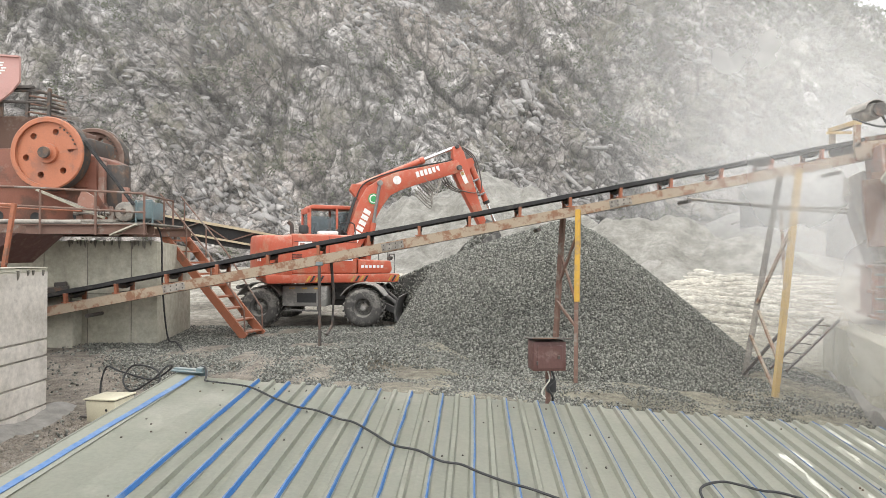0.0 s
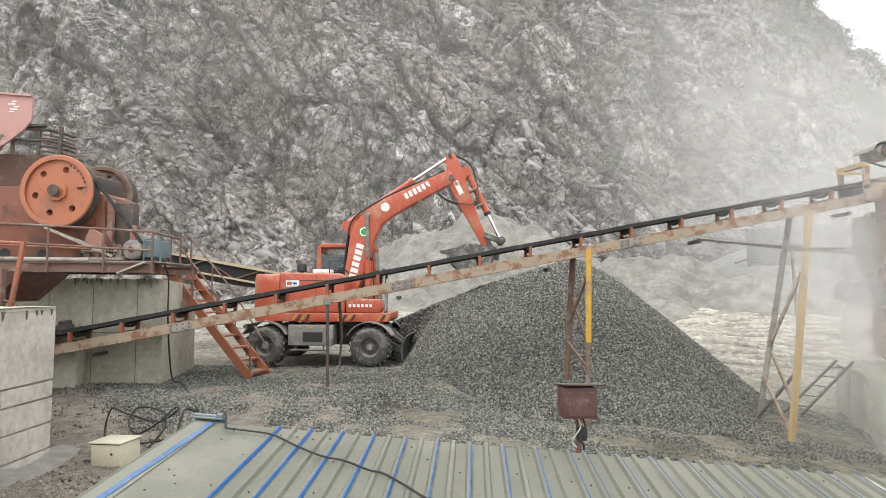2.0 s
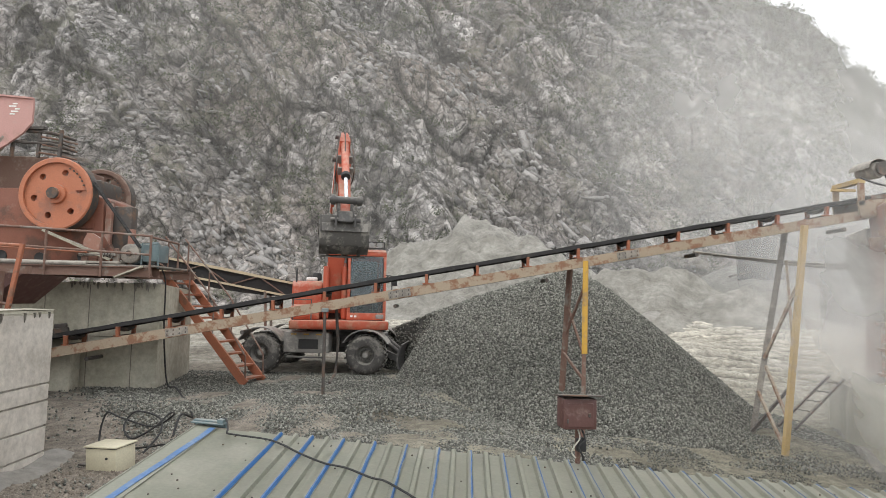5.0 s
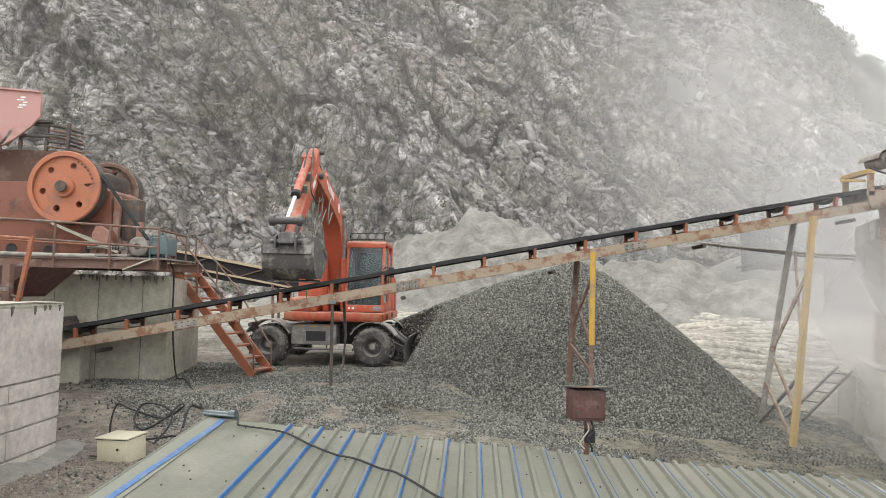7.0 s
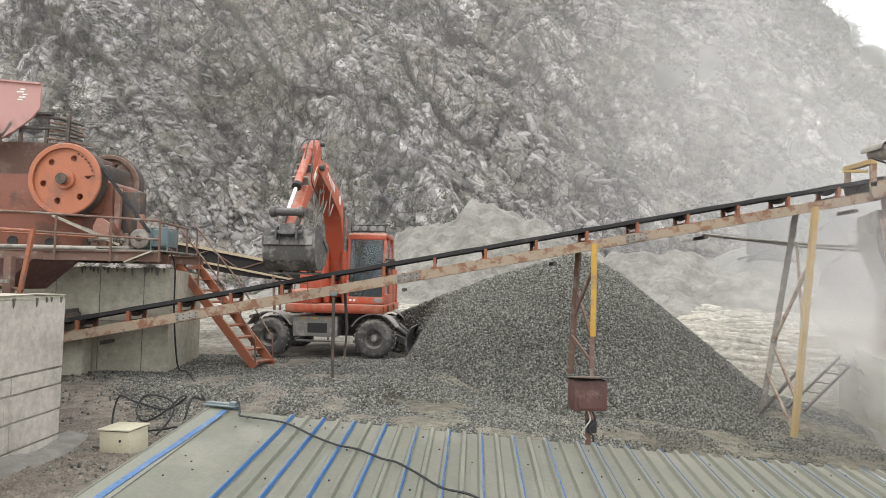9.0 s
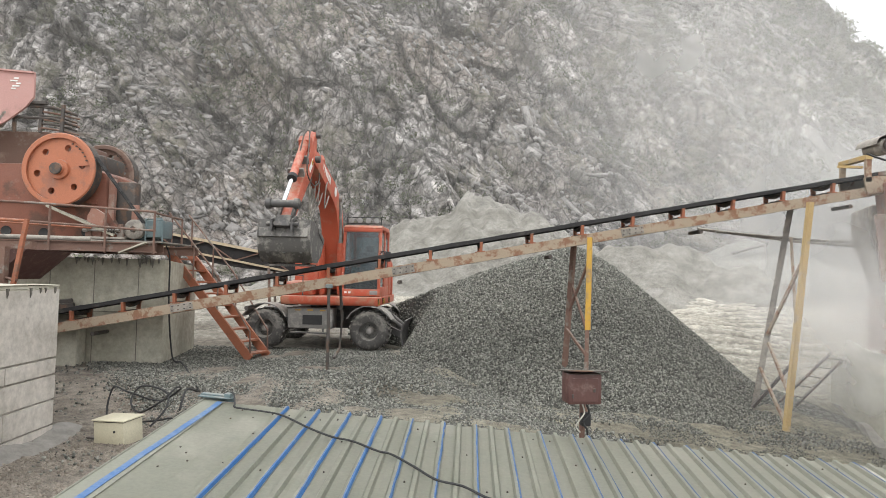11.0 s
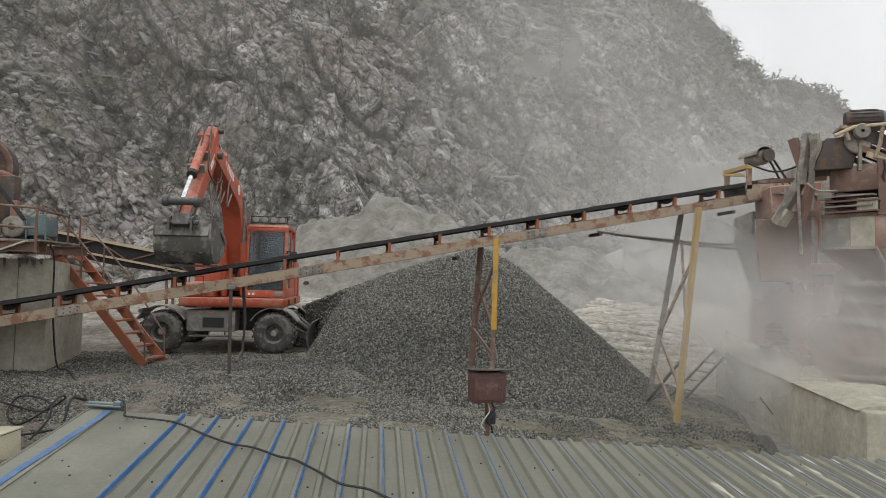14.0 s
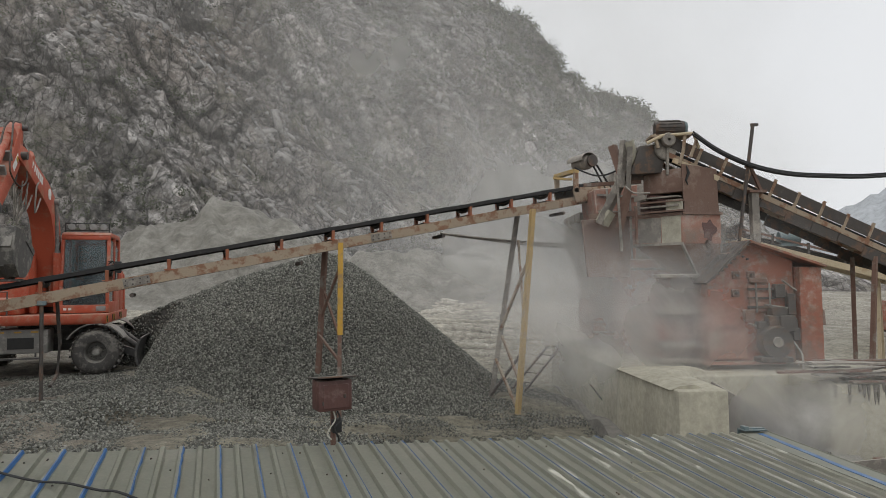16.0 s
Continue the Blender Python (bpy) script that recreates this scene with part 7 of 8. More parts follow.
def tall_chute():
    c = thing("screen_tower", "dusty grey-red steel screen tower with a funnel", "screen tower", PLANT @ pose(.45, 0, 0))
    part("lower_body", Shape().box((4.25, 17.0, 1.15), (1.25, 1.5, 1.2)).bevel(.03), M["rust_red"], c, "dusty faded red body")
    for z in (.62, 1.15, 1.7):
        part("flange", Shape().box((4.25, 17.0, z), (1.42, 1.64, .07)).bevel(.01, 1), M["rust_red"], c)
    s = Shape().loft([[(3.7, 16.3, 1.75), (4.9, 16.3, 1.75), (4.9, 17.7, 1.75), (3.7, 17.7, 1.75)], [(3.3, 16.1, 3.1), (5.15, 16.1, 3.1), (5.15, 17.9, 3.1), (3.3, 17.9, 3.1)], [(3.3, 16.1, 3.75), (5.15, 16.1, 3.75), (5.15, 17.9, 3.75), (3.3, 17.9, 3.75)]])
    part("funnel", s.bevel(.02, 1), M["dusty_steel"], c, "grey dusty funnel")
    part("upper_box", Shape().box((4.7, 16.6, 4.25), (1.0, 1.0, 1.0)).bevel(.02), M["dusty_steel"], c)
    part("link_chute", Shape().prism([(3.45, 2.3), (4.2, 2.0), (4.3, 4.2), (3.3, 4.1)], 14.6, 15.9).bevel(.02, 1), M["rust_red"], c, "dusty rust-red chute plates")
    for k in range(5):
        part("stiffener", Shape().beam((3.36 + .03 * (4 - k), 14.57, 2.45 + .38 * k), (4.24, 14.57, 2.4 + .38 * k), .05, .05), M["dusty_steel"], c)
    for k in range(3):
        part("stiffener", Shape().beam((3.62 + .25 * k, 14.56, 2.3), (3.58 + .26 * k, 14.56, 4.1), .05, .04), M["dusty_steel"], c)
    part("rear_body", Shape().box((4.6, 15.0, 1.45), (1.3, 1.2, 2.1)).bevel(.03), M["rust_red"], c, "dusty red rear housing")
    for k in range(5):
        part("ledge", Shape().box((4.6, 14.37, .6 + .42 * k), (1.4, .16, .05)).bevel(.008, 1), M["dusty_steel"], c)
    for k in range(5):
        part("ledge", Shape().box((4.25, 16.2, .75 + .26 * k), (1.3 + .03 * (k % 2), .2, .045)).bevel(.008, 1), M["dusty_steel"], c)
    for k in range(4):
        part("stiffener", Shape().beam((3.5 + .48 * k, 16.08, 3.1), (3.5 + .48 * k, 16.08, 3.75), .05, .06), M["dusty_steel"], c)


tall_chute()


def plan_box(s, corner, left, right, back, z0, z1, shrink=0.0):
    """A box given by four places in plan, corner first, between two heights."""
    ring = [left, corner, right, back]
    cx, cy = sum(q[0] for q in ring) / 4, sum(q[1] for q in ring) / 4
    low = [(cx + (x - cx) * (1 - shrink), cy + (y - cy) * (1 - shrink), z0) for x, y in ring]
    s.loft([low, [(x, y, z1) for x, y in ring]])
    return s


def feed_tower():
    c = plant("feed_chute", "patched chute tower of rusty and pale steel plates", "chute")
    rng = random.Random(77)
    # crusher body under the chute: stepped ledges and bolted panels
    part("support_body", Shape().box((4.98, 13.35, 1.15), (1.0, 1.2, 1.6)).bevel(.03), M["rust_red"], c, "dusty red crusher body")
    for z, w, d, h in ((2.1, 1.0, .5, .08), (1.8, .98, .42, .07), (1.4, 1.02, .56, .1), (.76, 1.06, .6, .09), (.47, 1.12, .7, .08)):
        part("ledge", Shape().box((4.95, 12.72, z), (w, d, h)).bevel(.012, 1), M["dusty_steel"], c, "dust-caked ledge")
    for k in range(6):
        panel = part("bolted_panel", Shape().box((4.55 + .155 * k, 12.7, 1.08), (.12, .1, .46)).bevel(.012, 1), M["crusher_red"], c)
        for z in (.93, 1.22):
            part("bolt", Shape().lathe([(0, -.02), (.02, -.02), (.02, .02)], 6, pose(4.55 + .155 * k, 12.64, z)), M["dark_steel"], panel)
    for k in range(7):
        part("rubble", moved(Shape().box((0, 0, 0), (.1, .09, .07), None, .7).bevel(.015, 1), pose(4.55 + .12 * k, 12.55 + .03 * (k % 3), 1.47, 15 * k, 9 * k, 40 * k)), M["concrete"], c)
    for z in (1.6, 1.95):
        part("web", Shape().box((4.95, 12.8, z), (.94, .3, .2)).bevel(.01, 1), M["plate_rust"], c)
    # cone that narrows to the crusher's mouth
    top = [(4.14, 13.0), (4.84, 12.34), (5.7, 12.55), (5.4, 14.0)]
    low = [(5.0, 13.1), (5.25, 12.62), (5.75, 12.75), (5.6, 13.6)]
    cone = part("cone", Shape().loft([[(x, y, 2.05) for x, y in low], [(x, y, 2.72) for x, y in top]]).bevel(.015, 1), M["plate_rust"], c, "slanting rusty cone")
    part("seam", Shape().beam((4.84, 12.335, 2.72), (5.25, 12.61, 2.06), .05, .04), M["dusty_steel"], cone)
    part("seam", Shape().beam((5.7, 12.54, 2.72), (5.75, 12.74, 2.06), .05, .04), M["dusty_steel"], cone)
    # patched box whose corner faces the yard: pale plates one way, red the other
    body = part("lower_box", plan_box(Shape(), (4.86, 12.34), (4.15, 13.0), (5.70, 12.54), (5.4, 14.0), 2.72, 3.3).bevel(.012, 1), M["rust_red"], c, "rusty red plate box with a burnt hole")
    face = (Vector((4.15, 13.0, 0)) - Vector((4.86, 12.34, 0)))
    n = Vector((face.y, -face.x, 0)).normalized()
    if n.y > 0:
        n = -n

    def on_left(u, z, out):
        q = Vector((4.86, 12.34, z)) + face * u + n * out
        return q

    def left_plate(name, u0, u1, z0, z1, mat, label="", out=.012, parent=None):
        ring = [[on_left(u0, z0, -.01), on_left(u1, z0, -.01), on_left(u1, z1, -.01), on_left(u0, z1, -.01)],
                [on_left(u0, z0, out), on_left(u1, z0, out), on_left(u1, z1, out), on_left(u0, z1, out)]]
        return part(name, Shape().loft(ring), mat, parent or c, label, smooth=False)

    left_plate("pale_plate", .03, .42, 2.74, 3.28, M["concrete"], "pale grey-green plate", .014, body)
    left_plate("pale_plate", .44, .98, 2.76, 3.25, M["dusty_steel"], "dusty grey plate", .012, body)
    left_plate("plate_rim", -.01, 1.02, 3.27, 3.33, M["plate_rust"], "", .03, body)
    left_plate("plate_rim", -.01, 1.02, 2.70, 2.75, M["dusty_steel"], "", .03, body)
    part("plate_rim", Shape().beam((4.86, 12.32, 3.31), (5.71, 12.52, 3.31), .05, .05), M["plate_rust"], body)
    rot = Matrix.Translation((5.42, 12.462, 2.98)) @ Matrix.Rotation(math.atan2(.2, .84), 4, "Z")
    # plate stays uncut; a flat dark patch paints the hole's shaded inside
    hole = [(.15 * (1 + .3 * math.sin(3 * q + 1)) * math.cos(q), .19 * (1 + .22 * math.cos(5 * q)) * math.sin(q)) for q in np.arange(0, math.tau, .3)]
    part("hole", Shape().prism(hole, -.004, .004, rot), M["maroon"], body, "ragged burnt hole")
    for k in range(5):
        q = [(x * .45 + rng.uniform(-.1, .1), z * .3 - .25 - .05 * k) for x, z in hole]
        part("burn_run", Shape().prism(q, -.003, .003, rot), M["plate_rust"], body)
    # dark upper box, its left side open on shelves
    upper = part("upper_box", plan_box(Shape(), (4.92, 12.42), (4.34, 13.0), (5.68, 12.6), (5.4, 13.9), 3.74, 4.2).bevel(.012, 1), M["plate_rust"], c, "dark rusty plate box")
    part("front_plate", Shape().loft([[(4.93, 12.40, 3.33), (5.69, 12.58, 3.33), (5.69, 12.62, 3.33), (4.93, 12.44, 3.33)], [(4.9, 12.40, 4.28), (5.66, 12.58, 4.2), (5.66, 12.62, 4.2), (4.9, 12.44, 4.28)]]).bevel(.006, 1), M["plate_rust"], c, "tall rusty plate with a crack")
    part("crack", Shape().tube([(5.0, 12.41, 4.24), (5.04, 12.415, 4.1), (4.98, 12.405, 3.95), (5.02, 12.41, 3.86)], [.012, .03, .022, .008], 6), M["black"], c)
    for k, z in enumerate((3.36, 3.46, 3.55, 3.64)):
        q = on_left(.4 + .04 * (k % 2), z, .0)
        d = face.normalized() * (.42 - .03 * (k % 2))
        part("slat", Shape().beam(q - d, q + d, .2, .03), M["dusty_steel" if k % 2 else "plate_rust"], c)
    part("inner_box", Shape().box((4.85, 13.1, 3.5), (.9, .6, .42)), M["maroon"], c)
    left_plate("pale_patch", -.02, .3, 3.36, 3.58, M["concrete"], "pale loose plate", .06)
    left_plate("pale_patch", .72, .98, 3.6, 3.72, M["dusty_steel"], "", .05)
    # hood over the belt head and the bent sheets that hang beside it
    part("hood", Shape().prism([(3.98, 4.12), (4.62, 4.15), (4.72, 4.5), (4.58, 4.72), (4.2, 4.7)], 12.7, 13.6).bevel(.02), M["dark_steel"], c, "dark belt head hood")
    part("hood_brace", Shape().beam((4.7, 12.62, 4.1), (4.72, 12.62, 4.66), .05, .05), M["dusty_steel"], c)
    for x, y, z, w, h, r, tilt, rz, mat in ((4.08, 12.75, 4.5, .24, .62, 8, -22, 20, "concrete"), (3.86, 12.8, 4.35, .16, .95, -4, 6, -12, "dusty_steel"), (3.98, 12.7, 4.22, .14, .9, 10, -5, 25, "dusty_steel"),
                                           (3.78, 12.85, 4.45, .2, .6, -8, -14, 5, "plate_rust"), (3.66, 12.9, 3.6, .22, 1.0, 10, 24, 10, "dusty_steel"), (3.86, 12.75, 3.45, .16, .8, 0, 14, -20, "plate_rust"), (3.55, 12.95, 3.3, .3, .3, 5, 30, 0, "concrete")):
        sh = Shape()
        sh.loft([[(-w / 2, 0, z1), (0, -.04 - .03 * math.sin(z1 * 5), z1), (w / 2, .02, z1), (w / 2, .035, z1), (0, -.02 - .03 * math.sin(z1 * 5), z1), (-w / 2, .015, z1)] for z1 in np.linspace(-h / 2, h / 2, 5)])
        part("chute_sheet", moved(sh, pose(x, y, z, r, tilt, rz)), M[mat], c, "bent loose sheet", smooth=False)
    part("stay_pipe", Shape().tube([(3.72, 12.7, 4.1), (3.8, 12.75, 2.6)], .028, 8), M["dusty_steel"], c)
    part("stay_pipe", Shape().tube([(4.1, 12.75, 3.5), (4.12, 12.8, 2.75)], .03, 8), M["rust_post"], c)
    part("beam", Shape().beam((3.2, 13.3, 4.0), (4.3, 13.0, 4.02), .07, .07), M["rust_post"], c)
    part("beam", Shape().beam((3.3, 13.3, 3.35), (4.2, 13.05, 3.38), .09, .1), M["plate_rust"], c)
    part("side_wall", Shape().prism([(3.3, 2.1), (4.2, 2.1), (4.2, 3.36), (3.2, 3.3)], 13.5, 13.6).bevel(.01, 1), M["plate_rust"], c, "brown side plates in the dust")
    part("hanging_cable", Shape().tube(wavy([(3.86, 12.6, 3.86), (4.0, 12.5, 3.72), (4.3, 12.5, 3.72)], 6), .018, 6), M["dusty_steel"], c)


feed_tower()


def plant_belt():
    c = plant("plant_conveyor", "steep belt conveyor with a rusty frame feeding the tower", "belt conveyor")
    a, b = Vector((4.75, 13.0, 4.60)), Vector((14.0, 13.0, .37))
    d = (b - a).normalized()
    up = Vector((-d.z, 0, d.x)) * (1 if d.x > 0 else -1)
    y0, y1 = 12.65, 13.4
    for y in (y0, y1):
        o = Vector((0, y - 13.0, 0))
        part("side_board", Shape().beam(a + o + up * .16, b + o + up * .12, .03, .22), M["dark_steel"], c, "dark side board")
        part("stringer", Shape().beam(a + o - up * .1, b + o - up * .06, .05, .1), M["rail_steel"], c, "pale rusty stringer")
        for k in range(16):
            jig = .03 * math.sin(k * 2.3 + y)
            p, q = a + d * (.95 + .56 * k) + o, a + d * (.95 + .56 * (k + 1) - .01) + o
            part("skirt", Shape().beam(p - up * (.24 + jig), q - up * (.23 + .6 * jig), .03, .2 + jig), M["dark_steel"], c, "ragged dark underside skirt")
        for k in range(17):
            p = a + d * (.6 + .53 * k) + o
            part("bracket", Shape().beam(p - up * .08, p + up * (.33 if k % 2 else .29), .035, .06), M["rail_steel"], c)
    part("belt", Shape().beam(a, b, .66, .04), M["rubber"], c)
    part("head_drum", Shape().lathe([(0, -.36), (.2, -.36), (.22, -.34), (.22, .34), (.2, .36), (0, .36)], 24, pose(4.7, 13.0, 4.62)), M["dusty_steel"], c)
    part("drive_pulley", Shape().lathe([(.03, -.05), (.12, -.05), (.14, -.02), (.14, .04), (.03, .04), (.03, -.05)], 22, pose(4.72, 12.56, 4.78)), M["dusty_steel"], c)
    sh = Shape().lathe([(0, -.3), (.13, -.3), (.155, -.26), (.155, .24), (.13, .28), (0, .28)], 24, pose(4.8, 12.75, 5.04, 0, 0, 84))
    for k in range(14):
        sh.box((.16, 0, 0), (.02, .44, .008), pose(4.8, 12.75, 5.04, 0, 0, 84) @ Matrix.Rotation(math.tau * k / 14, 4, "Y"))
    part("drive_motor", sh, M["dark_steel"], c, "dark ribbed drive motor")
    part("motor_cap", Shape().lathe([(0, -.02), (.13, -.02), (.15, .03), (0, .05)], 20, pose(5.12, 12.72, 5.04, 0, 0, 84)), M["motor_blue"], c)
    part("motor_mount", Shape().beam((4.4, 12.8, 4.86), (5.2, 12.72, 4.88), .46, .04), M["rail_steel"], c)
    for pts in ([(4.3, 12.6, 4.72), (4.6, 12.55, 4.86), (5.2, 12.52, 4.9), (5.3, 12.52, 4.6)], [(5.05, 12.55, 4.9), (5.0, 12.55, 4.55), (4.92, 12.55, 4.3)], [(5.25, 12.5, 4.75), (5.12, 12.5, 4.42)], [(4.45, 12.6, 4.9), (4.52, 12.58, 4.62)]):
        part("frame_strut", Shape().tube(pts, .035, 8), M["cream_pipe" if len(pts) == 4 else "rail_steel"], c)
    part("head_plate", Shape().beam((4.8, 12.58, 4.38), (5.7, 12.58, 4.0), .03, .1), M["cream_pipe"], c, "pale bent side rail")
    part("mast", Shape().tube([(5.94, 12.4, 2.5), (6.32, 12.4, 5.0)], .034, 8), M["dark_steel"], c, "thin leaning mast")
    part("mast_head", Shape().box((6.35, 12.4, 5.03), (.14, .06, .05)), M["dark_steel"], c)
    part("mast_clip", Shape().box((6.2, 12.4, 4.22), (.1, .08, .08)), M["dark_steel"], c)
    part("post", Shape().beam((6.36, 12.5, 2.0), (6.34, 12.5, 3.72), .14, .14), M["dusty_steel"], c)
    part("post_brace", Shape().beam((6.28, 12.45, 4.2), (6.48, 12.45, 3.7), .06, .05), M["rust_post"], c)
    part("post_plate", Shape().box((6.38, 12.5, 3.73), (.34, .24, .05)), M["rust_post"], c)
    for x in (8.8, 11.5):
        z = a.z + (x - a.x) * (b.z - a.z) / (b.x - a.x)
        part("leg", Shape().beam((x, 12.65, z - .3), (x - .5, 12.3, -1.2), .08, .08), M["rust_post"], c)
        part("leg", Shape().beam((x, 13.35, z - .3), (x + .2, 13.7, -1.2), .08, .08), M["rust_post"], c)


plant_belt()


def impact_crusher():
    c = thing("impact_crusher", "orange-red impact crusher housing with bolted plates", "impact crusher", PLANT @ pose(.22, 0, .05))
    prof = [(4.98, .42), (6.62, .42), (6.62, 2.32), (5.95, 2.6), (5.7, 2.64), (5.45, 2.48), (4.98, 1.95)]
    part("housing", Shape().prism(prof, 12.1, 13.7).bevel(.02, 1), M["crusher_red"], c)
    part("end_panel", Shape().box((6.86, 12.7, 1.32), (.42, 1.5, 1.75)).bevel(.02), M["crusher_red"], c, "bright orange-red end panel")
    part("roof_plate", Shape().beam((5.68, 12.7, 2.68), (7.1, 12.7, 2.2), 1.75, .04), M["crusher_red"], c)
    part("roof_plate", Shape().beam((4.85, 12.7, 1.9), (5.7, 12.7, 2.68), 1.75, .04), M["dark_steel"], c)
    for x, z in ((5.52, 2.05), (5.8, 2.05), (5.5, 1.72), (6.4, 1.7), (6.05, 1.45), (6.4, 1.35)):
        part("bolt_plate", Shape().box((x, 12.08, z), (.15, .05, .15)).bevel(.012, 1), M["rust_post"], c)
        part("bolt", Shape().lathe([(0, 12.0), (.035, 12.0), (.035, 12.06)], 6, pose(x, 0, z)), M["dark_steel"], c)
    part("hatch", Shape().box((5.95, 12.07, 1.62), (.42, .06, .5)).bevel(.012, 1), M["rust_red"], c)
    for k in range(3):
        part("hatch_bar", Shape().box((5.95, 12.02, 1.45 + .17 * k), (.5, .05, .045)), M["dark_steel"], c)
    part("rotor_pulley", Shape().lathe([(.08, 11.8), (.2, 11.8), (.28, 11.78), (.3, 11.85), (.3, 12.0), (.08, 12.0), (.08, 11.8)], 28, pose(6.12, 0, .82)), M["dark_steel"], c)
    part("pulley_hub", Shape().lathe([(0, 11.76), (.09, 11.76), (.1, 11.8), (.1, 12.0)], 18, pose(6.12, 0, .82)), M["dusty_steel"], c)
    part("bearing", Shape().box((6.12, 12.0, .9), (.5, .2, .35)).bevel(.05), M["dark_steel"], c)
    part("jack", Shape().box((6.35, 11.95, 1.15), (.3, .25, .3)).box((6.1, 11.95, 1.2), (.2, .2, .2)).bevel(.03), M["dark_steel"], c)
    part("skirt_plate", Shape().box((5.3, 12.05, .75), (.7, .06, .5)).bevel(.01, 1), M["rust_red"], c)
    part("side_flange", Shape().box((5.6, 12.05, .43), (1.5, .16, .06)), M["rust_red"], c)
    part("hose", Shape().tube(wavy([(6.4, 11.9, .9), (6.5, 11.7, .6), (6.45, 11.6, .3)], 6), .02, 6), M["dusty_steel"], c)
    part("chimney", Shape().tube([(5.75, 13.2, 2.5), (5.78, 13.2, 3.1)], .09, 12), M["dusty_steel"], c)
    # engine-like drive with housings, rods and brackets on the front
    for x, z, w, h, dp in ((5.9, 1.95, .34, .1, .1), (6.28, 1.75, .2, .26, .14), (6.5, 1.5, .16, .4, .12), (6.22, 1.38, .3, .16, .2), (5.72, 1.3, .2, .22, .1), (6.42, 1.15, .22, .2, .24), (5.98, 1.12, .3, .14, .16), (6.55, .95, .14, .24, .16), (6.1, .5, .6, .1, .3)):
        part("drive_housing", Shape().box((x, 12.08 - dp / 2, z), (w, dp, h)).bevel(.018, 1), M["dark_steel" if x > 5.95 else "plate_rust"], c)
    for x0, z0, x1, z1 in ((5.85, 1.9, 5.85, 1.35), (6.1, 1.9, 6.1, 1.5), (6.0, 1.5, 6.5, 1.42), (6.35, 1.95, 6.6, 1.75), (5.7, 1.15, 6.0, 1.05)):
        part("rod", Shape().tube([(x0, 12.0, z0), (x1, 11.98, z1)], .018, 8), M["dusty_steel"], c)
    for k in range(4):
        part("weld_rib", Shape().box((5.32, 12.06, .62 + .17 * k), (.5 - .03 * k, .08, .035)), M["rust_red"], c)
    for k in range(9):
        part("roof_stud", Shape().lathe([(0, -.03), (.02, -.03), (.02, .02)], 6, pose(5.1 + .08 * k, 12.07, 2.0 + .07 * k if k < 6 else 2.45 - .05 * (k - 6))), M["dark_steel"], c)


impact_crusher()


def under_belt():
    c = plant("discharge_chute", "dust-covered discharge chute and belt under the crusher", "chute")
    part("side", Shape().tube(wavy([(4.95, 10.7, -1.0), (5.0, 10.6, -.45), (5.25, 10.5, -.25), (5.6, 10.4, -.4), (5.8, 10.3, -1.0)], 6), .05, 8), M["dark_steel"], c, "dark bent guard")
    part("guard_sheet", Shape().beam((4.75, 11.2, .1), (5.2, 10.8, -.2), .05, .4), M["dusty_steel"], c)
    part("belt", Shape().beam((5.0, 11.5, .0), (6.2, 10.2, -.75), .7, .06), M["rubber"], c)
    part("spill", Shape().loft([[(4.9 + .18 * k, 11.2 - .16 * k, -1.1), (5.0 + .18 * k, 11.3 - .14 * k, -.35 - .05 * k + .05 * math.sin(k)), (5.7 + .15 * k, 11.3 - .14 * k, -.4 - .05 * k), (5.9 + .15 * k, 11.2 - .16 * k, -1.1)] for k in range(8)]), M["sand_pale"], c, "spilled pale stone dust")
    for k in range(3):
        part("hose", Shape().tube(wavy([(4.55 + .05 * k, 11.1, .3), (4.7 + .06 * k, 10.9, .0), (4.8 + .07 * k, 10.6, -.5), (5.1 + .1 * k, 10.3, -.75)], 6), .022, 6), M["dusty_steel"], c)
    part("trough", Shape().beam((5.9, 9.9, -.95), (8.0, 9.2, -.55), .35, .06).beam((5.9, 9.7, -.85), (8.0, 9.0, -.45), .04, .22), M["dusty_steel"], c)
    part("bracket", Shape().box((6.15, 9.7, -.8), (.07, .07, .22)).box((6.6, 9.6, -.7), (.16, .1, .14)).bevel(.02, 1), M["rust_post"], c)


under_belt()


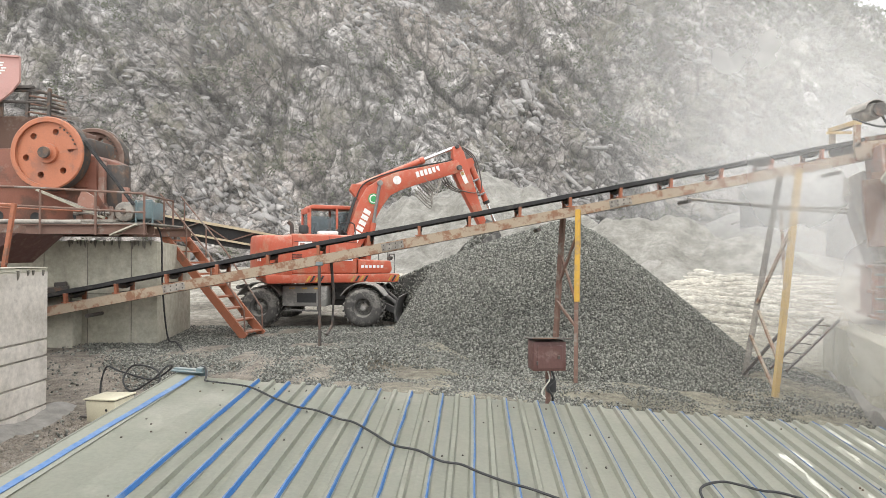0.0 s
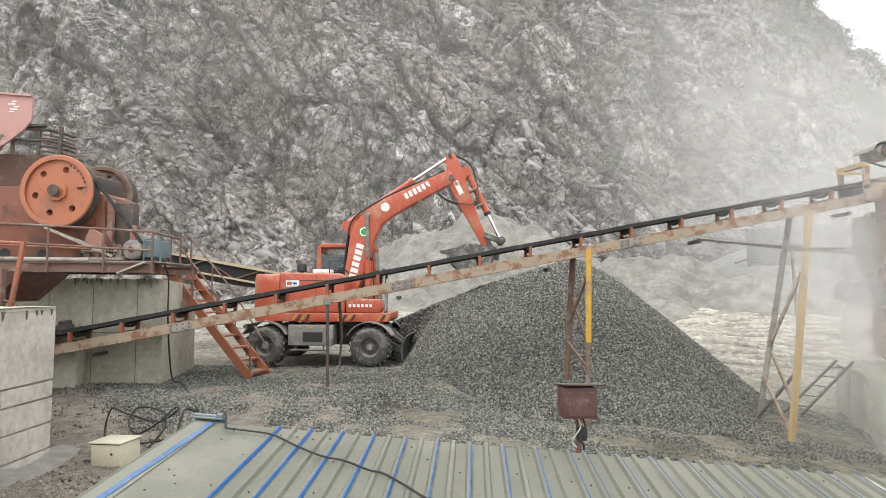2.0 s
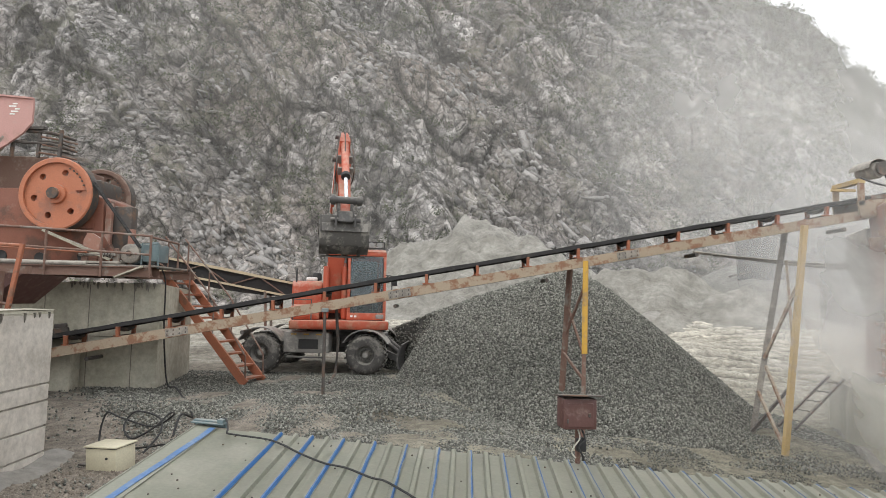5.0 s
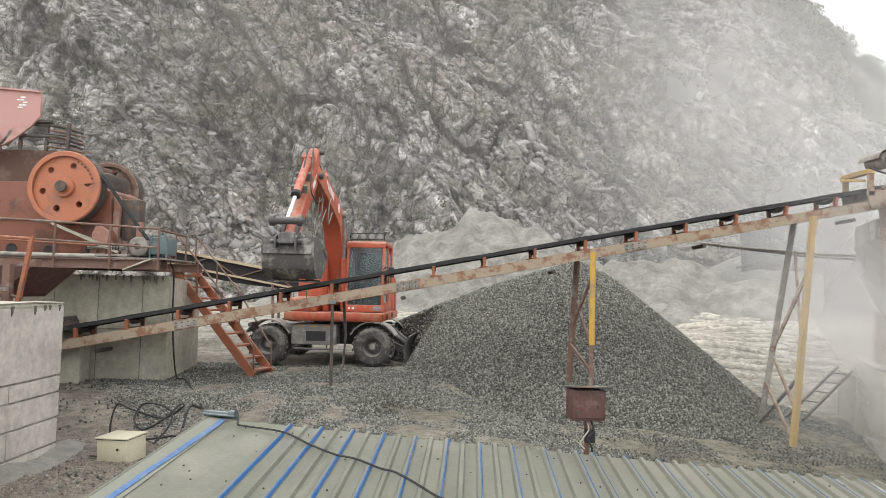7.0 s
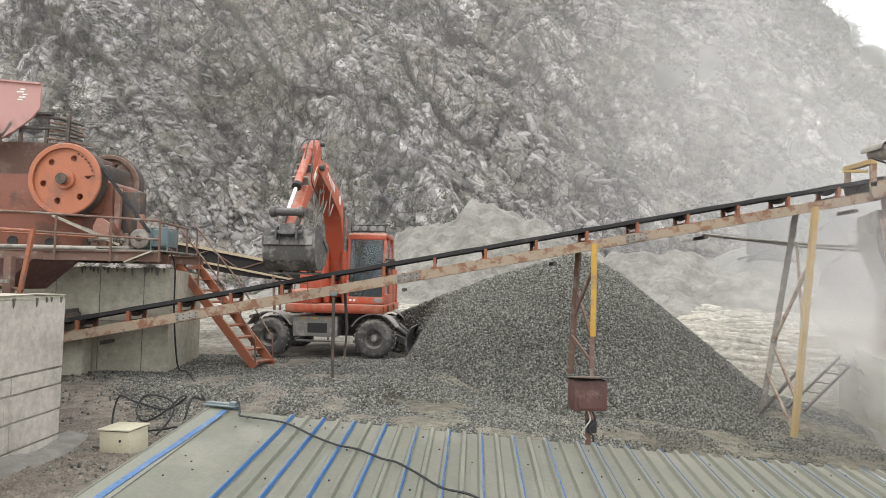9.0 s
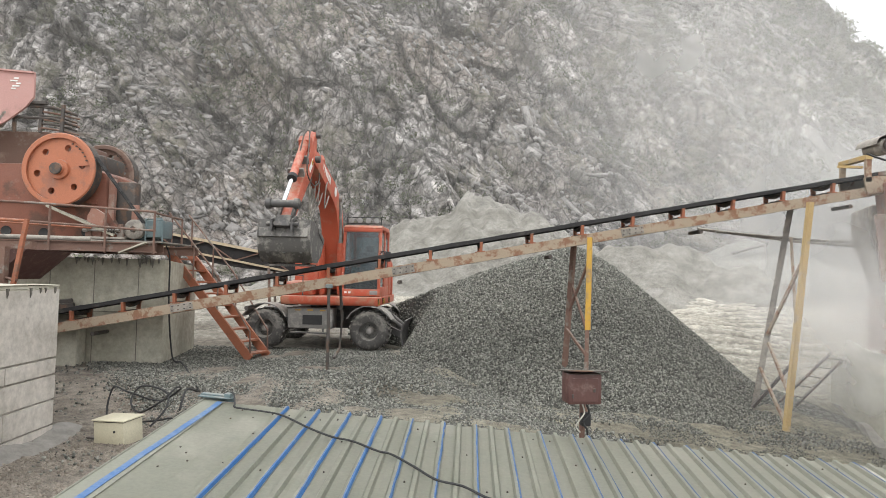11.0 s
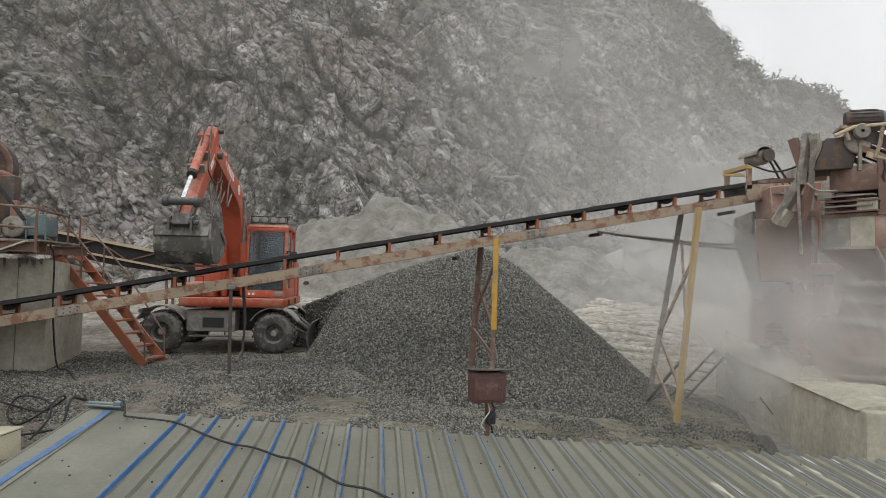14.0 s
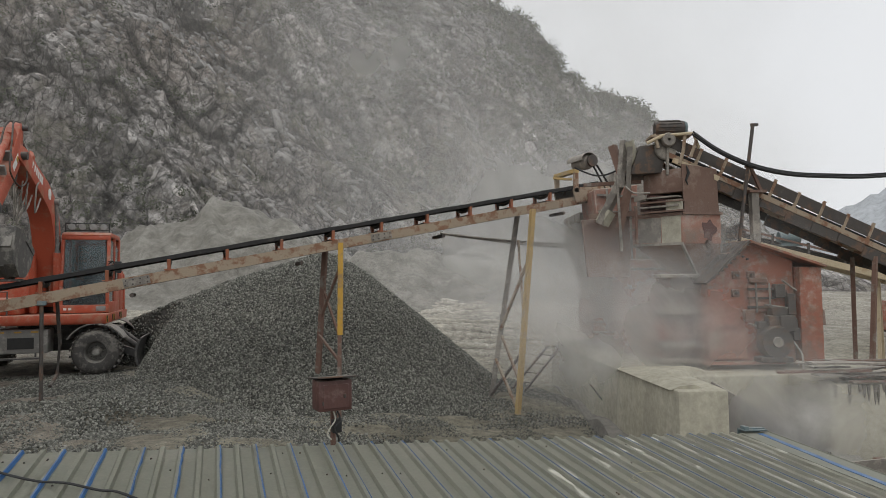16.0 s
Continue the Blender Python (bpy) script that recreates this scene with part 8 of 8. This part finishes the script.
def far_belt():
    c = plant("far_conveyor", "pale yellow-railed conveyor on thin legs behind the plant", "belt conveyor")
    a, b = Vector((7.9, 16.5, 3.05)), Vector((15.0, 16.0, 1.1))
    for y in (0, .6):
        o = Vector((0, y, 0))
        part("stringer", Shape().beam(a + o, b + o, .06, .16), M["cream_pipe"], c)
        part("top_rail", Shape().beam(a + o + Vector((0, 0, .3)), b + o + Vector((0, 0, .3)), .04, .05), M["rust_post"], c)
    part("belt", Shape().beam(a + Vector((0, .3, .2)), b + Vector((0, .3, .2)), .5, .03), M["rubber"], c)
    for k in range(8):
        p = a.lerp(b, k / 8)
        part("bracket", Shape().beam(p, p + Vector((0, 0, .38)), .05, .06), M["dark_steel"], c)
    part("head", Shape().lathe([(0, -.3), (.2, -.3), (.2, .3), (0, .3)], 18, pose(7.95, 16.8, 3.25)), M["dark_steel"], c)
    part("motor", Shape().lathe([(0, -.25), (.17, -.25), (.17, .25), (0, .25)], 18, pose(9.3, 16.6, 3.08, 0, 0, 80)).box((9.3, 16.6, 2.9), (.6, .4, .06)), M["motor_blue"], c, "dark drive motor")
    for x in (9.4, 11.6):
        z = a.z + (x - a.x) * (b.z - a.z) / (b.x - a.x)
        for sg in (-1, 1):
            part("leg", Shape().beam((x, 16.6, z), (x + .35 * sg, 16.6 + .4 * sg, -1.1), .08, .08), M["cream_pipe"], c)


far_belt()
bundle = plant("cable_bundle", "sagging bundle of black power cables", "cable")
for k in range(5):
    off = Vector((0, .03 * k, .03 * (k % 3)))
    part("strand", Shape().tube([p + off for p in wavy([(5.15, 12.35, 4.85), (5.6, 12.3, 4.5), (6.2, 12.25, 4.2), (6.9, 12.2, 4.02), (7.7, 12.1, 3.95), (8.6, 12.0, 3.94), (10.5, 11.9, 4.1)], 6)], .016, 6), M["cable"], bundle)
s = Shape().tube(wavy([(3.0, 13.2, 4.35), (3.4, 13.0, 4.15), (3.8, 12.9, 4.25), (4.1, 12.8, 4.55)], 6), .018, 6)
solid("cable", s, M["cable"], "black cable slung to the belt head", "cable", PLANT)
for k, (x, y, h) in enumerate(((22, 30, 1.4), (25, 32, 1.1), (28, 31, 1.3), (19, 34, 1.6), (33, 33, 1.2))):
    rngk = random.Random(k)
    s = Shape()
    for j in range(7):
        m = pose(rngk.uniform(-1.2, 1.2), rngk.uniform(-.8, .8), h * .35 + rngk.uniform(0, h * .5), rngk.uniform(-15, 15), rngk.uniform(-15, 15), rngk.uniform(0, 90))
        s.box((0, 0, 0), (rngk.uniform(.6, 1.6), rngk.uniform(.4, 1.0), h * rngk.uniform(.4, .7)), m)
    solid("scrap_heap", s.bevel(.04, 1), M["rust_post" if k % 2 else "crusher_red"], "heap of rusty scrap machinery far across the yard", "scrap heap", PLANT @ pose(x, y, float(ground_z(30, 25)) - .3), "scrap across the yard")


# ---- scrub on the hillside ----
def scrub():
    rng = np.random.RandomState(17)
    ny, nx, _ = hill_co.shape
    n = 16000
    iy, ix = rng.randint(5, ny - 18, n), rng.randint(110, nx - 34, n)
    base = hill_co[iy, ix]
    g = .5 * soft_noise(base[:, 0], base[:, 2] * 1.3, 6, 41) + 0.4 * soft_noise(base[:, 0], base[:, 2], 2, 42) - .7 * bare_rock(base[:, 0], base[:, 2])
    keep = (g + 0.10 * np.clip((base[:, 2] - 10) / 20, 0, 1) + 0.22 * np.clip((base[:, 0] - 5) / 40, 0, 1) > 0.12) & (base[:, 0] > -48)
    base = base[keep][:3600]
    crest = rng.randint(nx - 330, nx - 50, 520)
    base = np.concatenate([base, hill_co[rng.randint(ny - 30, ny - 14, 520), crest]])
    m = len(base)
    leaves = 36
    size = rng.uniform(0.35, 0.95, m) * (1 + 0.5 * np.clip((base[:, 0] - 15) / 40, 0, 1))
    c = base[:, None, :] + (rng.randn(m, leaves, 3) * [.42, .42, .34] + [0, -.25, .25]) * size[:, None, None]
    tri = rng.randn(m, leaves, 3, 3) * (0.13 * size[:, None, None, None])
    v = (c[:, :, None, :] + tri).reshape(-1, 3)
    me = bpy.data.meshes.new("scrub")
    me.vertices.add(len(v))
    me.vertices.foreach_set("co", v.astype(np.float32).ravel())
    k = m * leaves
    me.loops.add(k * 3)
    me.loops.foreach_set("vertex_index", np.arange(k * 3, dtype=np.int32))
    me.polygons.add(k)
    me.polygons.foreach_set("loop_start", np.arange(0, k * 3, 3, dtype=np.int32))
    me.update(calc_edges=True)
    me.materials.append(island_stone("scrub_leaf", (0.06, 0.068, 0.042), (0.105, 0.115, 0.07), (0.16, 0.168, 0.11)))
    tagged(new("scrub", me), "dry grey-green scrub growing on the rock", "scrub", kind="stuff")


scrub()


# ---- distance ----
def far_ridge(name, pts, dist, seed, col, label):
    """A far ridge as a slope that rises to the given bearings and heights."""
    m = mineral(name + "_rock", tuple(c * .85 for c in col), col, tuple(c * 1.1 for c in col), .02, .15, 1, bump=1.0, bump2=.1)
    az = np.linspace(pts[0][0], pts[-1][0], 90)
    el = np.interp(az, [p[0] for p in pts], [p[1] for p in pts])
    rows = np.linspace(0, 1, 14)
    A, V = np.meshgrid(np.radians(az), rows)
    H = np.tan(np.radians(el))[None, :] * dist + dist * .006 * soft_noise(A * 160, A * 0, 1, seed) + dist * .004 * soft_noise(A * 500, A * 0, 1, seed + 1)
    R = dist * (.82 + .18 * V) + dist * .02 * soft_noise(A * 60, V * 8, 1, seed + 2)
    Zr = 2 + H * V - 4 * (1 - V)
    co = np.stack([R * np.sin(A), R * np.cos(A), Zr], -1).reshape(-1, 3)
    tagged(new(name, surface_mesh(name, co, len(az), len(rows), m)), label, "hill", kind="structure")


# distance haze is painted into these colours, paler for the farther hills
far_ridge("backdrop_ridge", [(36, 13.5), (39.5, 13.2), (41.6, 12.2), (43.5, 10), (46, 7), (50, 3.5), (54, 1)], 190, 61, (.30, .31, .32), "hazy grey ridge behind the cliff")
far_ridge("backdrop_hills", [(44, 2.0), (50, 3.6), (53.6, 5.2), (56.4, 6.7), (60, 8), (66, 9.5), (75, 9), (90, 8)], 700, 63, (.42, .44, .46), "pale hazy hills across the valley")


# ---- airborne dust: loose drifts, each a bellied sheet that slides with the wind ----
DRIFTS = []


def dust_drift(centre, width, height, density, scale, seed, turn=0.0, slide=(0, 0, 0), soft=1.0, peak=(.5, .5)):
    nx, ny = 30, 20
    u, v = np.meshgrid(np.linspace(-1, 1, nx), np.linspace(-1, 1, ny))
    x, z = u * width / 2, v * height / 2
    y = .12 * width * (1 - u * u) * (1 - v * v) + .06 * width * soft_noise(u * 2 + seed, v * 2, .7, seed)
    pu, pv = (peak[0] - .5) * 2, (peak[1] - .5) * 2
    r = np.sqrt(((u - pu) / (1 + abs(pu))) ** 2 + ((v - pv) / (1 + abs(pv))) ** 2)
    th = np.clip(1 - r, 0, 1) ** (1.2 * soft)
    th = th * th * (3 - 2 * th)
    co = np.stack([x, -y, z], -1).reshape(-1, 3)
    me = surface_mesh("dust_drift", co, nx, ny, veil_material("dust_air", density, scale, (.9, .89, .87)))
    at = me.attributes.new("thickness", "FLOAT", "POINT")
    at.data.foreach_set("value", th.astype(np.float32).ravel())
    ob = new("dust_drift", me)
    home = pose(*centre, 0, 0, turn)
    ob.matrix_basis = home
    ob.visible_shadow = False
    tagged(ob, "drift of pale stone dust hanging in the air", "dust", "drifts of dust", kind="stuff")
    DRIFTS.append((ob, home, Vector(slide)))
    return ob


for args in AIR:
    dust_drift(*args)


# ---- what moves ----
def motions():
    times = [k * .1 for k in range(0, 76)] + [8, 9, 10, 12, 14, 16]
    rows = {}
    for t in times:
        for ob, m in dig_poses(t):
            rows.setdefault(ob.name, []).append((t, m))
    for name, r in rows.items():
        walk(bpy.data.objects[name], r)
    for ob, home, slide in DRIFTS:
        walk(ob, [(0, Matrix.Translation(-slide) @ home), (8, home), (16, Matrix.Translation(slide) @ home)])


motions()
